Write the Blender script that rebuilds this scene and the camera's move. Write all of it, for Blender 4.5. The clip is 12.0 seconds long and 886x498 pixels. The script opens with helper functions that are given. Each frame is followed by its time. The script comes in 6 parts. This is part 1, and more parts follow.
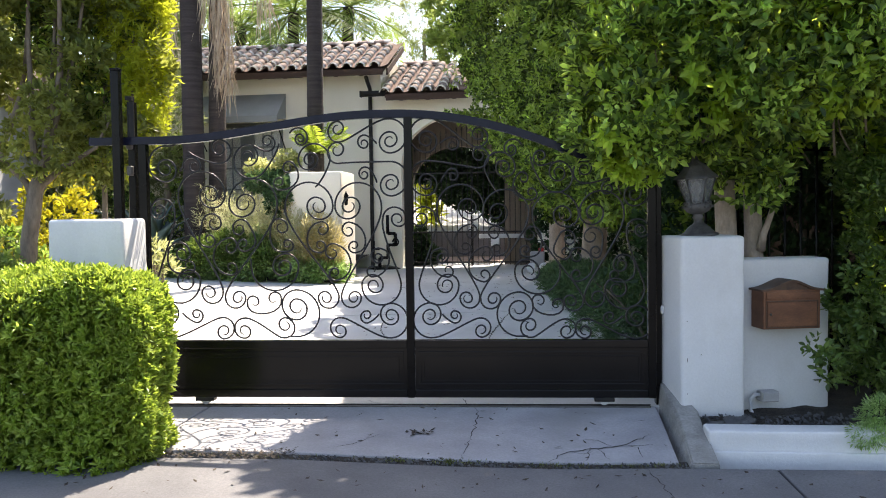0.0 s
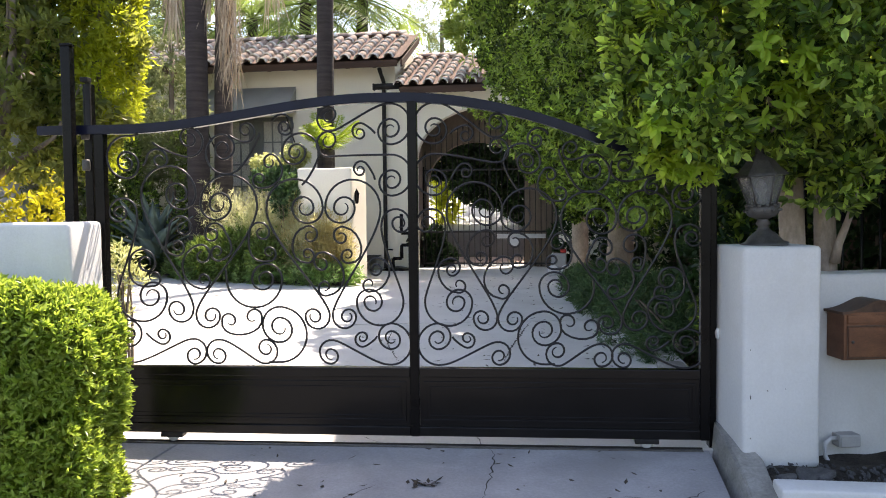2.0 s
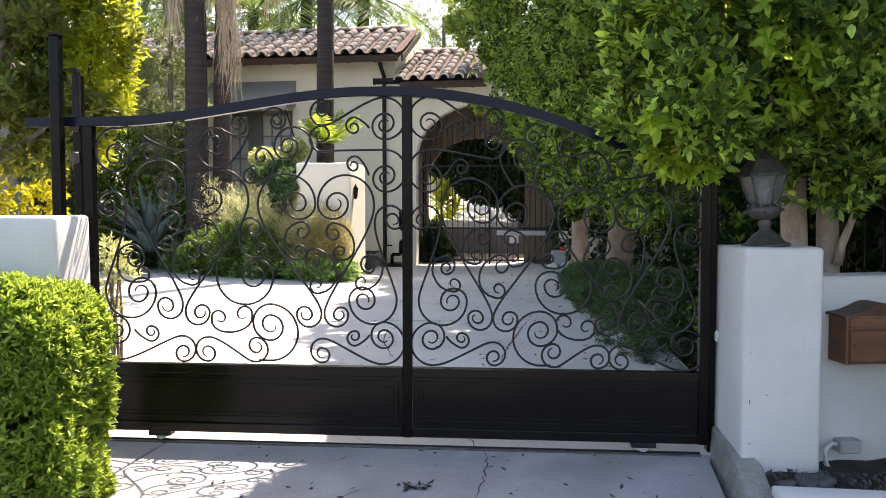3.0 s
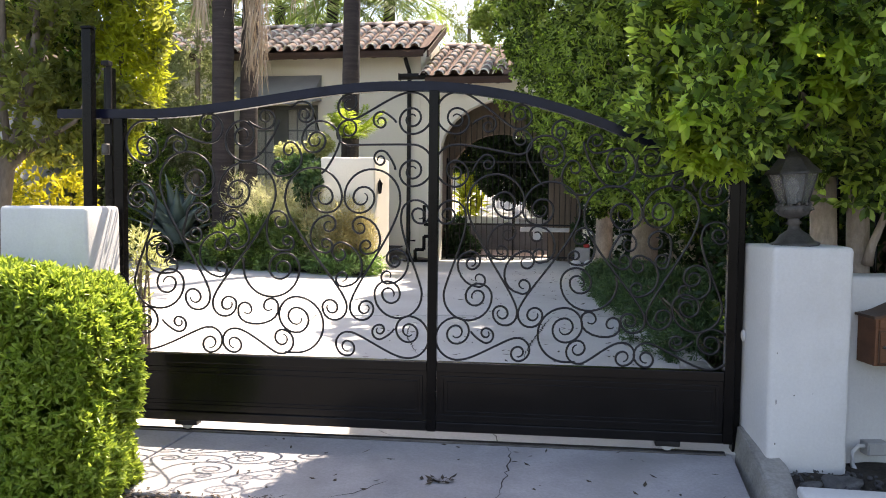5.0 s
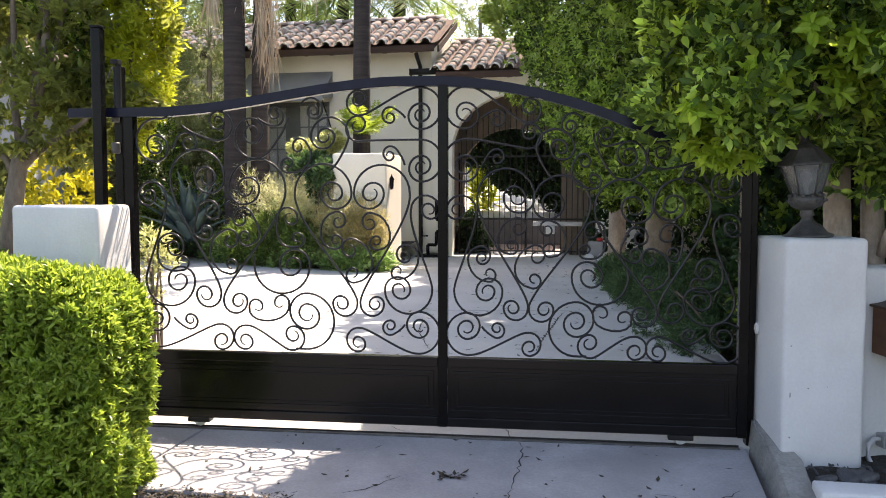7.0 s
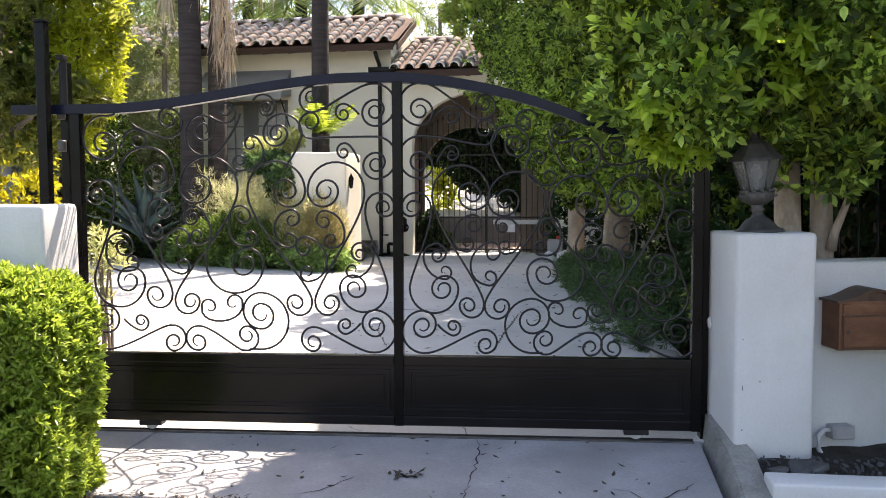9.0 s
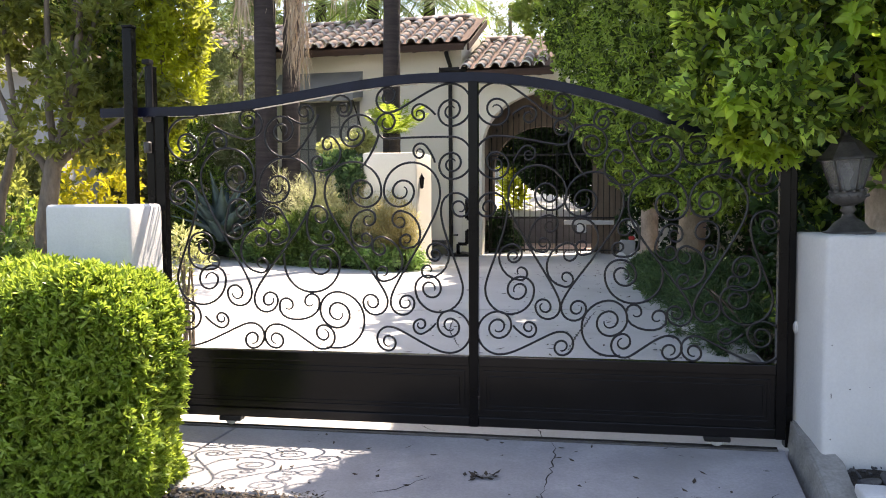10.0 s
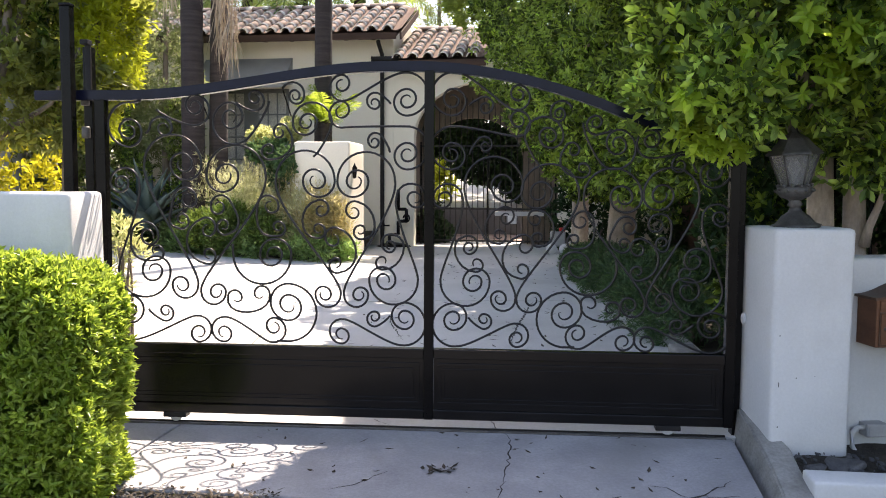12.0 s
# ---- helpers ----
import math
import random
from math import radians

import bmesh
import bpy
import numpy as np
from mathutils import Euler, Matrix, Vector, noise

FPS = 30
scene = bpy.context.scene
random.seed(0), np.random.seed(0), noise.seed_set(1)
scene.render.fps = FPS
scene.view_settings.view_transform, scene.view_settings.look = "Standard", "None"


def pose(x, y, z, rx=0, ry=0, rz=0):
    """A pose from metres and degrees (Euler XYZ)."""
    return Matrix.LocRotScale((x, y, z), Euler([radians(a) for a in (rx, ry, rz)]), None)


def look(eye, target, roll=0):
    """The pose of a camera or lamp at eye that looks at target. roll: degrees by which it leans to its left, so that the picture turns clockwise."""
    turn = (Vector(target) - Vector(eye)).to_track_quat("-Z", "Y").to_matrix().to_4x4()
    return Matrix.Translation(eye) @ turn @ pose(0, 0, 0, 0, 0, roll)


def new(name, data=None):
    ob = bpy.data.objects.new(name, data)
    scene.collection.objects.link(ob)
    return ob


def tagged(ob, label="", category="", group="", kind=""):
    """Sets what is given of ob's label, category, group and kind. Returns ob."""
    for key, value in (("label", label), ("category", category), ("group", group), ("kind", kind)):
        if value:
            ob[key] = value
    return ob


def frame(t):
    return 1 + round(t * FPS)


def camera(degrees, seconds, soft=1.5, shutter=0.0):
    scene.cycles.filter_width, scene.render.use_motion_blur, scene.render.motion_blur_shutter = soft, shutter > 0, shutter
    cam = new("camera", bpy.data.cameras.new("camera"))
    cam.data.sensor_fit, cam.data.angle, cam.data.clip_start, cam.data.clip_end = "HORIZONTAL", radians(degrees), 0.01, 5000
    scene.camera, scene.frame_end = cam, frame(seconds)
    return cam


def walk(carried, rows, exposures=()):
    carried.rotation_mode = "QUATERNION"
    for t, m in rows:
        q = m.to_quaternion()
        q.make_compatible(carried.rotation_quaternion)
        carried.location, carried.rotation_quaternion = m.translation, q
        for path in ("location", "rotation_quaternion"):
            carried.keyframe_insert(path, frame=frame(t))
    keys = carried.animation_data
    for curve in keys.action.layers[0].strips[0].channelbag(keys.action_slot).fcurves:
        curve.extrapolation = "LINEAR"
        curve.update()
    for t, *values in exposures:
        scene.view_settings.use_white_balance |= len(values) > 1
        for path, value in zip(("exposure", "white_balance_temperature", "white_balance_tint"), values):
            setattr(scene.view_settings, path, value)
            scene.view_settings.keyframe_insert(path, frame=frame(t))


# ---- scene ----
cam = camera(56.1, 12.0, soft=1.0)
PATH = [
    (0, (0.585, -5.199, 1.226), (0.445, -3.206, 1.137), -0.8),
    (0.5, (0.615, -5.008, 1.232), (0.471, -3.015, 1.146), -0.6),
    (1, (0.664, -4.753, 1.239), (0.5, -2.762, 1.148), -0.4),
    (1.5, (0.618, -4.524, 1.253), (0.434, -2.535, 1.162), -0.4),
    (2, (0.567, -4.344, 1.256), (0.383, -2.355, 1.161), -0.6),
    (2.5, (0.591, -4.262, 1.263), (0.405, -2.273, 1.163), -0.3),
    (4.5, (0.59, -4.245, 1.256), (0.396, -2.258, 1.14), 0.4),
    (5, (0.575, -4.262, 1.257), (0.336, -2.28, 1.142), 0.6),
    (5.5, (0.568, -4.267, 1.257), (0.291, -2.29, 1.143), 0.6),
    (6, (0.58, -4.26, 1.252), (0.302, -2.283, 1.13), 0.3),
    (6.5, (0.585, -4.248, 1.253), (0.311, -2.271, 1.127), 0.1),
    (7, (0.591, -4.248, 1.257), (0.32, -2.271, 1.13), -0.0),
    (7.5, (0.608, -4.251, 1.255), (0.386, -2.267, 1.127), -0.1),
    (9.5, (0.625, -4.211, 1.245), (0.444, -2.223, 1.116), -0.3),
    (10, (0.583, -4.207, 1.247), (0.24, -2.241, 1.119), -0.3),
    (10.5, (0.556, -4.162, 1.243), (0.124, -2.213, 1.114), -0.3),
    (11, (0.483, -4.135, 1.248), (0.146, -2.169, 1.105), -0.5),
    (11.5, (0.427, -4.174, 1.255), (0.211, -2.191, 1.103), -0.0),
    (12, (0.418, -4.18, 1.249), (0.257, -2.192, 1.098), 0.3),
]
walk(cam, [(t, look(eye, target, roll)) for t, eye, target, roll in PATH],
     exposures=[(0, 1.66, 7350, 14.5), (2.5, 1.67, 7600, 17.0), (6, 1.64, 7740, 17.5), (9, 1.67, 7720, 17.5), (12, 1.66, 7640, 18.0)])

# ---- light ----
SUN = Vector((0.215, 0.53, 1.0)).normalized()
world = bpy.data.worlds.new("sky")
world.use_nodes = True
scene.world = world
wn = world.node_tree.nodes
wn.clear()
w_out, w_bg, w_sky = wn.new("ShaderNodeOutputWorld"), wn.new("ShaderNodeBackground"), wn.new("ShaderNodeTexSky")
w_sky.sky_type, w_sky.sun_disc = "NISHITA", False
w_sky.sun_elevation = math.asin(SUN.z)
w_sky.sun_rotation = math.atan2(SUN.x, SUN.y)
w_sky.air_density, w_sky.dust_density = 1.0, 1.6
w_bg.inputs["Strength"].default_value = 0.14
world.node_tree.links.new(w_sky.outputs[0], w_bg.inputs[0])
world.node_tree.links.new(w_bg.outputs[0], w_out.inputs[0])
sun = new("sun", bpy.data.lights.new("sun", "SUN"))
sun.data.energy, sun.data.angle, sun.data.color = 4.6, radians(0.53), (1.0, 0.95, 0.87)
sun.matrix_world = look(SUN * 30, (0, 0, 0))


# ---- materials ----
def shader(name):
    m = bpy.data.materials.new(name)
    m.use_nodes = True
    n, links = m.node_tree.nodes, m.node_tree.links
    bsdf = n["Principled BSDF"]
    return m, n, links, bsdf


def node_noise(n, links, scale, detail=4.0, rough=0.55, coord="Object", stretch=None):
    tc = n.new("ShaderNodeTexCoord")
    tex = n.new("ShaderNodeTexNoise")
    tex.inputs["Scale"].default_value, tex.inputs["Detail"].default_value, tex.inputs["Roughness"].default_value = scale, detail, rough
    if stretch:
        mp = n.new("ShaderNodeMapping")
        mp.inputs["Scale"].default_value = stretch
        links.new(tc.outputs[coord], mp.inputs[0])
        links.new(mp.outputs[0], tex.inputs["Vector"])
    else:
        links.new(tc.outputs[coord], tex.inputs["Vector"])
    return tex.outputs["Fac"]


def node_ramp(n, links, fac, stops):
    r = n.new("ShaderNodeValToRGB")
    e = r.color_ramp.elements
    while len(e) < len(stops):
        e.new(0.5)
    for i, (p, c) in enumerate(stops):
        e[i].position, e[i].color = p, (*c, 1.0)
    links.new(fac, r.inputs[0])
    return r.outputs[0]


def node_mix(n, links, a, b, fac, blend="MIX"):
    m = n.new("ShaderNodeMix")
    m.data_type, m.blend_type = "RGBA", blend
    for sock, v in ((m.inputs[6], a), (m.inputs[7], b), (m.inputs[0], fac)):
        if isinstance(v, (int, float)):
            sock.default_value = v
        elif isinstance(v, tuple):
            sock.default_value = (*v, 1.0)
        else:
            links.new(v, sock)
    return m.outputs[2]


def node_bump(n, links, bsdf, height, strength, distance):
    b = n.new("ShaderNodeBump")
    b.inputs["Strength"].default_value, b.inputs["Distance"].default_value = strength, distance
    links.new(height, b.inputs["Height"])
    links.new(b.outputs[0], bsdf.inputs["Normal"])


def surface(name, c1, c2, scale=3.0, grain=60.0, grain_amount=0.25, rough=0.8, bump=0.3, dist=0.004, metal=0.0, spec=0.5, stain=None, stretch=None, objects=0.0):
    """Two-scale noise paint: broad patches from c1 to c2, fine grain over it, optional stains."""
    m, n, links, bsdf = shader(name)
    col = node_ramp(n, links, node_noise(n, links, scale, stretch=stretch), [(0.3, c1), (0.7, c2)])
    fine = node_noise(n, links, grain, 3.0, 0.7, stretch=stretch)
    g = node_ramp(n, links, fine, [(0.25, (1 - grain_amount,) * 3), (0.75, (1.0,) * 3)])
    col = node_mix(n, links, col, g, 1.0, "MULTIPLY")
    if stain:
        s = node_ramp(n, links, node_noise(n, links, scale * 0.6, 6.0, 0.65), [(0.52, (0.0,) * 3), (0.7, (1.0,) * 3)])
        fac = n.new("ShaderNodeMath")
        fac.operation = "MULTIPLY"
        links.new(s, fac.inputs[0])
        fac.inputs[1].default_value = stain[1]
        col = node_mix(n, links, col, stain[0], fac.outputs[0])
    if objects:
        info = n.new("ShaderNodeObjectInfo")
        tone = node_ramp(n, links, info.outputs["Random"], [(0.0, (1 - objects,) * 3), (1.0, (1.0,) * 3)])
        col = node_mix(n, links, col, tone, 1.0, "MULTIPLY")
    links.new(col, bsdf.inputs["Base Color"])
    bsdf.inputs["Roughness"].default_value, bsdf.inputs["Metallic"].default_value = rough, metal
    bsdf.inputs["Specular IOR Level"].default_value = spec
    node_bump(n, links, bsdf, fine, bump, dist)
    return m


def leaf_material(name, dark, mid, light, glow, through_amount=0.4, rough=0.42, clump_scale=2.2, low=0.62, high=1.0, spec=0.3, vary=False):
    """Leaves: colour by leaf and by clump, with light passing through them."""
    m, n, links, bsdf = shader(name)
    geo = n.new("ShaderNodeNewGeometry")
    col = node_ramp(n, links, geo.outputs["Random Per Island"], [(0.0, dark), (0.5, mid), (1.0, light)])
    clump = node_ramp(n, links, node_noise(n, links, clump_scale, 3.0), [(0.3, (low,) * 3), (0.7, (high,) * 3)])
    col = node_mix(n, links, col, clump, 1.0, "MULTIPLY")
    links.new(col, bsdf.inputs["Base Color"])
    bsdf.inputs["Roughness"].default_value = rough
    bsdf.inputs["Specular IOR Level"].default_value = spec
    tr = n.new("ShaderNodeBsdfTranslucent")
    lit = node_mix(n, links, col, glow, 0.65)
    if vary:
        thick = node_ramp(n, links, geo.outputs["Random Per Island"], [(0.0, (0.22,) * 3), (0.5, (0.8,) * 3), (1.0, (1.7,) * 3)])
        lit = node_mix(n, links, node_mix(n, links, lit, thick, 1.0, "MULTIPLY"), clump, 1.0, "MULTIPLY")
    links.new(lit, tr.inputs[0])
    mix = n.new("ShaderNodeMixShader")
    mix.inputs[0].default_value = through_amount
    links.new(bsdf.outputs[0], mix.inputs[1])
    links.new(tr.outputs[0], mix.inputs[2])
    links.new(mix.outputs[0], n["Material Output"].inputs[0])
    return m


def tile_material(name):
    """Barrel tiles: each one fired a little differently, paler towards its exposed lip."""
    m, n, links, bsdf = shader(name)
    clay = node_ramp(n, links, node_noise(n, links, 5, 4.0), [(0.3, (0.135, 0.085, 0.070)), (0.7, (0.28, 0.195, 0.165))])
    info = n.new("ShaderNodeObjectInfo")
    tone = node_ramp(n, links, info.outputs["Random"], [(0.0, (0.62,) * 3), (1.0, (1.15,) * 3)])
    clay = node_mix(n, links, clay, tone, 1.0, "MULTIPLY")
    tc, sep = n.new("ShaderNodeTexCoord"), n.new("ShaderNodeSeparateXYZ")
    links.new(tc.outputs["Object"], sep.inputs[0])
    edge = n.new("ShaderNodeMath")
    edge.operation = "MULTIPLY_ADD"
    links.new(node_noise(n, links, 14, 4.0), edge.inputs[0])
    edge.inputs[1].default_value = 0.16
    links.new(sep.outputs[1], edge.inputs[2])
    # near-white at the lip, mostly clay colour further up
    lime = node_ramp(n, links, edge.outputs[0], [(0.13, (1.0,) * 3), (0.23, (0.10,) * 3)])
    col = node_mix(n, links, clay, (0.86, 0.81, 0.75), lime)
    links.new(col, bsdf.inputs["Base Color"])
    bsdf.inputs["Roughness"].default_value = 0.85
    node_bump(n, links, bsdf, node_noise(n, links, 30, 3.0), 0.5, 0.01)
    return m


M_STUCCO = surface("white_stucco", (0.60, 0.60, 0.595), (0.70, 0.70, 0.695), 2.0, 70, 0.10, 0.85, 0.45, 0.005, stain=((0.50, 0.48, 0.44), 0.45))
M_NEIGHBOUR = surface("pale_grey_stucco", (0.30, 0.31, 0.32), (0.38, 0.39, 0.40), 1.2, 40, 0.12, 0.9, 0.3, 0.005)
M_HOUSE = surface("cream_stucco", (0.83, 0.78, 0.66), (0.90, 0.855, 0.74), 0.8, 40, 0.08, 0.9, 0.4, 0.006)
M_IRON = surface("black_painted_iron", (0.0035, 0.0032, 0.0034), (0.008, 0.0074, 0.0078), 6, 120, 0.3, 0.24, 0.06, 0.0005, spec=0.14)
M_PANEL = surface("black_painted_sheet", (0.0045, 0.0038, 0.0038), (0.009, 0.0078, 0.0078), 6, 120, 0.3, 0.19, 0.03, 0.0004, spec=0.30)
# Black rail paint with the sky's bluish reflection put into its colour.
M_RAIL = surface("sky_tinted_black_rail", (0.004, 0.005, 0.015), (0.009, 0.011, 0.030), 6, 120, 0.3, 0.26, 0.12, 0.001, spec=0.2)
M_SCROLL = surface("black_forged_iron", (0.004, 0.004, 0.006), (0.009, 0.009, 0.013), 9, 140, 0.3, 0.32, 0.25, 0.001, spec=0.45)
M_IRON_WORN = surface("dusty_black_iron", (0.008, 0.008, 0.009), (0.028, 0.026, 0.024), 9, 160, 0.3, 0.5, 0.2, 0.001, spec=0.25)
M_APRON = surface("pale_concrete", (0.265, 0.262, 0.275), (0.395, 0.392, 0.408), 2.3, 70, 0.24, 0.88, 0.35, 0.004, stain=((0.23, 0.222, 0.215), 0.5))
M_ROAD = surface("worn_grey_asphalt", (0.085, 0.085, 0.088), (0.13, 0.13, 0.13), 1.5, 90, 0.4, 0.92, 0.6, 0.006)
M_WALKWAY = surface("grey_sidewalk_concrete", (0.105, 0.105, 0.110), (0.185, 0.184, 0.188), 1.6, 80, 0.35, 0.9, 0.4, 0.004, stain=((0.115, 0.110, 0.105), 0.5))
M_DRIVE = surface("driveway_concrete", (0.54, 0.535, 0.525), (0.66, 0.655, 0.64), 0.7, 45, 0.18, 0.9, 0.3, 0.004, stain=((0.33, 0.32, 0.30), 0.5))
M_PAVER = surface("reddish_courtyard_paving", (0.34, 0.235, 0.19), (0.50, 0.37, 0.31), 1.5, 30, 0.3, 0.9, 0.4, 0.006)
M_KERB = surface("old_concrete", (0.24, 0.235, 0.22), (0.40, 0.39, 0.37), 5, 60, 0.35, 0.95, 0.6, 0.008, stain=((0.15, 0.14, 0.12), 0.6))
M_SOIL = surface("dark_soil", (0.022, 0.019, 0.016), (0.07, 0.058, 0.045), 7, 50, 0.6, 1.0, 1.0, 0.02)
M_STONE = surface("grey_stone", (0.055, 0.055, 0.06), (0.13, 0.13, 0.13), 9, 50, 0.4, 0.9, 0.7, 0.01)
M_CRACK = surface("crack_dirt", (0.026, 0.025, 0.025), (0.075, 0.070, 0.064), 20, 90, 0.4, 1.0, 0.5, 0.003)
M_COPPER = surface("weathered_copper_brown_metal", (0.13, 0.052, 0.025), (0.23, 0.10, 0.05), 5, 60, 0.35, 0.5, 0.25, 0.002, metal=0.35, stain=((0.07, 0.03, 0.018), 0.6), stretch=(1, 1, 3))
M_COPPER_DARK = surface("dark_tarnished_copper", (0.055, 0.032, 0.022), (0.12, 0.062, 0.038), 8, 60, 0.4, 0.55, 0.3, 0.002, metal=0.3)
M_PEWTER = surface("grey_cast_metal", (0.065, 0.062, 0.06), (0.16, 0.152, 0.145), 14, 120, 0.4, 0.5, 0.4, 0.002, metal=0.4)
M_PLASTIC = surface("grey_plastic_box", (0.33, 0.33, 0.33), (0.42, 0.42, 0.42), 8, 80, 0.15, 0.6, 0.1, 0.001)
M_CONDUIT = surface("pale_flexible_conduit", (0.5, 0.5, 0.5), (0.62, 0.62, 0.62), 8, 80, 0.15, 0.55, 0.1, 0.001)
M_TILE = tile_material("clay_roof_tile")
M_TILE_PAN = surface("dark_pan_tile", (0.065, 0.034, 0.026), (0.13, 0.07, 0.05), 3, 30, 0.4, 0.9, 0.5, 0.01)
M_MORTAR = surface("pale_mortar", (0.62, 0.58, 0.52), (0.78, 0.74, 0.68), 6, 40, 0.3, 0.95, 0.6, 0.01)
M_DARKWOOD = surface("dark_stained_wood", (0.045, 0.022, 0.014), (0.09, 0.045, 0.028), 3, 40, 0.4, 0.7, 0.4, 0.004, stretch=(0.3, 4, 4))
M_BROWNWOOD = surface("brown_boards", (0.16, 0.123, 0.094), (0.26, 0.208, 0.16), 2, 30, 0.4, 0.8, 0.4, 0.004, stretch=(4, 4, 0.4))
M_AWNING = surface("grey_canvas", (0.27, 0.28, 0.28), (0.34, 0.35, 0.35), 2, 200, 0.2, 0.9, 0.2, 0.001)
M_FRAME = surface("grey_painted_frame", (0.15, 0.16, 0.16), (0.20, 0.21, 0.21), 4, 60, 0.2, 0.6, 0.1, 0.001)
M_BARK = surface("pale_smooth_bark", (0.36, 0.285, 0.23), (0.54, 0.445, 0.365), 7, 45, 0.4, 0.9, 0.6, 0.008, stain=((0.12, 0.09, 0.07), 0.55), stretch=(1, 1, 0.45))
M_BARK_GREY = surface("grey_bark", (0.15, 0.115, 0.085), (0.30, 0.24, 0.185), 9, 50, 0.45, 0.95, 0.7, 0.008, stretch=(1, 1, 0.3))
M_PALM = surface("dark_ringed_palm_trunk", (0.036, 0.028, 0.028), (0.080, 0.063, 0.060), 2.5, 25, 0.5, 0.95, 0.6, 0.02, stretch=(0.5, 0.5, 7))
M_PALM_PALE = surface("grey_brown_palm_trunk", (0.055, 0.043, 0.040), (0.115, 0.090, 0.082), 2.5, 25, 0.5, 0.95, 0.6, 0.02, stretch=(0.5, 0.5, 7))
M_DRYFROND = surface("dry_tan_fronds", (0.50, 0.375, 0.26), (0.76, 0.63, 0.47), 4, 60, 0.4, 0.95, 0.4, 0.003)
M_WHITE = surface("white_plastic", (0.7, 0.7, 0.7), (0.78, 0.78, 0.78), 4, 60, 0.05, 0.5, 0.05, 0.001)
M_RED = surface("red_plastic", (0.45, 0.02, 0.02), (0.55, 0.04, 0.03), 4, 60, 0.1, 0.5, 0.05, 0.001)
M_LITTER = surface("dry_leaf_litter", (0.026, 0.021, 0.017), (0.085, 0.064, 0.045), 12, 60, 0.4, 0.95, 0.4, 0.003)

L_FICUS = leaf_material("glossy_green_ficus_leaves", (0.013, 0.042, 0.013), (0.090, 0.190, 0.040), (0.40, 0.54, 0.135), (0.72, 0.90, 0.12), 0.42, 0.28, 6.5, 0.38, 1.45, 0.26, True)
# Young shoot leaves: new growth, with the lit look of tips in the colour.
L_TIP = leaf_material("young_bright_ficus_leaves", (0.15, 0.32, 0.045), (0.32, 0.52, 0.075), (0.54, 0.74, 0.135), (0.88, 1.0, 0.11), 0.55, 0.30, 3.0, 0.55, 1.15, 0.3)
L_FICUS_FAR = leaf_material("dense_green_hedge_leaves", (0.012, 0.036, 0.011), (0.056, 0.124, 0.028), (0.36, 0.51, 0.11), (0.52, 0.74, 0.085), 0.38, 0.28, 6.0, 0.30, 1.36, 0.26, True)
# Young hedge-tree leaves, lighter also for the crown's lit edges.
L_TIP_FAR = leaf_material("young_hedge_leaves", (0.08, 0.18, 0.034), (0.17, 0.30, 0.058), (0.36, 0.49, 0.12), (0.64, 0.84, 0.10), 0.45, 0.3, 2.0, 0.45, 1.1, 0.28)
L_BOX = leaf_material("bright_green_clipped_hedge_leaves", (0.055, 0.115, 0.022), (0.175, 0.280, 0.046), (0.43, 0.55, 0.14), (0.62, 0.78, 0.10), 0.47, 0.26, 7.0, 0.50, 1.25)
# Young hedge leaves; their light green also carries the lit look of tips.
L_BOX_TIP = leaf_material("young_clipped_hedge_leaves", (0.17, 0.28, 0.040), (0.31, 0.44, 0.066), (0.50, 0.62, 0.16), (0.64, 0.80, 0.10), 0.46, 0.24, 3.0, 0.7, 1.1, 0.4)
L_YELLOW = leaf_material("yellow_green_leaves", (0.06, 0.10, 0.012), (0.24, 0.24, 0.020), (0.42, 0.38, 0.03), (0.84, 0.74, 0.045), 0.50, 0.5)
L_COLUMN = leaf_material("yellow_green_narrow_leaves", (0.10, 0.15, 0.015), (0.28, 0.33, 0.025), (0.48, 0.52, 0.06), (0.84, 0.90, 0.07), 0.56, 0.4)
L_BLOOM = leaf_material("pale_yellow_blossom_leaves", (0.22, 0.28, 0.06), (0.50, 0.54, 0.22), (0.72, 0.72, 0.42), (0.85, 0.85, 0.40), 0.5, 0.5)
L_OLIVE = leaf_material("olive_green_leaves", (0.035, 0.06, 0.018), (0.075, 0.105, 0.03), (0.15, 0.175, 0.06), (0.34, 0.38, 0.10), 0.45, 0.5)
L_HAZE = leaf_material("grey_green_leaves", (0.07, 0.10, 0.045), (0.16, 0.20, 0.09), (0.28, 0.33, 0.16), (0.50, 0.56, 0.24), 0.48, 0.6)
# Brighter than L_HAZE: sunlight on this tree is put into the colour.
L_HAZE_SUN = leaf_material("sunlit_fine_green_leaves", (0.07, 0.12, 0.03), (0.17, 0.25, 0.06), (0.32, 0.40, 0.12), (0.60, 0.74, 0.20), 0.48, 0.5)
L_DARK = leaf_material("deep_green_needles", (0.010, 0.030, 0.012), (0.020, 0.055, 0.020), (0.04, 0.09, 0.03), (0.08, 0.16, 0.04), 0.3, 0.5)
L_SUNNY = leaf_material("sunny_green_leaves", (0.028, 0.052, 0.020), (0.100, 0.145, 0.045), (0.31, 0.36, 0.10), (0.62, 0.66, 0.13), 0.46, 0.40, 4.0, 0.36)
L_SIDE = leaf_material("deep_green_bush_leaves", (0.018, 0.052, 0.016), (0.070, 0.145, 0.036), (0.21, 0.31, 0.085), (0.40, 0.56, 0.10), 0.34, 0.30)
L_JUNIPER = leaf_material("dark_green_juniper", (0.022, 0.062, 0.030), (0.055, 0.125, 0.055), (0.14, 0.23, 0.09), (0.18, 0.32, 0.10), 0.30, 0.45)
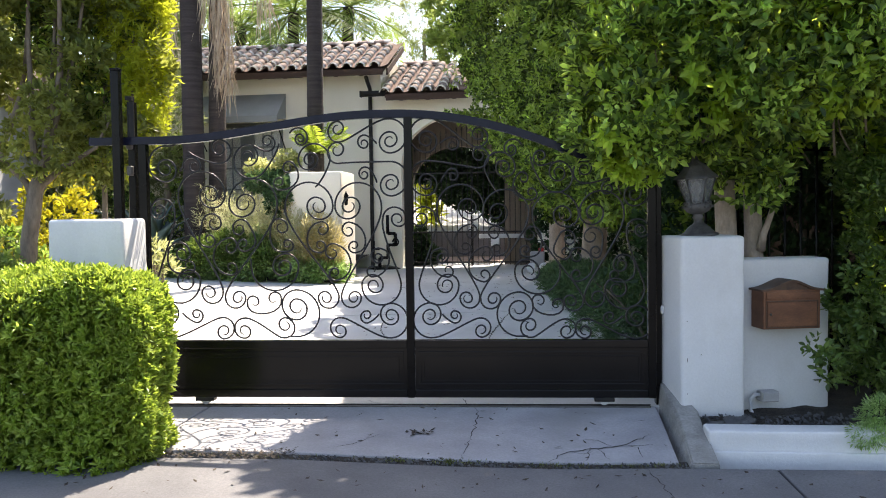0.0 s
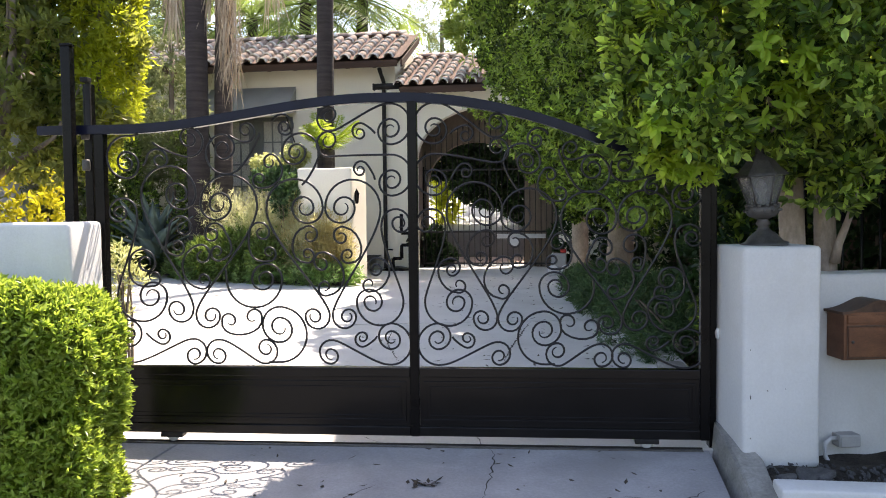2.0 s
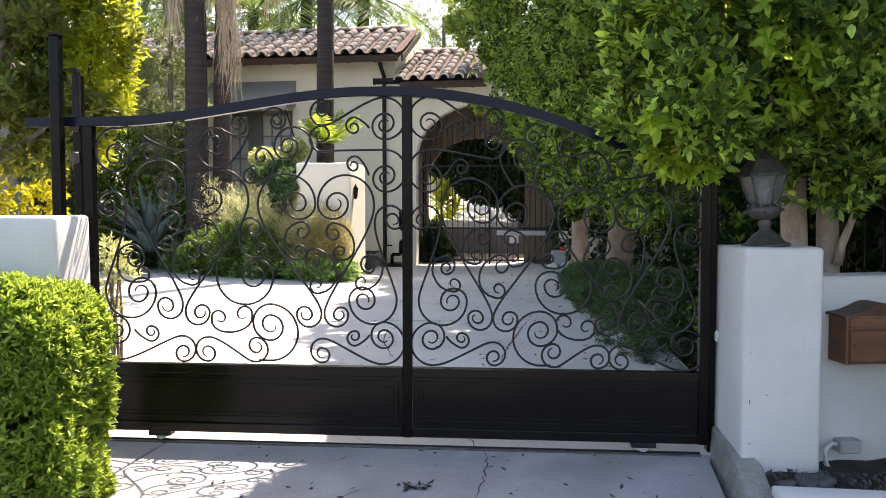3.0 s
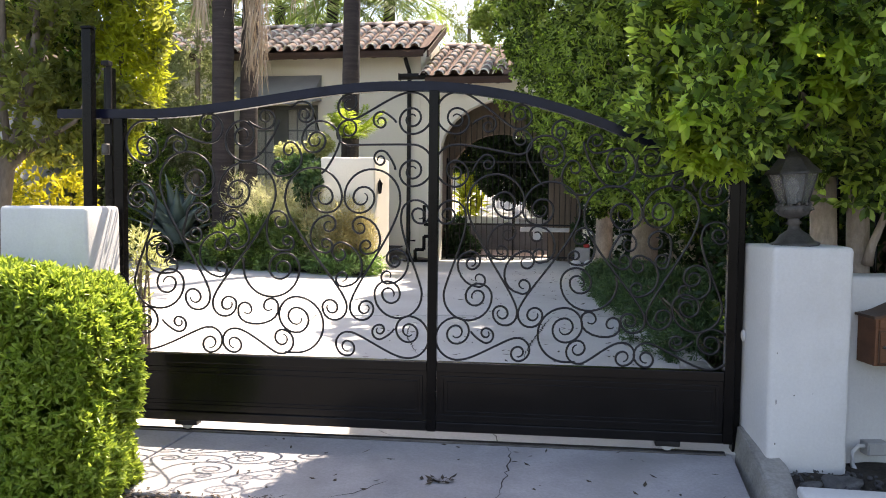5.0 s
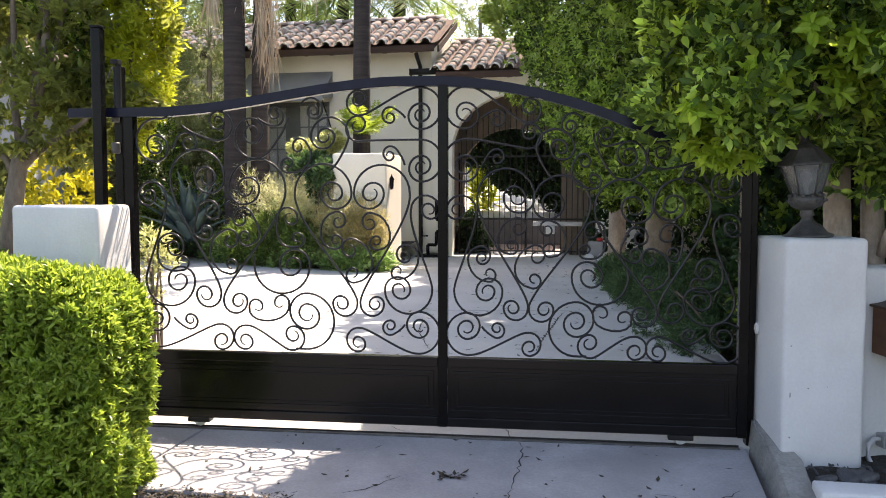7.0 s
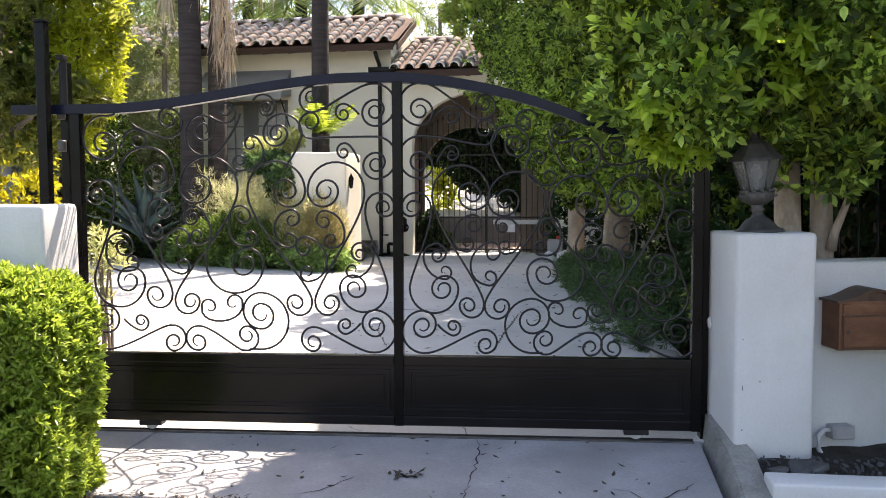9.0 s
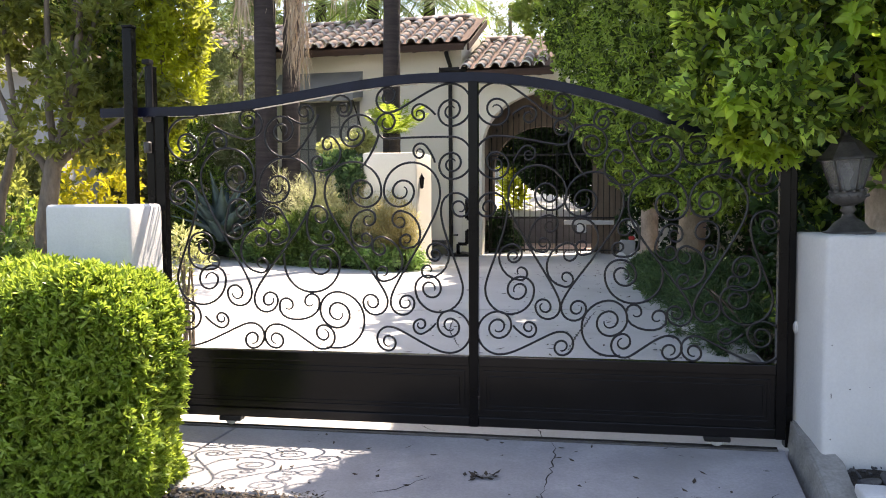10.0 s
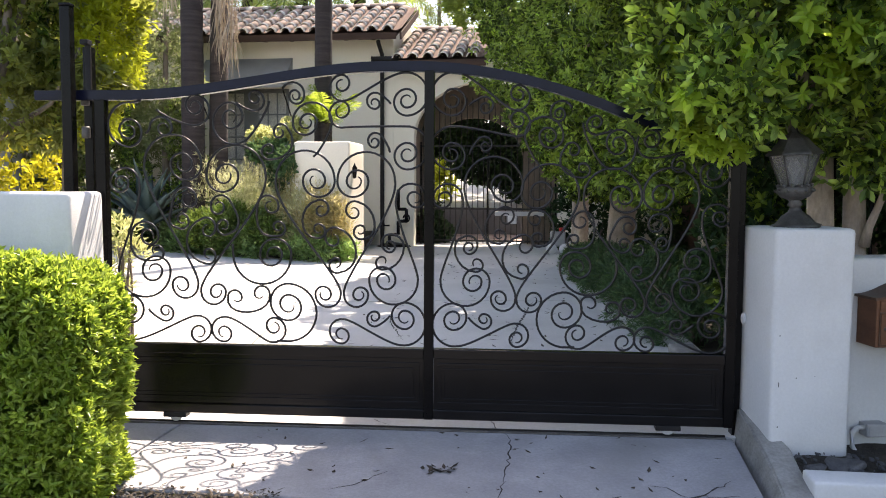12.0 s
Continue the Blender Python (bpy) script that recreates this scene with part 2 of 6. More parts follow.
L_LOW = leaf_material("fresh_green_groundcover", (0.045, 0.115, 0.040), (0.18, 0.31, 0.095), (0.60, 0.74, 0.36), (0.60, 0.86, 0.27), 0.54, 0.28, 5.0, 0.5, 1.1, 0.5)
L_TAN = leaf_material("dry_tan_blades", (0.22, 0.26, 0.13), (0.41, 0.43, 0.24), (0.64, 0.62, 0.41), (0.84, 0.84, 0.48), 0.52, 0.7)
L_RUST = leaf_material("rust_tan_shrub", (0.26, 0.23, 0.10), (0.42, 0.36, 0.17), (0.58, 0.52, 0.28), (0.85, 0.74, 0.36), 0.55, 0.7)
L_AGAVE = leaf_material("blue_grey_agave", (0.11, 0.17, 0.17), (0.165, 0.24, 0.235), (0.24, 0.32, 0.31), (0.26, 0.37, 0.29), 0.2, 0.45)
L_FROND = leaf_material("green_palm_fronds", (0.05, 0.105, 0.025), (0.11, 0.19, 0.05), (0.22, 0.30, 0.09), (0.42, 0.56, 0.14), 0.45, 0.42)
# Lighter copy of L_FROND, with sunlight put into the leaf colour.
L_FROND_SUN = leaf_material("sunlit_palm_fronds", (0.07, 0.14, 0.02), (0.12, 0.20, 0.035), (0.24, 0.32, 0.07), (0.42, 0.56, 0.12), 0.45, 0.4)
L_LIME = leaf_material("lime_palm_fronds", (0.10, 0.18, 0.025), (0.19, 0.29, 0.04), (0.33, 0.42, 0.07), (0.64, 0.78, 0.10), 0.5, 0.5)


def thin_glass(name, tint, rough, clear):
    """A thin pane: partly clear, partly a smooth sheen."""
    m, n, links, bsdf = shader(name)
    bsdf.inputs["Base Color"].default_value = (*tint, 1)
    bsdf.inputs["Roughness"].default_value = rough
    fine = node_ramp(n, links, node_noise(n, links, 30, 3.0), [(0.3, (1 - clear - 0.06,) * 3), (0.7, (1 - clear + 0.06,) * 3)])
    links.new(fine, bsdf.inputs["Alpha"])
    return m


M_FROST = thin_glass("frosted_lantern_glass", (0.20, 0.21, 0.21), 0.25, 0.52)
M_PANE = thin_glass("window_glass", (0.40, 0.42, 0.42), 0.05, 0.86)
M_ROOM = surface("pale_curtain_cloth", (0.84, 0.82, 0.76), (0.90, 0.88, 0.82), 1.5, 30, 0.2, 0.9, 0.1, 0.002)


# ---- mesh helpers ----
def thing(name, label, category, m=None, group="", kind=""):
    ob = new(name)
    ob.matrix_world = m or Matrix.Identity(4)
    return tagged(ob, label, category, group, kind)


def part(name, bm, material, parent, label=""):
    """One mesh under a thing or part; the bmesh is in the thing's own space."""
    me = bpy.data.meshes.new(name)
    bm.to_mesh(me)
    bm.free()
    me.materials.append(material)
    ob = new(name, me)
    ob.parent = parent
    return tagged(ob, label)


def solo(name, bm, material, label, category, m=None, group="", kind=""):
    me = bpy.data.meshes.new(name)
    bm.to_mesh(me)
    bm.free()
    me.materials.append(material)
    ob = new(name, me)
    ob.matrix_world = m or Matrix.Identity(4)
    return tagged(ob, label, category, group, kind)


def box(bm, x0, x1, y0, y1, z0, z1, bevel=0.0, seg=2):
    b = bmesh.new()
    bmesh.ops.create_cube(b, size=1.0)
    for v in b.verts:
        v.co = Vector(((x0 + x1) / 2 + v.co.x * (x1 - x0), (y0 + y1) / 2 + v.co.y * (y1 - y0), (z0 + z1) / 2 + v.co.z * (z1 - z0)))
    if bevel:
        bmesh.ops.bevel(b, geom=b.edges[:], offset=bevel, segments=seg, affect="EDGES", profile=0.5)
    join(bm, b)
    return bm


def join(bm, b):
    me = bpy.data.meshes.new("tmp")
    b.to_mesh(me)
    b.free()
    bm.from_mesh(me)
    bpy.data.meshes.remove(me)


def boxed(*a, **k):
    return box(bmesh.new(), *a, **k)


def prism(bm, profile, x0, x1, axis="x"):
    """A closed outline swept along an axis: profile in the other two axes."""
    def place(u, v, w):
        return {"x": (w, u, v), "y": (u, w, v), "z": (u, v, w)}[axis]
    a = [bm.verts.new(place(u, v, x0)) for u, v in profile]
    b = [bm.verts.new(place(u, v, x1)) for u, v in profile]
    n = len(profile)
    for i in range(n):
        bm.faces.new((a[i], a[(i + 1) % n], b[(i + 1) % n], b[i]))
    bm.faces.new(a[::-1])
    bm.faces.new(b)
    bmesh.ops.recalc_face_normals(bm, faces=bm.faces[:])
    return bm


def tube(bm, pts, radii, sides=6, flat=None):
    """A round bar along points; flat: a (u, v) scale of its section."""
    pts = [Vector(p) for p in pts]
    ref = Vector((0, 1, 0)) if max(abs((p - pts[0]).y) for p in pts) < 0.02 else Vector((0.31, 0.2, 0.93))
    rings = []
    for i, p in enumerate(pts):
        d = (pts[min(i + 1, len(pts) - 1)] - pts[max(i - 1, 0)]).normalized()
        u = d.cross(ref)
        if u.length < 1e-4:
            u = d.cross(Vector((1, 0, 0)))
        u.normalize()
        v = d.cross(u).normalized()
        r = radii[i] if isinstance(radii, (list, tuple)) else radii
        fu, fv = flat or (1, 1)
        rings.append([bm.verts.new(p + r * (math.cos(a) * u * fu + math.sin(a) * v * fv)) for a in (2 * math.pi * (k + 0.5) / sides for k in range(sides))])
    for a, b in zip(rings, rings[1:]):
        for k in range(sides):
            f = bm.faces.new((a[k], a[(k + 1) % sides], b[(k + 1) % sides], b[k]))
            f.smooth = True
    bm.faces.new(rings[0][::-1])
    bm.faces.new(rings[-1])
    return bm


def lathe(bm, profile, segments=16, cx=0.0, cy=0.0, smooth=True, turn=0.0):
    rings = []
    for r, z in profile:
        rings.append([bm.verts.new((cx + r * math.cos(turn + 2 * math.pi * k / segments), cy + r * math.sin(turn + 2 * math.pi * k / segments), z)) for k in range(segments)])
    for a, b in zip(rings, rings[1:]):
        for k in range(segments):
            f = bm.faces.new((a[k], a[(k + 1) % segments], b[(k + 1) % segments], b[k]))
            f.smooth = smooth
    bm.faces.new(rings[0][::-1])
    bm.faces.new(rings[-1])
    return bm


def rough_up(bm, amount, scale=3.0):
    for v in bm.verts:
        v.co += Vector(noise.noise_vector(v.co * scale)) * amount
    return bm


def mesh_from_arrays(name, verts, faces):
    me = bpy.data.meshes.new(name)
    k = faces.shape[1]
    me.vertices.add(len(verts))
    me.vertices.foreach_set("co", verts.astype(np.float32).ravel())
    me.loops.add(faces.size)
    me.loops.foreach_set("vertex_index", faces.astype(np.int32).ravel())
    me.polygons.add(len(faces))
    me.polygons.foreach_set("loop_start", np.arange(0, faces.size, k, dtype=np.int32))
    me.update(calc_edges=True)
    me.validate()
    return me


def unit(a):
    return a / (np.linalg.norm(a, axis=-1, keepdims=True) + 1e-9)


def leaves_mesh(name, base, way, side, length, width, curl=0.15, ovate=True):
    """One folded leaf at each base, growing along way with its blade across side."""
    n = len(base)
    normal = unit(np.cross(side, way))
    L, W = length[:, None], width[:, None]
    if ovate:
        v = np.stack([base,
                      base + way * L * 0.32 + side * W * 0.46 + normal * W * curl,
                      base + way * L * 0.68 + side * W * 0.42 + normal * W * curl * 0.7,
                      base + way * L - normal * L * 0.10,
                      base + way * L * 0.68 - side * W * 0.42 + normal * W * curl * 0.7,
                      base + way * L * 0.32 - side * W * 0.46 + normal * W * curl], 1)
        f = np.array([[0, 1, 2, 3], [0, 3, 4, 5]])
        per = 6
    else:
        v = np.stack([base, base + way * L * 0.5 + side * W * 0.5 + normal * W * curl, base + way * L,
                      base + way * L * 0.5 - side * W * 0.5 + normal * W * curl], 1)
        f = np.array([[0, 1, 2], [0, 2, 3]])
        per = 4
    faces = (f[None] + (np.arange(n) * per)[:, None, None]).reshape(-1, f.shape[1])
    return mesh_from_arrays(name, v.reshape(-1, 3), faces)


def crown(name, blobs, tufts, per, length, width, material, parent, seed, up=0.35, fill=0.2, spread=0.9, ovate=True, uneven=0.22, label="", cut=None, clumps=0, reach=0.16, gap=0.10):
    """Leaf tufts over the skin of a union of lumps, with some inside."""
    rng = np.random.default_rng(seed)
    b = np.array(blobs, float)
    area = b[:, 3] * b[:, 4] + b[:, 4] * b[:, 5] + b[:, 3] * b[:, 5]
    which = rng.choice(len(b), tufts * 3, p=area / area.sum())
    d = unit(rng.normal(size=(tufts * 3, 3)))
    phase = rng.uniform(0, 6.28, (6, 3))
    freq = rng.normal(0, 2.6, (6, 3))
    wob = sum(np.sin(d @ freq[i] * 1.6 + phase[i, 0] + which * 1.7) for i in range(6)) / 6
    shell = rng.uniform(0.86, 1.04, tufts * 3) * (1 + uneven * wob)
    inner = rng.random(tufts * 3) < fill
    shell[inner] *= rng.uniform(0.45, 0.95, inner.sum())
    p = b[which, :3] + d * b[which, 3:6] * shell[:, None]
    deep = np.zeros(len(p), bool)
    for c in b:
        deep |= (np.linalg.norm((p - c[:3]) / c[3:6], axis=1) < 0.74)
    keep = ~deep | inner
    if cut is not None:
        keep &= cut(p)
    p, d = p[keep], d[keep]
    if clumps:
        # leaves gather at the shoots' ends, with open gaps between the shoots
        tip = p[rng.choice(len(p), min(clumps, len(p)), replace=False)]
        near = np.full(len(p), 9.0)
        for c in tip:
            near = np.minimum(near, np.linalg.norm(p - c, axis=1))
        near = near / reach
        p = p + d * (reach * 0.9 * np.clip(1 - near ** 2, -0.9, 1))[:, None]
        keep = (near < 0.8) | (rng.random(len(p)) < gap)
        p, d = p[keep], d[keep]
    p, d = p[:tufts], d[:tufts]
    n = len(p)
    axis = unit(d * 0.8 + np.array([0, 0, up]) + rng.normal(0, 0.35, (n, 3)))
    axis, p = np.repeat(axis, per, 0), np.repeat(p, per, 0)
    r = rng.normal(size=(n * per, 3))
    out = unit(r - axis * (r * axis).sum(1, keepdims=True))
    k = rng.uniform(0.25, 1.0, (n * per, 1))
    way = unit(axis * (1.15 - k * 0.8) + out * k * spread)
    side = unit(np.cross(way, axis + rng.normal(0, 0.35, (n * per, 3))))
    size = rng.uniform(0.65, 1.15, n * per)
    base = p + axis * rng.uniform(-0.5, 0.35, (n * per, 1)) * length + out * 0.012
    me = leaves_mesh(name, base, way, side, length * size, width * size, ovate=ovate)
    me.materials.append(material)
    ob = new(name, me)
    ob.parent = parent
    return tagged(ob, label, kind="stuff")


def whorls(name, p, d, per, length, width, material, parent, rng, up=0.5, label=""):
    """Leaves in whorls round an axis at each point p that grows outwards along d."""
    n = len(p)
    axis = unit(d * 0.9 + np.array([0, 0, up]) + rng.normal(0, 0.28, (n, 3)))
    size = np.repeat(rng.uniform(0.75, 1.2, n), per)
    axis, p = np.repeat(axis, per, 0), np.repeat(p, per, 0)
    j = np.tile(np.arange(per), n)
    ref = unit(np.cross(axis, np.array([0.31, 0.52, 0.79])))
    other = np.cross(axis, ref)
    phi = j * 2.4 + np.repeat(rng.uniform(0, 6.28, n), per) + rng.normal(0, 0.25, n * per)
    out = ref * np.cos(phi)[:, None] + other * np.sin(phi)[:, None]
    th = np.radians(18 + 62 * np.sqrt((j + 0.5) / per) + rng.normal(0, 8, n * per))[:, None]
    way = unit(axis * np.cos(th) + out * np.sin(th))
    side = unit(np.cross(way, axis) + rng.normal(0, 0.12, axis.shape))
    grow = (0.62 + 0.5 * (j + 0.5) / per) * size
    base = p + axis * ((0.35 - 0.9 * j / per) * length * size)[:, None]
    me = leaves_mesh(name, base, way, side, length * grow, width * grow)
    me.materials.append(material)
    ob = new(name, me)
    ob.parent = parent
    return tagged(ob, label, kind="stuff")


def rosettes(name, blobs, count, per, length, width, material, parent, seed, up=0.5, cut=None, label="", lo=0.96, hi=1.14, sprays=1.0, span=0.5):
    """Young shoots: whorls of leaves round one axis, standing out of the skin of a union of lumps.

    With sprays below 1 they gather in patches about span metres apart."""
    rng = np.random.default_rng(seed)
    b = np.array(blobs, float)
    area = b[:, 3] * b[:, 4] + b[:, 4] * b[:, 5] + b[:, 3] * b[:, 5]
    tries = int(count * 5 / sprays)
    which = rng.choice(len(b), tries, p=area / area.sum())
    d = unit(rng.normal(size=(tries, 3)))
    p = b[which, :3] + d * b[which, 3:6] * rng.uniform(lo, hi, (tries, 1))
    keep = np.ones(len(p), bool)
    for c in b:
        keep &= np.linalg.norm((p - c[:3]) / c[3:6], axis=1) > lo - 0.06
    if cut is not None:
        keep &= cut(p)
    p, d = p[keep], d[keep]
    if sprays < 1.0:
        f = unit(rng.normal(size=(7, 3))) * (6.28 / span) * rng.uniform(0.6, 1.5, (7, 1))
        field = np.sin(p @ f.T + rng.uniform(0, 6.28, 7)).sum(1) + rng.normal(0, 0.35, len(p))
        best = field > np.quantile(field, 1 - sprays)
        p, d = p[best], d[best]
    p, d = p[:count], d[:count]
    return whorls(name, p, d, per, length, width, material, parent, rng, up, label)


def limb_points(a, b, bend, seed, n=7):
    rng = random.Random(seed)
    a, b = Vector(a), Vector(b)
    off = Vector((rng.uniform(-1, 1), rng.uniform(-1, 1), rng.uniform(-0.3, 0.3))) * bend
    return [a.lerp(b, t) + off * math.sin(math.pi * t) + Vector((rng.uniform(-1, 1), rng.uniform(-1, 1), 0)) * bend * 0.12 for t in (i / (n - 1) for i in range(n))]


def limb(bm, a, b, r0, r1, bend=0.05, seed=1, sides=8, n=7):
    pts = limb_points(a, b, bend, seed, n)
    return tube(bm, pts, [r0 + (r1 - r0) * i / (n - 1) for i in range(n)], sides)


# ---- ground ----
def ground_height(x, y):
    if y >= 0.0:
        return 0.0
    if y > -0.95:
        return 0.085 * y
    return -0.081 + 0.018 * (y + 0.95)


bm = bmesh.new()
rows = [-220, -40, -12, -6, -3, -0.95, 0.0, 6, 40, 220]
cols = [-220, -40, -10, -3, 0, 3, 10, 40, 220]
grid = [[bm.verts.new((x, y, ground_height(x, max(y, -8)) - 0.10)) for x in cols] for y in rows]
for r0, r1 in zip(grid, grid[1:]):
    for i in range(len(cols) - 1):
        bm.faces.new((r0[i], r0[i + 1], r1[i + 1], r1[i]))
solo("ground", bm, M_SOIL, "dark bare soil under the paving and beds", "ground", kind="structure")


def slab(outline, thick=0.09, lift=0.0, bevel=0.006):
    """A concrete slab over a plan outline, lying on the slope of the ground."""
    b = bmesh.new()
    lo = [b.verts.new((x, y, ground_height(x, y) + lift - thick)) for x, y in outline]
    hi = [b.verts.new((x, y, ground_height(x, y) + lift)) for x, y in outline]
    n = len(outline)
    for i in range(n):
        b.faces.new((lo[i], lo[(i + 1) % n], hi[(i + 1) % n], hi[i]))
    b.faces.new(lo[::-1])
    top = b.faces.new(hi)
    bmesh.ops.recalc_face_normals(b, faces=b.faces[:])
    bmesh.ops.bevel(b, geom=list(top.edges), offset=bevel, segments=2, affect="EDGES", profile=0.5)
    return b


apron = thing("driveway_apron", "pale cracked concrete apron sloping from gate to sidewalk", "driveway", kind="structure")
part("slab", slab([(-2.3, -0.004), (-2.3, -0.76), (-1.445, -0.772), (-1.30, -0.004)]), M_APRON, apron)
part("slab", slab([(-1.285, -0.004), (-1.43, -0.773), (-0.54, -0.800), (0.35, -0.884), (0.91, -0.918), (1.485, -0.905), (1.535, -0.004)]), M_APRON, apron)
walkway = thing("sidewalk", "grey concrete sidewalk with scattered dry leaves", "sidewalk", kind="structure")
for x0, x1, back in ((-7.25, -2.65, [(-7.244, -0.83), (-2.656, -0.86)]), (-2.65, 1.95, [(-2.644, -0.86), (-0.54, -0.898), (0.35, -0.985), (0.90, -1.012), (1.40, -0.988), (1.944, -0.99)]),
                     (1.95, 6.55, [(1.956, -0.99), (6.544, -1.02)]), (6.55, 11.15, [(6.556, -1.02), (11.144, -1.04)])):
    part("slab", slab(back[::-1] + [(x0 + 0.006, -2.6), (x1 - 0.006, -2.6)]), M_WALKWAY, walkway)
solo("road", slab([(-60, -2.62), (-60, -14), (60, -14), (60, -2.62)], lift=-0.02), M_ROAD, "grey street surface behind the sidewalk", "road", kind="structure")

drive = thing("driveway", "sunlit pale concrete driveway running from gate to house", "driveway", kind="structure")


def cross_joint(i, x):
    """The driveway's joints across: gate line, skewed open joint, far joint, house line."""
    return (0.012, 4.78 + 0.20 * max(x, -1.2), 8.6, 14.59)[i]


def long_joint(k, i):
    """The driveway's joints along it; the one through the gate's view runs slightly askew."""
    y = cross_joint(i, -1.8)
    return (-11.0, -5.4, -1.36 - 0.113 * y, 1.9)[k]


for i in range(3):
    near, far = (0.005, 0.024, 0.006)[i], (0.024, 0.006, 0.005)[i]
    for k in range(3):
        gap = 0.008
        part("slab", slab([(long_joint(k, i) + gap, cross_joint(i, long_joint(k, i)) + near), (long_joint(k, i + 1) + gap, cross_joint(i + 1, long_joint(k, i + 1)) - far),
                           (long_joint(k + 1, i + 1) - gap, cross_joint(i + 1, long_joint(k + 1, i + 1)) - far), (long_joint(k + 1, i) - gap, cross_joint(i, long_joint(k + 1, i)) + near)]), M_DRIVE, drive)
b = bmesh.new()
for x0, x1 in ((-1.88, -1.2), (-1.2, 1.89)):
    b.faces.new([b.verts.new((x, cross_joint(1, x) + dy, -0.006)) for x, dy in ((x0, -0.03), (x1, -0.03), (x1, 0.03), (x0, 0.03))])
part("joint_dirt", b, M_CRACK, drive, "dark dirt filling the open joint")
part("slab", slab([(-3, 14.6), (-3, 26), (4, 26), (4, 14.6)]), M_PAVER, drive, "reddish paving behind the archway")


def crack(points, width, seed):
    """A jagged dirty crack lying in the paving."""
    rng = random.Random(seed)
    path = []
    for (x0, y0), (x1, y1) in zip(points, points[1:]):
        n = max(3, int(math.hypot(x1 - x0, y1 - y0) / 0.035))
        for i in range(n):
            t = i / n
            path.append((x0 + (x1 - x0) * t + rng.uniform(-1, 1) * 0.010, y0 + (y1 - y0) * t + rng.uniform(-1, 1) * 0.010))
    path.append(points[-1])
    b = bmesh.new()
    prev = None
    for i, (x, y) in enumerate(path):
        j = min(i + 1, len(path) - 1)
        dx, dy = path[j][0] - path[max(i - 1, 0)][0], path[j][1] - path[max(i - 1, 0)][1]
        d = math.hypot(dx, dy) or 1
        w = width * rng.uniform(0.35, 1.0) * min(1, 0.25 + 3 * min(i, len(path) - 1 - i) / len(path))
        z = ground_height(x, y) + 0.0022
        a = b.verts.new((x - dy / d * w, y + dx / d * w, z))
        c = b.verts.new((x + dy / d * w, y - dx / d * w, z))
        if prev:
            b.faces.new((prev[0], prev[1], c, a))
        prev = (a, c)
    return b


for pts, w, s in (([(0.40, -0.02), (0.43, -0.12), (0.42, -0.40), (0.40, -0.60)], 0.0045, 1), ([(0.40, -0.60), (0.36, -0.86)], 0.003, 2),
                  ([(0.82, -0.92), (0.92, -0.775), (1.10, -0.717), (1.25, -0.666), (1.40, -0.51)], 0.0065, 3), ([(1.06, -0.70), (1.01, -0.90)], 0.005, 4),
                  ([(1.085, -0.73), (1.14, -0.88)], 0.0035, 5), ([(1.25, -0.666), (1.31, -0.71), (1.312, -0.84)], 0.0035, 6), ([(1.03, -0.577), (1.115, -0.60), (1.18, -0.69)], 0.004, 7), ([(1.25, -0.69), (1.40, -0.66)], 0.004, 14), ([(0.94, -0.77), (1.02, -0.80), (1.05, -0.78)], 0.004, 15),
                  ([(-0.35, -0.74), (-0.20, -0.62), (-0.12, -0.52)], 0.004, 8), ([(-0.3, 0.15), (-0.2, 0.05)], 0.004, 9), ([(0.32, 0.2), (0.36, 0.02)], 0.004, 10),
                  ([(0.68, 4.85), (0.59, 4.17), (0.55, 3.72), (0.49, 3.19), (0.46, 2.84), (0.43, 2.30)], 0.011, 11), ([(-0.44, 2.45), (-0.67, 3.3), (-0.76, 4.15)], 0.008, 12),
                  ([(1.305, -1.0), (1.34, -1.25), (1.36, -1.6)], 0.004, 13)):
    solo("crack", crack(pts, w, s), M_CRACK, "thin dirty crack in the concrete", "crack", kind="structure")

# weedy joint between apron and sidewalk


def joint_y(x):
    """The middle line of the joint."""
    return -0.848 - 0.118 * min(max((x + 0.62) / 1.45, 0.0), 1.0) + 0.022 * min(max((x - 0.95) / 0.5, 0.0), 1.0) + 0.02 * min(max(-(x + 0.6), 0.0), 1.0)


b = bmesh.new()
strip = []
for i in range(90):
    x = -2.25 + i * 0.0425
    y = joint_y(x)
    strip.append([b.verts.new((x, y + o, ground_height(x, y + o) - 0.013 + 0.006 * noise.noise(Vector((x * 30, o * 40, 2))))) for o in (-0.075, -0.02, 0.03, 0.075)])
for a, c in zip(strip, strip[1:]):
    for k in range(3):
        b.faces.new((a[k], a[k + 1], c[k + 1], c[k]))
solo("joint_fill", b, M_SOIL, "dark soil filling the paving joint", "soil", kind="structure")
b = bmesh.new()
rng = random.Random(5)
for k in range(700):
    x = rng.uniform(-2.2, 1.52)
    y = joint_y(x) + rng.uniform(-0.045, 0.045)
    r = rng.uniform(0.003, 0.010)
    bmesh.ops.create_icosphere(b, subdivisions=1, radius=r, matrix=pose(x, y, ground_height(x, y) - 0.007, rng.uniform(0, 90), rng.uniform(0, 90), 0) @ Matrix.Diagonal((1.3, 0.9, 0.5, 1)))
solo("joint_dirt", b, M_STONE, "dirt and debris packed in the paving joint", "dirt", kind="stuff")


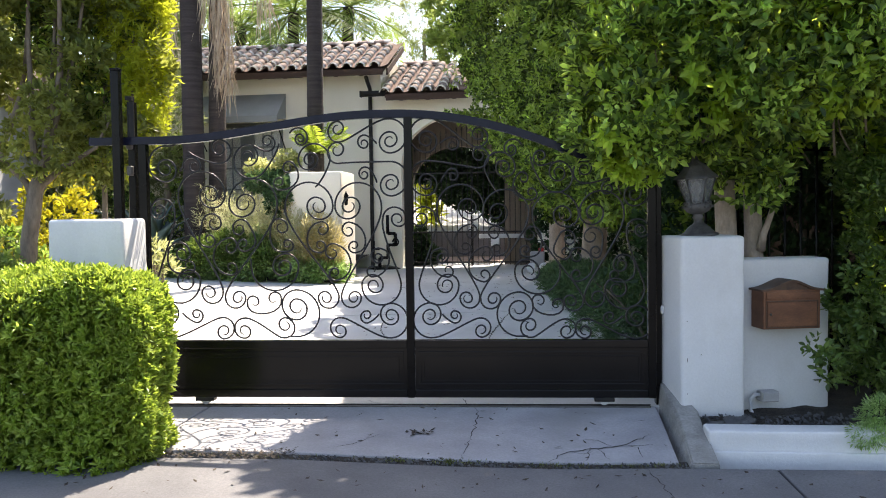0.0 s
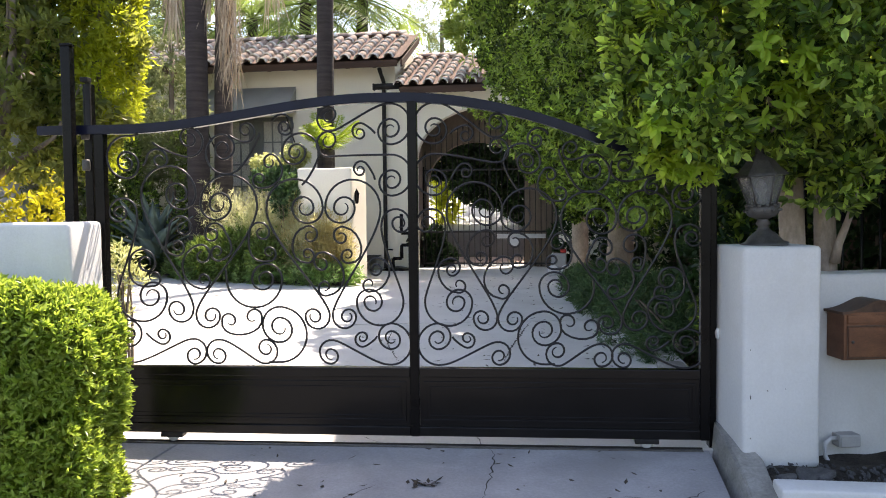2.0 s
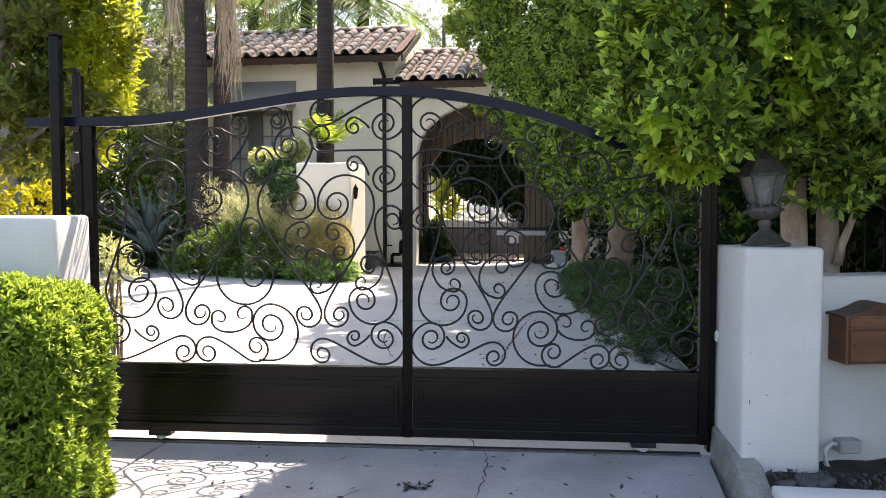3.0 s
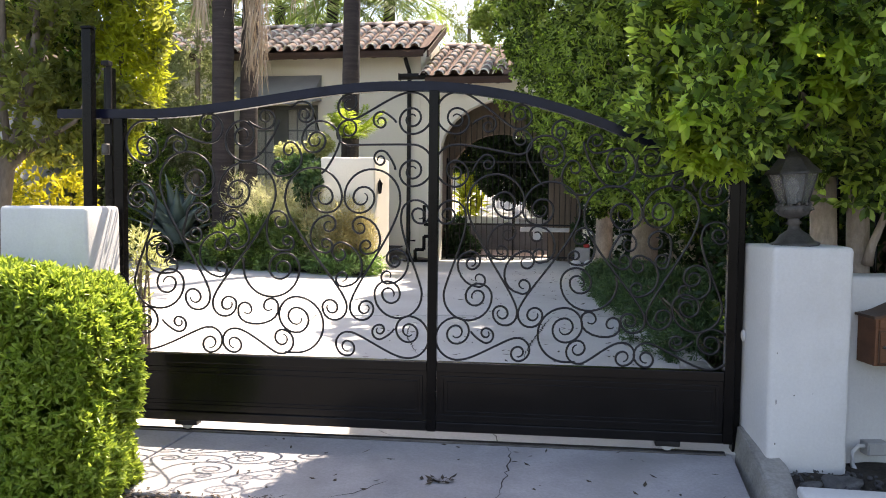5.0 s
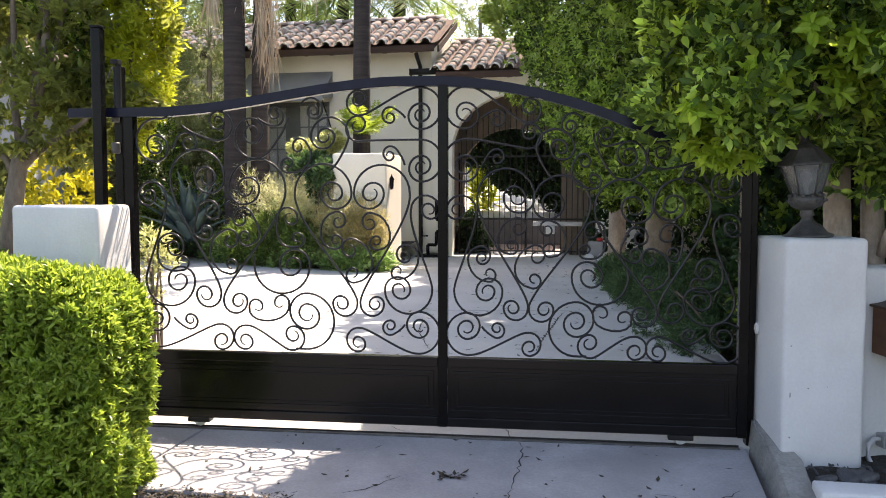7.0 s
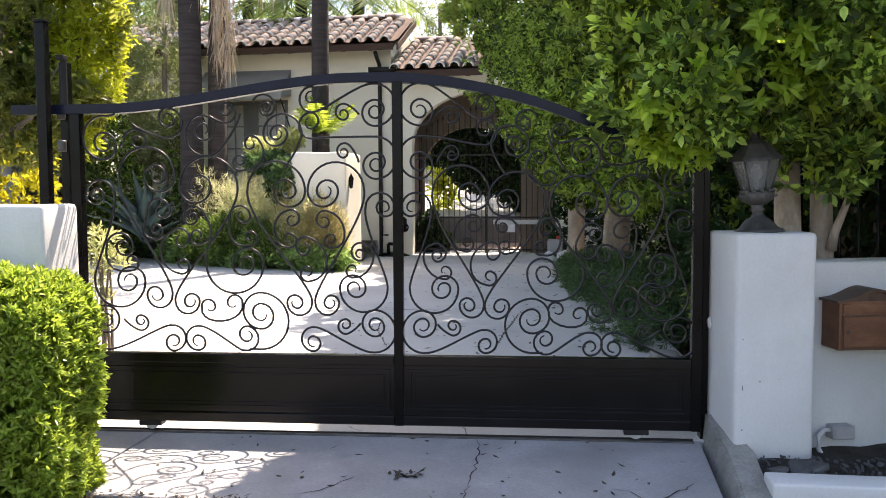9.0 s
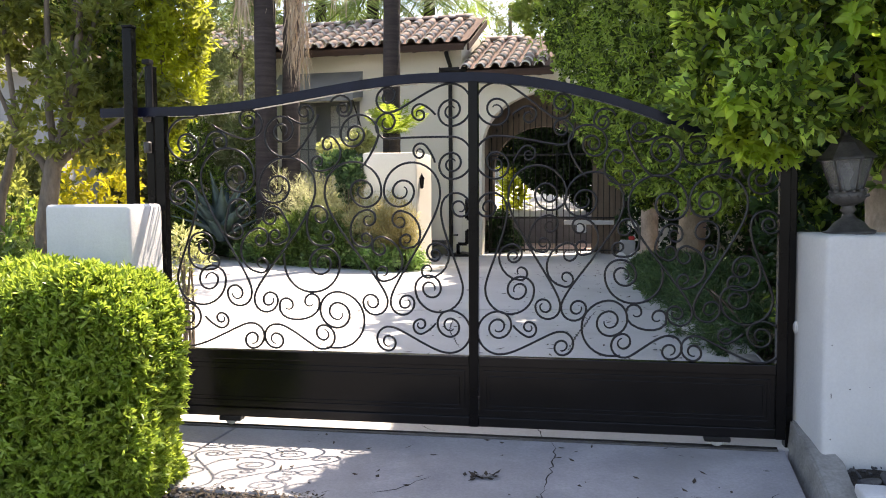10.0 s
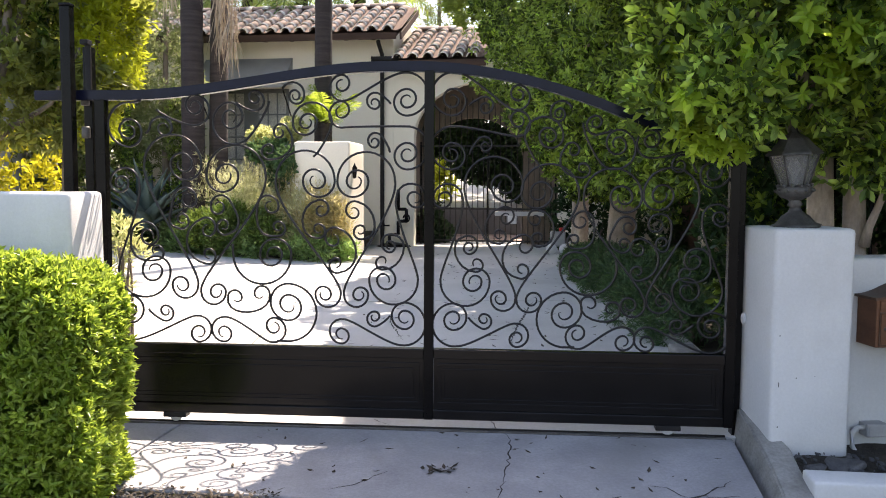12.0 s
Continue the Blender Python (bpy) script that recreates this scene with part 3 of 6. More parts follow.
def blades(name, anchor, count, height, width, material, seed, label, category, lean=0.5):
    """Grass or narrow blades; anchor(rng) gives each foot."""
    rng = np.random.default_rng(seed)
    base = np.array([anchor(rng) for _ in range(count)])
    way = unit(np.stack([rng.normal(0, lean, count), rng.normal(0, lean, count), np.ones(count)], 1))
    side = unit(np.cross(way, rng.normal(size=(count, 3))))
    me = leaves_mesh(name, base, way, side, height * rng.uniform(0.5, 1.2, count), width * rng.uniform(0.7, 1.2, count), ovate=False)
    me.materials.append(material)
    return tagged(new(name, me), label, category, kind="stuff")


def joint_spot(rng):
    x = rng.choice([rng.uniform(-1.2, 1.5), rng.normal(0.02, 0.04), rng.normal(1.22, 0.16), rng.normal(0.36, 0.06), rng.normal(0.85, 0.10), rng.normal(0.30, 0.02)])
    y = joint_y(x) + rng.normal(0.012, 0.014)
    return (x, y, ground_height(x, y) - 0.01)


blades("grass", joint_spot, 480, 0.026, 0.004, L_OLIVE, 3, "sparse short grass growing in the paving joint", "grass", 0.9)


def litter(name, count, region, size, seed, label):
    rng = np.random.default_rng(seed)
    base = np.array([region(rng) for _ in range(count)])
    a = rng.uniform(0, 6.28, count)
    way = np.stack([np.cos(a), np.sin(a), rng.uniform(-0.05, 0.25, count)], 1)
    side = unit(np.stack([-np.sin(a), np.cos(a), rng.uniform(-0.3, 0.3, count)], 1))
    me = leaves_mesh(name, base, unit(way), side, size * rng.uniform(0.4, 1.3, count), size * rng.uniform(0.15, 0.5, count), ovate=False)
    me.materials.append(M_LITTER)
    return tagged(new(name, me), label, "dry leaves", kind="stuff")


def apron_spot(rng):
    x, y = rng.uniform(-1.2, 1.48), rng.uniform(-0.9, -0.03)
    return (x, y, ground_height(x, y) + 0.004)


def walk_spot(rng):
    x, y = rng.uniform(-1.6, 3.0), -1.02 - abs(rng.normal(0, 0.35))
    return (x, y, ground_height(x, y) + 0.005)


def drive_spot(rng):
    x, y = rng.uniform(-1.0, 1.6), rng.uniform(1.0, 11.5)
    return (x, y, 0.005)


def hedge_spot(rng):
    x = rng.uniform(-2.0, -0.55)
    y = joint_y(x) + rng.normal(0.01, 0.035)
    return (x, y, ground_height(x, y) + 0.006)


litter("leaf_litter", 60, apron_spot, 0.045, 1, "few dry leaf bits scattered on the apron")
litter("leaf_litter", 90, walk_spot, 0.04, 2, "dry leaf bits scattered on the sidewalk")
litter("leaf_litter", 260, drive_spot, 0.07, 3, "dry leaves scattered on the driveway")
litter("leaf_litter", 420, hedge_spot, 0.035, 4, "dry leaves gathered along the hedge foot")
litter("leaf_litter", 26, lambda r: (0.12 + r.normal(0, 0.035), -0.50 + r.normal(0, 0.02), ground_height(0, -0.5) + 0.005), 0.05, 6, "small heap of dry leaf bits on the apron")

# ---- right side: kerb, pillar, low wall ----
bm = bmesh.new()
# along the kerb: place, depth, height of its top, foot and the two edges of the top
prof = [(0.30, -0.12, 0.150, 1.548, 1.572, 1.660), (0.02, -0.12, 0.140, 1.545, 1.570, 1.660), (-0.14, -0.13, 0.100, 1.540, 1.578, 1.670), (-0.30, -0.13, 0.050, 1.534, 1.588, 1.715), (-0.62, -0.15, -0.015, 1.522, 1.570, 1.697), (-0.94, -0.18, -0.072, 1.508, 1.545, 1.682)]
rings = []
for y, zb, zt, xf, xl, xr in prof:
    rings.append([bm.verts.new(c) for c in ((xf, y, zb), (xl, y, zt), (xr, y, zt + 0.002), (xr + 0.012, y, zb))])
for a, c in zip(rings, rings[1:]):
    for k in range(4):
        bm.faces.new((a[k], a[(k + 1) % 4], c[(k + 1) % 4], c[k]))
bm.faces.new(rings[0])
bm.faces.new(rings[-1][::-1])
bmesh.ops.recalc_face_normals(bm, faces=bm.faces[:])
bmesh.ops.bevel(bm, geom=bm.edges[:], offset=0.008, segments=2, affect="EDGES")
bmesh.ops.subdivide_edges(bm, edges=bm.edges[:], cuts=1)
rough_up(bm, 0.006, 9)
solo("driveway_kerb", bm, M_KERB, "worn grey concrete kerb ramping down beside the driveway", "kerb", kind="structure")

PILLAR = pose(1.635, -0.262, 0.0, 0, 0, 10)


def stucco_block(x0, x1, y0, y1, z0, z1, bevel=0.022, wobble=0.004):
    b = boxed(x0, x1, y0, y1, z0, z1, bevel=bevel, seg=3)
    bmesh.ops.subdivide_edges(b, edges=[e for e in b.edges if e.calc_length() > 0.15], cuts=5, use_grid_fill=True)
    rough_up(b, wobble, 4.0)
    for f in b.faces:
        f.smooth = True
    return b


pillar = thing("gate_pillar", "white stucco gate pillar with soft rounded edges", "pillar", PILLAR)
part("shaft", stucco_block(0, 0.39, 0, 0.36, -0.08, 1.062), M_STUCCO, pillar)
b = bmesh.new()
lathe(b, [(0.0001, 0.0), (0.019, 0.0), (0.021, 0.006), (0.014, 0.013), (0.0001, 0.014)], 16)
ob = part("door_bell", b, M_WHITE, pillar, "oval white bell button on the pillar side")
ob.matrix_local = pose(0.002, 0.30, 0.60, 0, -90, 0) @ Matrix.Diagonal((1.55, 1, 1, 1))
for u, z, w, h in ((0.035, 0.335, 0.0016, 0.014), (0.120, 0.365, 0.004, 0.003), (0.034, 0.565, 0.003, 0.003), (0.036, 0.135, 0.003, 0.004), (0.21, 0.372, 0.002, 0.002)):
    b = bmesh.new()
    bmesh.ops.create_icosphere(b, subdivisions=1, radius=1.0, matrix=pose(u, -0.001, z) @ Matrix.Diagonal((w, 0.0035, h, 1)))
    part("chip", b, M_CRACK, pillar, "small dark chip in the plaster")
lowwall = thing("low_wall", "white stucco low wall beside the pillar", "wall", PILLAR)
part("wall_body", stucco_block(0.392, 1.02, 0.17, 0.37, -0.12, 0.915), M_STUCCO, lowwall)

# mailbox on the low wall
mail = thing("mailbox", "brown copper wall mailbox with arched peaked lid", "mailbox", PILLAR @ pose(0.510, 0.168, 0.500) @ Matrix.Diagonal((0.95, 1, 1, 1)))
part("body", boxed(0, 0.375, -0.155, 0, 0, 0.235, bevel=0.004), M_COPPER, mail)
b = bmesh.new()
top = []
for i in range(25):
    u = i / 24
    top.append((-0.018 + 0.411 * u, 0.240 + 0.058 * math.exp(-((u - 0.5) / 0.27) ** 2) - 0.004))
prism(b, top + [(x, z - 0.012) for x, z in top[::-1]], -0.172, 0.0, "y")
part("lid", b, M_COPPER_DARK, mail, "dark tarnished arched lid")
b = bmesh.new()
prism(b, [(0.0, 0.232)] + [(x, z - 0.010) for x, z in top if 0 <= x <= 0.375] + [(0.375, 0.232)], -0.153, -0.146, "y")
part("gable", b, M_COPPER_DARK, mail)
part("flap", boxed(0.018, 0.357, -0.161, -0.155, 0.180, 0.222, bevel=0.002), M_COPPER, mail)
b = bmesh.new()
for x0, x1, z0, z1 in ((0.016, 0.359, 0.162, 0.170), (0.016, 0.359, 0.008, 0.014), (0.016, 0.022, 0.008, 0.170), (0.353, 0.359, 0.008, 0.170)):
    box(b, x0, x1, -0.160, -0.155, z0, z1, bevel=0.0015)
part("door_trim", b, M_COPPER_DARK, mail)
door = part("door", boxed(0.025, 0.350, -0.159, -0.1545, 0.017, 0.159, bevel=0.0015), M_COPPER, mail)
b = bmesh.new()
lathe(b, [(0.0001, 0), (0.007, 0), (0.008, 0.004), (0.0001, 0.005)], 12)
k = part("lock", b, M_PEWTER, door, "small round metal lock")
k.matrix_local = pose(0.045, -0.159, 0.09, 90, 0, 0)

# pillar lantern
lamp = thing("pillar_lantern", "grey cast metal lantern with frosted panes", "lantern", PILLAR @ pose(0.178, 0.165, 1.060, 0, -3.5, 8) @ Matrix.Diagonal((1.07, 1.07, 0.985, 1)))
b = bmesh.new()
lathe(b, [(0.105, 0.0), (0.108, 0.012), (0.085, 0.022), (0.060, 0.055), (0.030, 0.078), (0.022, 0.10), (0.034, 0.112), (0.024, 0.125), (0.030, 0.135)], 20)
part("base", b, M_PEWTER, lamp)
b = bmesh.new()
lathe(b, [(0.03, 0.135), (0.062, 0.150), (0.078, 0.175), (0.074, 0.196), (0.066, 0.204), (0.05, 0.200)], 24)
for k in range(12):
    a = 2 * math.pi * k / 12
    bmesh.ops.create_icosphere(b, subdivisions=1, radius=0.009, matrix=Matrix.Translation((0.079 * math.cos(a), 0.079 * math.sin(a), 0.178)))
    bmesh.ops.create_icosphere(b, subdivisions=1, radius=0.011, matrix=Matrix.Translation((0.070 * math.cos(a + 0.26), 0.070 * math.sin(a + 0.26), 0.203)))
part("collar", b, M_PEWTER, lamp, "ornate beaded metal collar")
corners = [2 * math.pi * (k + 0.5) / 6 for k in range(6)]
b = bmesh.new()
for a in corners:
    tube(b, [(0.060 * math.cos(a), 0.060 * math.sin(a), 0.205), (0.104 * math.cos(a), 0.104 * math.sin(a), 0.352)], 0.0042, 6)
tagged(part("cage", b, M_PEWTER, lamp), kind="stuff")
for k in range(6):
    a0, a1 = corners[k], corners[(k + 1) % 6]
    b = bmesh.new()
    q = [Vector((r * math.cos(a), r * math.sin(a), z)) for a, r, z in ((a0, 0.057, 0.207), (a1, 0.057, 0.207), (a1, 0.101, 0.350), (a0, 0.101, 0.350))]
    lo = [b.verts.new(p) for p in q]
    hi = [b.verts.new(p * 0.97 + Vector((0, 0, p.z * 0.03))) for p in q]
    for i in range(4):
        b.faces.new((lo[i], lo[(i + 1) % 4], hi[(i + 1) % 4], hi[i]))
    b.faces.new(lo[::-1])
    b.faces.new(hi)
    part("pane", b, M_FROST, lamp, "frosted glass pane")
b = bmesh.new()
lathe(b, [(0.108, 0.350), (0.122, 0.352), (0.118, 0.362), (0.088, 0.392), (0.060, 0.430), (0.035, 0.448), (0.020, 0.462), (0.016, 0.478), (0.006, 0.492)], 6, smooth=False, turn=corners[0])
part("roof", b, M_PEWTER, lamp)
b = bmesh.new()
lathe(b, [(0.012, 0.205), (0.012, 0.25), (0.026, 0.28), (0.024, 0.31), (0.008, 0.335)], 12)
part("bulb", b, M_WHITE, lamp)

# junction box and conduit at the wall's foot
jb = thing("junction_box", "grey plastic outdoor junction box on the wall", "electrical box", PILLAR @ pose(0.60, 0.10, 0.052, 0, 0, 0))
part("box_body", boxed(-0.055, 0.055, -0.005, 0.072, -0.01, 0.055, bevel=0.006), M_PLASTIC, jb)
part("cover", boxed(-0.050, 0.050, -0.012, -0.004, -0.005, 0.050, bevel=0.003), M_PLASTIC, jb)
b = bmesh.new()
tube(b, [(-0.055, 0.03, 0.03), (-0.085, 0.03, 0.032), (-0.118, 0.02, 0.005), (-0.128, 0.0, -0.05), (-0.112, -0.03, -0.10), (-0.085, -0.06, -0.15), (-0.06, -0.08, -0.22)], 0.0125, 8)
part("conduit", b, M_CONDUIT, jb, "pale flexible conduit bending into the soil")

# soil bed, stones and white kerb wall
bm = bmesh.new()
nx, ny = 40, 16
vs = [[bm.verts.new((1.70 + 1.9 * i / nx, -0.60 + 0.9 * j / ny, -0.012 + 0.022 * noise.noise(Vector((i * 0.35, j * 0.35, 3))) + 0.02 * noise.noise(Vector((i, j, 7))))) for i in range(nx + 1)] for j in range(ny + 1)]
for r0, r1 in zip(vs, vs[1:]):
    for i in range(nx):
        bm.faces.new((r0[i], r0[i + 1], r1[i + 1], r1[i]))
solo("planting_bed", bm, M_SOIL, "narrow dark soil bed at the wall foot", "soil", kind="structure")
for k, (x, y, s) in enumerate(((1.93, -0.40, 0.10), (1.79, -0.42, 0.055), (2.42, -0.22, 0.03), (2.28, -0.30, 0.03))):
    b = bmesh.new()
    bmesh.ops.create_icosphere(b, subdivisions=3, radius=s, matrix=pose(0, 0, 0, 0, 0, 20 * k) @ Matrix.Diagonal((1.1, 0.7, 0.30, 1)))
    rough_up(b, s * 0.55, 7 + k)
    for f in b.faces:
        f.smooth = True
    solo("stone", b, M_STONE, "rough grey stone set in the soil bed", "stone", Matrix.Translation((x, y, 0.006)), "stones in the bed")
b = bmesh.new()
rng = random.Random(15)
for k in range(260):
    x, y = rng.uniform(1.72, 2.75), rng.uniform(-0.54, -0.20)
    r = rng.uniform(0.004, 0.013)
    bmesh.ops.create_icosphere(b, subdivisions=1, radius=r, matrix=pose(x, y, 0.002 + rng.uniform(-0.006, 0.006), rng.uniform(0, 90), rng.uniform(0, 90), 0) @ Matrix.Diagonal((1.4, 0.9, 0.6, 1)))
solo("gravel", b, M_STONE, "dark gravel and crumbs scattered on the soil bed", "gravel", kind="stuff")
wk = thing("planter_kerb", "white painted low masonry kerb with a footing step", "kerb", pose(1.685, -0.70, -0.10, 0, 0, -2), kind="structure")
part("upper_course", stucco_block(0, 2.6, 0.0, 0.16, -0.06, 0.135, 0.012, 0.004), M_STUCCO, wk)
part("footing", stucco_block(0.015, 0.93, -0.035, -0.004, -0.10, 0.030, 0.008, 0.002), M_STUCCO, wk)
part("footing", stucco_block(0.94, 2.6, -0.034, -0.004, -0.10, 0.026, 0.008, 0.002), M_STUCCO, wk)

# iron fence behind the low wall
fence = thing("iron_fence", "black iron bar fence behind the low wall", "fence", pose(1.95, 0.48, 0.0, 0, 0, 8))
bar = bmesh.new()
tube(bar, [(0, 0, 0.0), (0, 0, 1.75)], 0.009, 6)
first = part("bar", bar, M_IRON, fence)
for k in range(1, 24):
    o = first.copy()
    scene.collection.objects.link(o)
    o.location = (0.11 * k, 0, 0)
for z in (0.25, 1.6):
    part("rail", boxed(-0.05, 2.6, -0.015, 0.015, z, z + 0.03, bevel=0.003), M_IRON, fence)

# ---- left pillar and guide posts ----
lp = thing("low_gate_pillar", "low white stucco pillar at the gate's sliding side", "pillar", pose(-2.10, -0.45, 0.0))
part("shaft", stucco_block(0, 0.465, 0, 0.33, -0.05, 1.212), M_STUCCO, lp)
gp = thing("gate_guide_post", "black square steel guide post with rollers", "gate post", pose(-1.822, -0.085, 0))
part("post", boxed(-0.026, 0.026, -0.026, 0.026, -0.02, 2.14, bevel=0.004), M_IRON, gp)
part("cap", boxed(-0.029, 0.029, -0.029, 0.029, 2.14, 2.155, bevel=0.004), M_IRON, gp)
gp2 = thing("gate_guide_post", "black steel guide post behind the gate with bracket", "gate post", pose(-1.815, 0.115, 0))
part("post", boxed(-0.022, 0.024, -0.026, 0.026, -0.02, 1.97, bevel=0.004), M_IRON, gp2)
b = bmesh.new()
box(b, 0.0, 0.030, -0.045, -0.027, 1.72, 1.99, bevel=0.003)
box(b, -0.01, 0.034, -0.075, -0.027, 1.975, 2.0, bevel=0.003)
part("bracket", b, M_IRON_WORN, gp2)
for z in (1.69, 1.52):
    b = bmesh.new()
    lathe(b, [(0.0001, -0.03), (0.020, -0.03), (0.022, -0.02), (0.022, 0.02), (0.020, 0.03), (0.0001, 0.03)], 12)
    r = part("roller", b, M_PEWTER, gp2, "worn metal guide roller")
    r.matrix_local = pose(0.01, -0.068, z)
rp = thing("gate_catch_post", "black square steel catch post beside the pillar", "gate post", pose(1.567, 0.075, 0))
part("post", boxed(-0.022, 0.012, -0.03, 0.045, -0.02, 1.62, bevel=0.004), M_IRON, rp)
part("stop", boxed(-0.033, -0.021, -0.02, 0.02, 0.50, 1.45, bevel=0.003), M_IRON, rp)


# ---- sliding gate ----
gate = thing("sliding_gate", "black wrought iron sliding gate with scrollwork and arched top", "gate")


def crest(x):
    """Height of the top of the arched rail."""
    if x < -0.18:
        t = min(max((x + 1.55) / 1.35, 0.0), 1.0)
        return 1.731 + 0.137 * t * t * (3 - 2 * t)
    if x < 0.95:
        return 1.868 - 0.205 * max(0.0, x + 0.10) ** 2
    u = min(x - 0.95, 0.58)
    return 1.868 - 0.205 * 1.05 ** 2 - 0.43 * u + 0.37 * u * u


def rail_strip(x0, x1, top, height, y0, y1, n=60):
    b = bmesh.new()
    rings = []
    for i in range(n + 1):
        x = x0 + (x1 - x0) * i / n
        z = top(x)
        rings.append([b.verts.new(c) for c in ((x, y0, z - height), (x, y0, z), (x, y1, z), (x, y1, z - height))])
    for a, c in zip(rings, rings[1:]):
        for k in range(4):
            b.faces.new((a[k], a[(k + 1) % 4], c[(k + 1) % 4], c[k]))
    b.faces.new(rings[0])
    b.faces.new(rings[-1][::-1])
    bmesh.ops.recalc_face_normals(b, faces=b.faces[:])
    long_edges = [e for e in b.edges if abs(e.verts[0].co.x - e.verts[1].co.x) > 1e-5]
    bmesh.ops.bevel(b, geom=long_edges, offset=0.004, segments=2, affect="EDGES")
    return b


GX0, GX1 = -1.722, 1.532
part("top_rail", rail_strip(-2.04, GX1, crest, 0.050, -0.026, 0.026), M_RAIL, gate)
part("centre_post", boxed(-0.015, 0.034, -0.0275, 0.0275, 0.056, 1.822, bevel=0.004), M_IRON, gate)
part("end_post", boxed(GX0, GX0 + 0.054, -0.0265, 0.0265, 0.056, crest(GX0) - 0.049, bevel=0.004), M_IRON, gate)
part("end_post", boxed(GX1 - 0.048, GX1, -0.0265, 0.0265, 0.056, crest(GX1) - 0.049, bevel=0.004), M_IRON, gate)
for x0, x1 in ((GX0 + 0.055, -0.016), (0.035, GX1 - 0.049)):
    part("middle_rail", boxed(x0, x1, -0.025, 0.025, 0.372, 0.422, bevel=0.004), M_PANEL, gate)
    part("bottom_rail", boxed(x0, x1, -0.025, 0.025, 0.058, 0.108, bevel=0.004), M_PANEL, gate)
    panel = part("kick_panel", boxed(x0, x1, -0.008, 0.002, 0.109, 0.371), M_PANEL, gate, "solid black sheet panel")
    for y, inset, t in ((-0.0145, 0.022, 0.016), (-0.0125, 0.050, 0.008)):
        b = bmesh.new()
        a0, a1, c0, c1 = x0 + inset, x1 - inset, 0.109 + inset, 0.371 - inset
        box(b, a0, a1, y, -0.008, c1 - t, c1, bevel=0.002)
        box(b, a0, a1, y, -0.008, c0, c0 + t, bevel=0.002)
        box(b, a0, a0 + t, y + 0.0005, -0.008, c0, c1, bevel=0.002)
        box(b, a1 - t, a1, y + 0.0005, -0.008, c0, c1, bevel=0.002)
        part("moulding", b, M_PANEL, panel)
for x in (-1.325, 1.215):
    hs = part("wheel_bracket", boxed(x - 0.062, x + 0.062, -0.032, 0.032, 0.034, 0.060, bevel=0.005), M_IRON_WORN, gate)
    b = bmesh.new()
    lathe(b, [(0.0001, -0.014), (0.030, -0.014), (0.034, -0.012), (0.034, -0.006), (0.028, 0.0), (0.034, 0.006), (0.034, 0.012), (0.030, 0.014), (0.0001, 0.014)], 20)
    w = part("wheel", b, M_CONDUIT, hs, "pale worn grooved metal wheel")
    w.matrix_local = pose(x, 0, 0.043, 90, 0, 0)


def spiral(end):
    """Points from a scroll's outer end to its curled-in tip, in half turns of shrinking radius; end: centre, radius, exit angle, turns, sense and first shrink."""
    cx, cz, r, a, turns, s = end[:6]
    q = end[6] if len(end) > 6 else 0.62
    shrink = (1.0, q, q * 0.70, q * 0.47, q * 0.30, q * 0.2)
    left, k, pts = turns * 2, 0, []
    while left > 0.01:
        part_turn = min(1.0, left)
        n = max(3, int((15 if r > 0.08 and k < 2 else 9) * part_turn))
        rr = r * shrink[min(k, 5)]
        for i in range(n):
            ang = radians(a + s * 180 * part_turn * i / n)
            pts.append(Vector((cx + rr * math.cos(ang), 0, cz + rr * math.sin(ang))))
        a += s * 180 * part_turn
        step = rr - r * shrink[min(k + 1, 5)]
        if left > 1.0:
            cx, cz = cx + step * math.cos(radians(a)), cz + step * math.sin(radians(a))
        else:
            pts.append(Vector((cx + rr * math.cos(radians(a)), 0, cz + rr * math.sin(radians(a)))))
        left, k = left - 1.0, k + 1
    return pts


def scroll_points(e1, e2):
    tail = spiral(e2)
    d2 = (tail[1] - tail[0]).normalized()
    if len(e1) == 2:
        head = [Vector((e1[0], 0, e1[1]))]
        span = (tail[0] - head[0]).length
        c1 = head[0].lerp(tail[0] - d2 * span * 0.5, 0.5)
        p0 = head[0]
        m0 = (c1 - p0).normalized()
    else:
        head = spiral(e1)[::-1]
        p0 = head[-1]
        m0 = (head[-1] - head[-2]).normalized()
    p1 = tail[0]
    span = (p1 - p0).length
    mid = []
    pull = span * (0.70 if m0.dot(d2) > 0 else 1.6)
    n = max(5, int(span / 0.022))
    for i in range(1, n):
        t = i / n
        h = (2 * t ** 3 - 3 * t * t + 1, t ** 3 - 2 * t * t + t, -2 * t ** 3 + 3 * t * t, t ** 3 - t * t)
        mid.append(p0 * h[0] + m0 * pull * h[1] + p1 * h[2] + d2 * (pull if pull > span else pull * 0.6) * h[3])
    return head + mid + tail


def mirrored(e):
    """The same end on the narrower, lower half at the other side of the centre post."""
    x = -e[0]
    f = 1.0 - 0.13 * max(0.0, x - 0.13)
    out = [x - 0.145 * max(0.0, x - 0.4) + 0.019, 0.42 + (e[1] - 0.42) * f]
    if len(e) > 2:
        out += [e[2] * (f + 1.0 - 0.06 * (x > 0.4)) / 2, 180 - e[3], e[4], -e[5]]
    if len(e) > 6:
        out += [e[6]]
    return out


def gate_scroll(e1, e2):
    for k, (a, c) in enumerate(((e1, e2), (mirrored(e1), mirrored(e2)))):
        pts = scroll_points(a, c)
        n = len(pts)
        radii = [0.0062 * min(1.0, 0.55 + 0.05 * min(i if len(a) > 2 else 99, n - 1 - i)) for i in range(n)]
        part("scroll", tube(bmesh.new(), pts, radii, 6), M_SCROLL, gate)


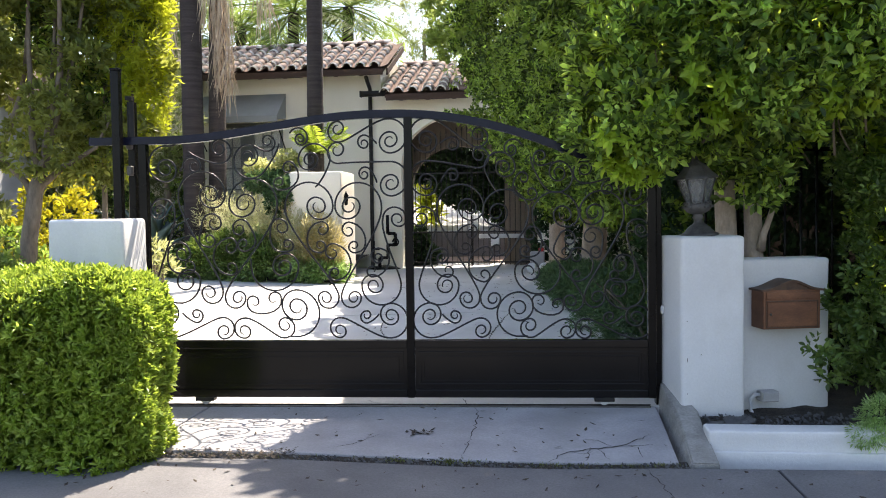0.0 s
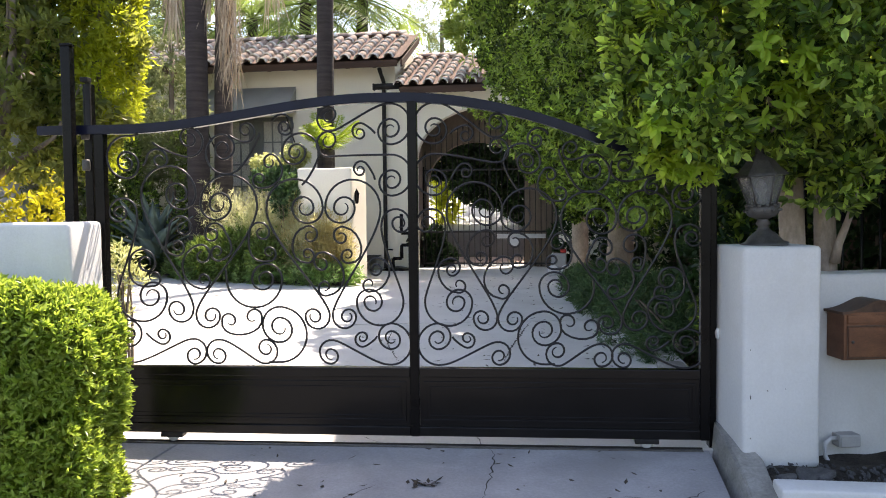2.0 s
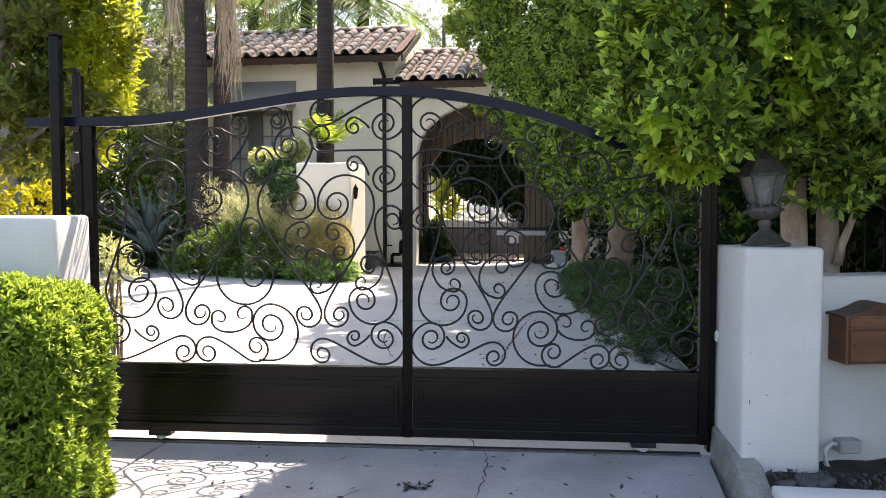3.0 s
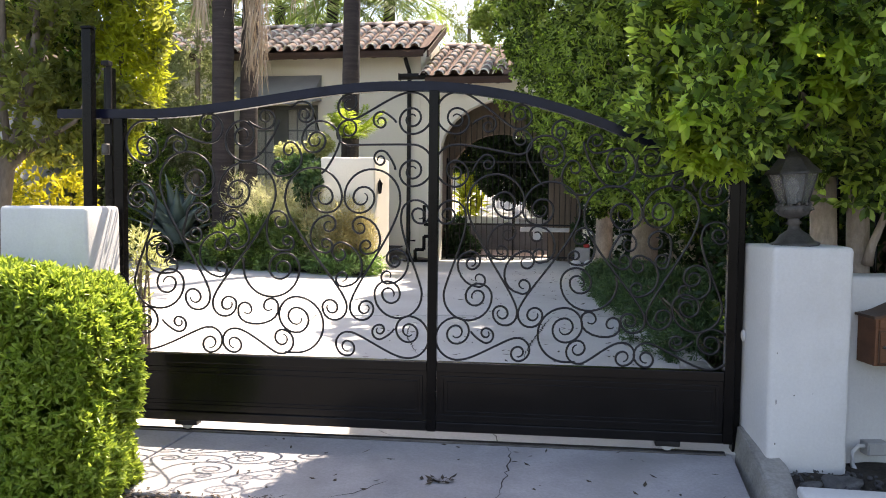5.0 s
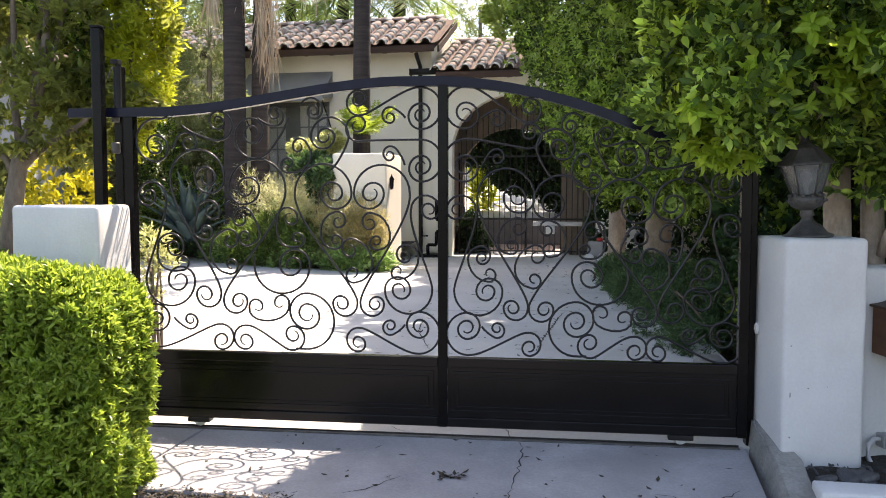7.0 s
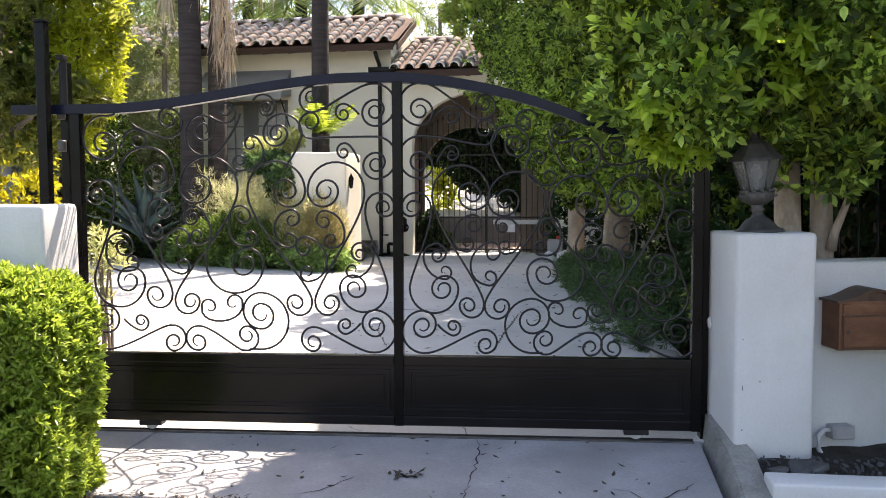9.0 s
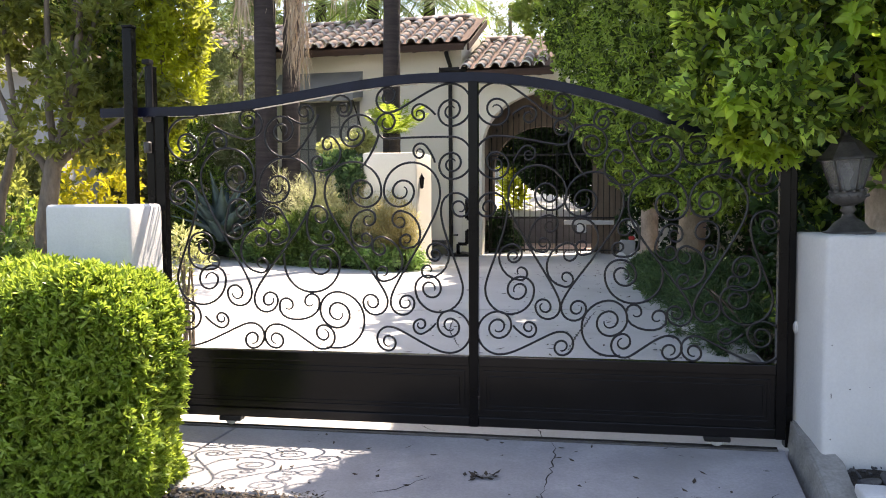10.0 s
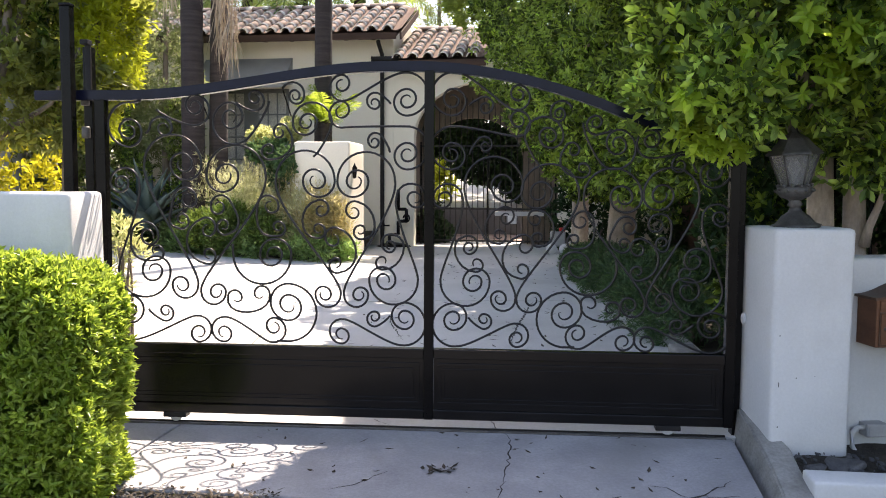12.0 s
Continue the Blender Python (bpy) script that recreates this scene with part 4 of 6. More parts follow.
gate_scroll((-1.484, 1.680), (-1.547, 1.557, 0.115, 80, 2.1, 1, 0.62))
gate_scroll((-1.462, 1.511), (-1.381, 1.538, 0.059, 180, 1.5, -1))
gate_scroll((-1.402, 1.634), (-1.199, 1.629, 0.077, 270, 1.8, 1, 0.62))
gate_scroll((-1.321, 1.354, 0.152, 180, 2.1, -1, 0.54), (-1.265, 0.729, 0.069, 0, 1.5, -1))
gate_scroll((-0.988, 1.297, 0.156, 0, 2.1, 1, 0.54), (-1.115, 0.695, 0.066, 180, 1.6, 1))
gate_scroll((-1.579, 1.257, 0.078, 0, 2.0, 1, 0.62), (-1.482, 0.802, 0.139, 180, 2.0, 1, 0.54))
gate_scroll((-1.478, 0.983, 0.073, 180, 1.6, -1, 0.62), (-1.416, 0.895, 0.038, 270, 0.9, 1))
gate_scroll((-1.565, 0.553, 0.117, 270, 2.1, -1, 0.62), (-1.198, 0.500, 0.069, 100, 1.6, -1))
gate_scroll((-1.466, 0.601), (-1.373, 0.579, 0.041, 270, 1.4, 1))
gate_scroll((-1.061, 0.500, 0.065, 85, 1.5, 1), (-0.800, 0.501, 0.065, 260, 1.5, 1))
gate_scroll((-0.782, 0.446), (-0.722, 0.594, 0.150, 265, 2.3, 1, 0.64))
gate_scroll((-1.002, 0.669, 0.037, 180, 0.9, -1), (-0.858, 0.690, 0.040, 0, 0.9, 1))
gate_scroll((-1.011, 0.945), (-0.855, 0.893, 0.153, 180, 2.2, 1, 0.54))
gate_scroll((-0.822, 1.142, 0.055, 180, 1.3, -1), (-0.770, 1.026, 0.037, 270, 1.3, 1))
gate_scroll((-1.260, 1.173, 0.062, 180, 1.3, -1), (-1.281, 1.061, 0.040, 250, 1.2, 1))
gate_scroll((-1.068, 1.141, 0.055, 20, 1.4, 1), (-1.051, 1.032, 0.040, 300, 1.2, -1))
gate_scroll((-1.148, 1.031, 0.049, 120, 1.1, -1), (-1.141, 0.880, 0.040, 250, 1.1, 1))
gate_scroll((-0.477, 0.987, 0.049, 60, 1.1, 1), (-0.465, 0.841, 0.039, 290, 1.1, -1))
gate_scroll((-0.373, 1.126, 0.044, 70, 1.2, 1), (-0.341, 1.012, 0.036, 280, 1.2, -1))
gate_scroll((-0.549, 1.134, 0.042, 110, 1.2, -1), (-0.562, 1.016, 0.037, 260, 1.2, 1))
gate_scroll((-0.313, 1.271, 0.148, 0, 2.2, 1, 0.54), (-0.366, 0.691, 0.063, 180, 1.7, 1))
gate_scroll((-0.627, 1.273, 0.153, 180, 2.2, -1, 0.54), (-0.512, 0.691, 0.066, 0, 1.6, -1))
gate_scroll((-0.084, 1.186, 0.075, 180, 1.8, -1), (-0.173, 0.769, 0.125, 0, 2.1, -1, 0.54))
gate_scroll((-0.188, 0.957, 0.047, 70, 1.6, 1), (-0.230, 0.856, 0.033, 280, 0.9, -1))
gate_scroll((-0.120, 0.545, 0.111, 260, 2.2, 1, 0.62), (-0.440, 0.501, 0.064, 80, 1.6, 1))
gate_scroll((-0.191, 0.587), (-0.270, 0.568, 0.039, 270, 1.4, -1))
gate_scroll((-0.108, 1.707, 0.107, 95, 2.2, -1, 0.62), (-0.431, 1.740, 0.065, 285, 1.6, -1, 0.62))
gate_scroll((-0.187, 1.659), (-0.267, 1.674, 0.041, 80, 1.4, 1))
gate_scroll((-0.105, 1.439, 0.108, 95, 2.2, -1, 0.62), (-0.434, 1.607, 0.067, 285, 1.5, -1, 0.62))
gate_scroll((-0.191, 1.416), (-0.265, 1.477, 0.038, 60, 1.4, 1))
gate_scroll((-0.584, 1.394), (-0.588, 1.567, 0.101, 0, 2.2, 1, 0.62))
gate_scroll((-0.739, 1.741), (-0.688, 1.709, 0.060, 150, 2.0, -1))
gate_scroll((-0.980, 1.668), (-0.887, 1.676, 0.051, 260, 1.5, 1))
gate_scroll((-0.810, 1.675), (-0.997, 1.565, 0.109, 300, 2.0, -1, 0.62))
gate_scroll((-0.750, 1.521, 0.038, 30, 1.1, 1), (-0.813, 1.418, 0.039, 280, 1.2, -1))

# track on the ground
trk = thing("gate_track", "dark steel gate track set across the driveway", "track", kind="structure")
part("track_bar", boxed(-3.4, 1.50, -0.030, 0.030, -0.003, 0.006, bevel=0.002), M_PEWTER, trk)
part("track_ridge", boxed(-3.4, 1.50, -0.006, 0.006, 0.006, 0.013, bevel=0.002), M_IRON_WORN, trk)

# ---- house ----
HOUSE = pose(-2.30, 13.22, -0.04, 0, 0, -4) @ Matrix.Scale(1.037, 4)
house = thing("house", "cream stucco house with clay barrel tile roofs", "house", HOUSE)


def arch_outline(u0, u1, spring, rise, n=20):
    c, r = (u0 + u1) / 2, (u1 - u0) / 2
    return [(c - r * math.cos(math.pi * i / n), spring + rise * math.sin(math.pi * i / n)) for i in range(n + 1)]


# main block: front wall round the window, side wall with gable
b = bmesh.new()
for x0, x1, z0, z1 in ((-5.7, -3.62, 0, 4.25), (-1.93, 0.25, 0, 4.25), (-3.62, -1.93, 0, 1.25), (-3.62, -1.93, 3.22, 4.25)):
    box(b, x0, x1, 0, 0.30, z0, z1)
bmesh.ops.remove_doubles(b, verts=b.verts[:], dist=0.0005)
part("front_wall", b, M_HOUSE, house)
part("side_wall", prism(bmesh.new(), [(0.302, 0.0), (3.2, 0.0), (3.2, 4.15), (1.35, 4.92), (0.302, 4.45)], -0.05, 0.248, "x"), M_HOUSE, house)
arch = arch_outline(0.67, 3.55, 2.24, 1.07)
part("wing_wall", prism(bmesh.new(), [(0.252, 0.0), (0.67, 0.0)] + arch + [(3.55, 0.0), (7.0, 0.0), (7.0, 3.74), (0.252, 3.74)], 0.002, 0.26, "y"), M_HOUSE, house)
part("passage_wall", boxed(0.30, 0.60, 0.27, 1.09, 0, 3.4), M_BROWNWOOD, house, "brown boarded passage side")
part("passage_wall", boxed(3.6, 3.9, 0.27, 1.09, 0, 3.4), M_BROWNWOOD, house, "brown boarded passage side")
part("passage_ceiling", boxed(0.3, 3.9, 0.27, 1.3, 3.41, 3.5), M_DARKWOOD, house)
arch2 = arch_outline(0.70, 2.80, 1.75, 0.94)
part("rear_wall", prism(bmesh.new(), [(0.30, 0.0), (0.70, 0.0)] + arch2 + [(2.80, 0.0), (3.9, 0.0), (3.9, 3.40), (0.30, 3.40)], 1.10, 1.30, "y"), M_BROWNWOOD, house, "brown rear arch wall")

win = part("window", boxed(-3.62, -1.93, 0.07, 0.13, 1.25, 1.31), M_FRAME, house, "grey framed window with divided panes")
for x0, x1, z0, z1 in ((-3.62, -3.53, 1.31, 3.22), (-2.02, -1.93, 1.31, 3.22), (-3.53, -2.02, 3.14, 3.22), (-2.93, -2.62, 1.31, 3.14)):
    part("frame_bar", boxed(x0, x1, 0.06, 0.13, z0, z1, bevel=0.004), M_FRAME, win)
for u0, u1 in ((-3.53, -2.93), (-2.62, -2.02)):
    for z in (1.78, 2.24, 2.70):
        part("muntin", boxed(u0, u1, 0.085, 0.115, z - 0.014, z + 0.014), M_FRAME, win)
    for k in (1, 2):
        x = u0 + (u1 - u0) * k / 3
        part("muntin", boxed(x - 0.012, x + 0.012, 0.082, 0.112, 1.31, 3.14), M_FRAME, win)
    part("pane", boxed(u0, u1, 0.096, 0.104, 1.31, 3.14), M_PANE, win).visible_shadow = False
part("curtain", boxed(-3.60, -1.95, 0.118, 0.135, 1.312, 3.138), M_ROOM, win, "pale closed curtain behind the panes")
part("window_sill", boxed(-3.70, -1.86, -0.06, 0.08, 1.19, 1.247, bevel=0.008), M_HOUSE, win)

awn = part("awning", prism(bmesh.new(), [(0.0, 3.83), (-0.62, 3.30), (-0.62, 3.285), (0.0, 3.812)], -3.72, -1.85, "x"), M_AWNING, house, "grey canvas window awning")
for x in (-3.72, -1.865):
    part("cheek", prism(bmesh.new(), [(-0.005, 3.815), (-0.61, 3.292), (-0.60, 3.21), (-0.005, 3.30)], x, x + 0.012, "x"), M_AWNING, awn)
part("valance", boxed(-3.72, -1.85, -0.625, -0.612, 3.17, 3.292), M_AWNING, awn)
for x in (-3.68, -1.88):
    part("arm", tube(bmesh.new(), [(x, -0.60, 3.21), (x, -0.01, 2.62)], 0.014, 6), M_IRON, awn)


def barrel_tile():
    b = bmesh.new()
    n = 8
    rings = []
    for y, r in ((0.0, 0.104), (0.47, 0.082)):
        for rr in (r, r - 0.016):
            rings.append([b.verts.new((rr * math.cos(math.pi * k / n), y, rr * math.sin(math.pi * k / n) * 0.92)) for k in range(n + 1)])
    o0, i0, o1, i1 = rings
    for k in range(n):
        b.faces.new((o0[k], o1[k], o1[k + 1], o0[k + 1])).smooth = True
        b.faces.new((i0[k], i0[k + 1], i1[k + 1], i1[k])).smooth = True
        b.faces.new((o0[k], o0[k + 1], i0[k + 1], i0[k]))
    bmesh.ops.recalc_face_normals(b, faces=b.faces[:])
    me = bpy.data.meshes.new("roof_tile")
    b.to_mesh(me)
    b.free()
    me.materials.append(M_TILE)
    return me


TILE = barrel_tile()
PITCH = 0.292


def tile_roof(u0, u1, v0, z0, v1, z1, seed=1, hip_r=0.0):
    """A barrel tile slope from its eave up to the ridge; hip_r: how far its far end leans in."""
    rng = random.Random(seed)
    ang = math.degrees(math.atan2(z1 - z0, v1 - v0))
    length = math.hypot(v1 - v0, z1 - z0)
    deck = part("roof", prism(bmesh.new(), [(v0, z0 - 0.03), (v1, z1 - 0.03), (v1, z1 - 0.10), (v0, z0 - 0.10)], u0, u1, "x"), M_DARKWOOD, house, "clay barrel tile roof slope")
    if hip_r:
        for v in deck.data.vertices:
            if v.co.x > u1 - 0.01 and v.co.y > v0 + 0.1:
                v.co.x -= hip_r
    cols = int((u1 - u0) / PITCH)
    rows_n = int(length / 0.37) + 1
    pan = bmesh.new()
    plugs = bmesh.new()
    for c in range(cols + 1):
        u = u0 + c * PITCH
        n = 6
        top_w = min(1.0, max(0.12, (u1 - u) / hip_r)) if hip_r else 1.0
        prev = None
        for w in (0.0, top_w):
            ring = [pan.verts.new((u + PITCH * k / n, v0 - 0.02 + (v1 - v0 + 0.02) * w, z0 + (z1 - z0) * w + 0.055 - 0.05 * math.sin(math.pi * k / n))) for k in range(n + 1)]
            if prev:
                for k in range(n):
                    pan.faces.new((prev[k], prev[k + 1], ring[k + 1], ring[k])).smooth = True
            prev = ring
        for r in range(rows_n):
            s = r * 0.37 - 0.06
            if s + 0.35 > length * top_w + 0.1:
                continue
            t = s / length
            o = new("roof_tile", TILE)
            o.parent = deck
            o.matrix_local = pose(u + rng.uniform(-0.012, 0.012), v0 + (v1 - v0) * t, z0 + (z1 - z0) * t + 0.030 + rng.uniform(0, 0.012), ang - 2.2 + rng.uniform(-0.8, 0.8), 0, rng.uniform(-2.2, 2.2))
            if r and rng.random() < 0.85:
                bmesh.ops.create_circle(plugs, cap_ends=True, segments=12, radius=0.080, matrix=pose(u, v0 + (v1 - v0) * t + 0.012, z0 + (z1 - z0) * t + 0.035, 90, 0, 0))
    part("pan_tiles", pan, M_TILE_PAN, deck)
    tagged(part("mortar", plugs, M_MORTAR, deck, "pale mortar plugging the tile ends"), kind="stuff")
    for k in range(int((u1 - u0 - hip_r) / 0.38)):
        o = new("ridge_tile", TILE)
        o.parent = deck
        o.matrix_local = pose(u0 + 0.38 * k + 0.42, v1, z1 + 0.03, rng.uniform(-1, 1), 0, 90) @ Matrix.Diagonal((1.25, 1, 1.0, 1))
    part("eave_board", boxed(u0 + 0.02, u1 - 0.02, v0 + 0.01, v0 + 0.05, z0 - 0.15, z0 - 0.02), M_DARKWOOD, deck)
    for k in range(int((u1 - u0) / 0.55)):
        u = u0 + 0.3 + 0.55 * k
        part("rafter_tail", prism(bmesh.new(), [(v0 + 0.052, z0 - 0.16), (v0 + 0.60, z0 - 0.16 + 0.55 * math.tan(radians(ang))), (v0 + 0.60, z0 - 0.09 + 0.55 * math.tan(radians(ang))), (v0 + 0.052, z0 - 0.09)], u, u + 0.08, "x"), M_DARKWOOD, deck)
    return deck


tile_roof(-5.9, 0.42, -0.50, 4.24, 1.35, 5.06, seed=3)
tile_roof(0.44, 2.18, -0.50, 3.70, 1.95, 4.66, seed=4, hip_r=0.62)
part("barge_board", prism(bmesh.new(), [(-0.5, 4.07), (1.35, 4.88), (1.35, 5.02), (-0.5, 4.21)], 0.475, 0.515, "x"), M_DARKWOOD, house)
b = bmesh.new()
tube(b, [(-0.07, -0.46, 3.70), (0.45, -0.46, 3.70)], 0.062, 10)
box(b, -0.09, -0.06, -0.53, -0.39, 3.63, 3.76, bevel=0.01)
part("gutter", b, M_IRON_WORN, house, "short dark metal gutter over the downpipe")
b = bmesh.new()
tube(b, [(0.03, -0.42, 4.06), (0.03, -0.30, 3.98), (0.03, -0.07, 3.86), (0.03, -0.06, 3.6), (0.03, -0.06, 0.3), (0.03, -0.06, 0.12), (0.05, -0.16, 0.05)], 0.042, 10)
part("downpipe", b, M_IRON_WORN, house, "black metal downpipe")

# iron gate in the arched passage
ag = thing("passage_gate", "dark iron picket gate with spear tips in the archway", "gate", HOUSE @ pose(0, 0.55, 0))
rng = random.Random(2)
for k in range(24):
    u = 0.76 + 0.115 * k
    x = (u - 2.11) / 1.42
    top = 2.10 + 0.88 * math.sqrt(max(0.02, 1 - x * x))
    b = bmesh.new()
    tube(b, [(u, 0, 0.06), (u, 0, top)], 0.009, 6)
    tube(b, [(u, 0, top - 0.01), (u, 0, top + 0.04), (u, 0, top + 0.12)], [0.008, 0.022, 0.002], 6)
    part("picket", b, M_IRON_WORN, ag)
for z in (0.10, 0.76, 2.05):
    part("rail", boxed(0.70, 3.52, -0.014, 0.014, z, z + 0.035, bevel=0.003), M_IRON_WORN, ag)
for u in (0.72, 2.11, 3.50):
    part("stile", boxed(u - 0.016, u + 0.016, -0.016, 0.016, 0.02, 2.15, bevel=0.003), M_IRON, ag)
part("opener_arm", boxed(2.27, 3.27, -0.10, -0.03, 0.64, 0.73, bevel=0.01), M_CONDUIT, ag, "pale grey gate opener arm")
part("opener_box", boxed(2.54, 2.72, -0.16, -0.02, 0.48, 0.64, bevel=0.01), M_WHITE, ag, "white opener housing")
bd = thing("board_door", "brown vertical board door standing in the passage", "door", HOUSE @ pose(3.0, 0.75, 0))
for k in range(6):
    part("board", boxed(0.13 * k, 0.13 * k + 0.122, 0, 0.03, 0.02, 2.3, bevel=0.004), M_BROWNWOOD, bd)

# stepped iron stand at the wall's foot
st = thing("iron_stand", "black iron stepped stand beside the downpipe", "stand", HOUSE @ pose(0.32, -0.28, 0) @ Matrix.Scale(1.5, 4))
b = bmesh.new()
pts = [(-0.06, 0, 0.05), (-0.06, 0, 0.18), (0.06, 0, 0.18), (0.06, 0, 0.36), (0.17, 0, 0.36), (0.17, 0, 0.52), (0.06, 0, 0.52), (0.06, 0, 0.78)]
for p, q in zip(pts, pts[1:]):
    tube(b, [p, q], 0.024, 6)
part("frame", b, M_IRON, st)
b = bmesh.new()
lathe(b, [(0.0001, 0.0), (0.22, 0.0), (0.24, 0.025), (0.16, 0.055), (0.05, 0.075), (0.0001, 0.08)], 16)
part("foot", b, M_IRON, st)
b = bmesh.new()
tube(b, [(0.17 - 0.04 * math.cos(a), 0, 0.40 + 0.05 * math.sin(a)) for a in (k * 0.5 for k in range(13))], 0.012, 6)
part("hook", tube(bmesh.new(), [(-0.06, 0, 0.30), (-0.14, 0, 0.30), (-0.14, 0, 0.42)], 0.014, 6), M_IRON, st)
part("hook", b, M_IRON, st)

# courtyard seen through the archway
solo("terrace_wall", stucco_block(-5, 6, 17.5, 17.75, 0, 0.69, 0.02, 0.008), M_WALKWAY, "low grey terrace wall across the courtyard", "wall", kind="structure")
# Added slope: its tilt catches the sun to make the white patch.
solo("terrace", prism(bmesh.new(), [(17.76, 0.0), (26.4, 0.0), (26.4, 1.75), (17.76, 0.64)], -6, 7, "x"), M_DRIVE, "added pale concrete slope tilted to catch the sun beyond the courtyard", "paving", kind="structure")
solo("garden_wall", stucco_block(-6, 7, 26.5, 26.8, 0, 3.2, 0.03, 0.01), M_STUCCO, "bright white garden wall beyond the archway", "wall", kind="structure")
ct = thing("courtyard_tree", "dark leafy tree hanging over the courtyard", "tree", pose(0.45, 18.4, 0))
part("trunk", limb(bmesh.new(), (3.4, 0, 0), (2.4, 0, 3.0), 0.13, 0.09, 0.05, 3), M_BARK_GREY, ct)
# The last, highest lump is added out of view to shade the floor.
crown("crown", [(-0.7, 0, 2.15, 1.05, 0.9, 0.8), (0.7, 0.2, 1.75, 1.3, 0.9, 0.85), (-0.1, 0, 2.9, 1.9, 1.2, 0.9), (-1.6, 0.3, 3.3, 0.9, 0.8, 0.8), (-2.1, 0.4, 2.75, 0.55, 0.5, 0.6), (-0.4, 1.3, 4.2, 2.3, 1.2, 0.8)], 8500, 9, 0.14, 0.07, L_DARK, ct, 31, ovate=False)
cp = thing("courtyard_plant", "yellow-green broad-leaved plant in the sunny courtyard", "plant", pose(-1.42, 19.3, 0.83))
crown("leaves", [(-0.40, 0, 1.45, 0.14, 0.2, 0.55), (-0.10, 0, 0.80, 0.14, 0.2, 0.5), (0.14, 0, 0.28, 0.12, 0.2, 0.34), (-0.25, 0, 0.3, 0.12, 0.2, 0.4)], 75, 5, 0.36, 0.075, L_COLUMN, cp, 32, ovate=True, fill=0.6, up=0.8)
cb = thing("courtyard_bush", "dark green bush by the passage", "bush", pose(-1.14, 14.0, 0))
crown("leaves", [(-0.18, 0, 0.42, 0.22, 0.25, 0.48), (0.05, 0.2, 0.2, 0.22, 0.25, 0.22)], 260, 8, 0.12, 0.05, L_DARK, cb, 33, ovate=False)

# small white and red things by the trunks at the driveway's far end
bike = thing("utility_cart", "small white and red cart parked by the tree trunks", "cart", pose(1.30, 11.4, 0) @ Matrix.Scale(1.0, 4))
part("body", boxed(-0.14, 0.14, -0.1, 0.1, 0.14, 0.42, bevel=0.03), M_PLASTIC, bike)
part("lid", boxed(0.02, 0.13, -0.09, 0.07, 0.42, 0.49, bevel=0.025), M_RED, bike, "red plastic top")
for x in (-0.12, 0.12):
    b = bmesh.new()
    lathe(b, [(0.0001, -0.02), (0.09, -0.02), (0.1, 0), (0.09, 0.02), (0.0001, 0.02)], 16)
    w = part("wheel", b, M_WHITE, bike)
    w.matrix_local = pose(x, -0.12, 0.10, 90, 0, 0)

# ---- planter wall and bed ----
fin = thing("planter_wall", "white stucco garden wall block beside the bed", "wall", pose(-2.28, 9.62, 0, 0, 0, -3))
part("wall_body", stucco_block(-0.95, 0, 0, 1.08, 0, 1.985, 0.03, 0.008), M_HOUSE, fin)
sc = thing("wall_sconce", "small black lantern sconce on the planter wall", "lamp", pose(-2.235, 9.86, 1.47))
b = bmesh.new()
lathe(b, [(0.01, -0.10), (0.03, -0.08), (0.042, 0.06), (0.05, 0.075), (0.02, 0.12), (0.005, 0.16)], 8)
part("body", b, M_IRON, sc)
part("back_plate", boxed(-0.02, -0.005, -0.03, 0.03, -0.10, 0.12), M_IRON, sc)
part("arm", tube(bmesh.new(), [(-0.01, 0, 0.10), (0.0, 0, 0.16), (0.0, 0, 0.12)], 0.008, 6), M_IRON, sc)


def bed_edge(t):
    """The bed's curved front edge from the planter wall out to the side."""
    x = -2.35 - 6.2 * t
    return x, 9.12 + 1.9 * t + 2.6 * t * t


bm = bmesh.new()
front = [bm.verts.new((*bed_edge(i / 20), 0.02)) for i in range(21)]
midv = [bm.verts.new((bed_edge(i / 20)[0], bed_edge(i / 20)[1] + 0.5, 0.22)) for i in range(21)]
back = [bm.verts.new((bed_edge(i / 20)[0], 13.2, 0.30)) for i in range(21)]
for i in range(20):
    bm.faces.new((front[i], front[i + 1], midv[i + 1], midv[i]))
    bm.faces.new((midv[i], midv[i + 1], back[i + 1], back[i]))
bmesh.ops.recalc_face_normals(bm, faces=bm.faces[:])
solo("garden_bed", bm, M_SOIL, "mounded dark soil bed in front of the house", "soil", kind="structure")


def shrub(name, label, x, y, z, blobs, tufts, per, length, width, mat, seed, **k):
    t = thing(name, label, "shrub", pose(x, y, z))
    b = bmesh.new()
    for i in range(5):
        a = i * 1.25 + seed
        limb(b, (0, 0, 0), (0.22 * math.cos(a) * blobs[0][3] * 2, 0.22 * math.sin(a) * blobs[0][4] * 2, max(0.12, blobs[0][2] * 0.9)), 0.014, 0.006, 0.03, i, 5, 4)
    tagged(part("stem_mass", b, M_BARK_GREY, t), kind="stuff")
    crown("leaves", blobs, tufts, per, length, width, mat, t, seed, **k)
    return t


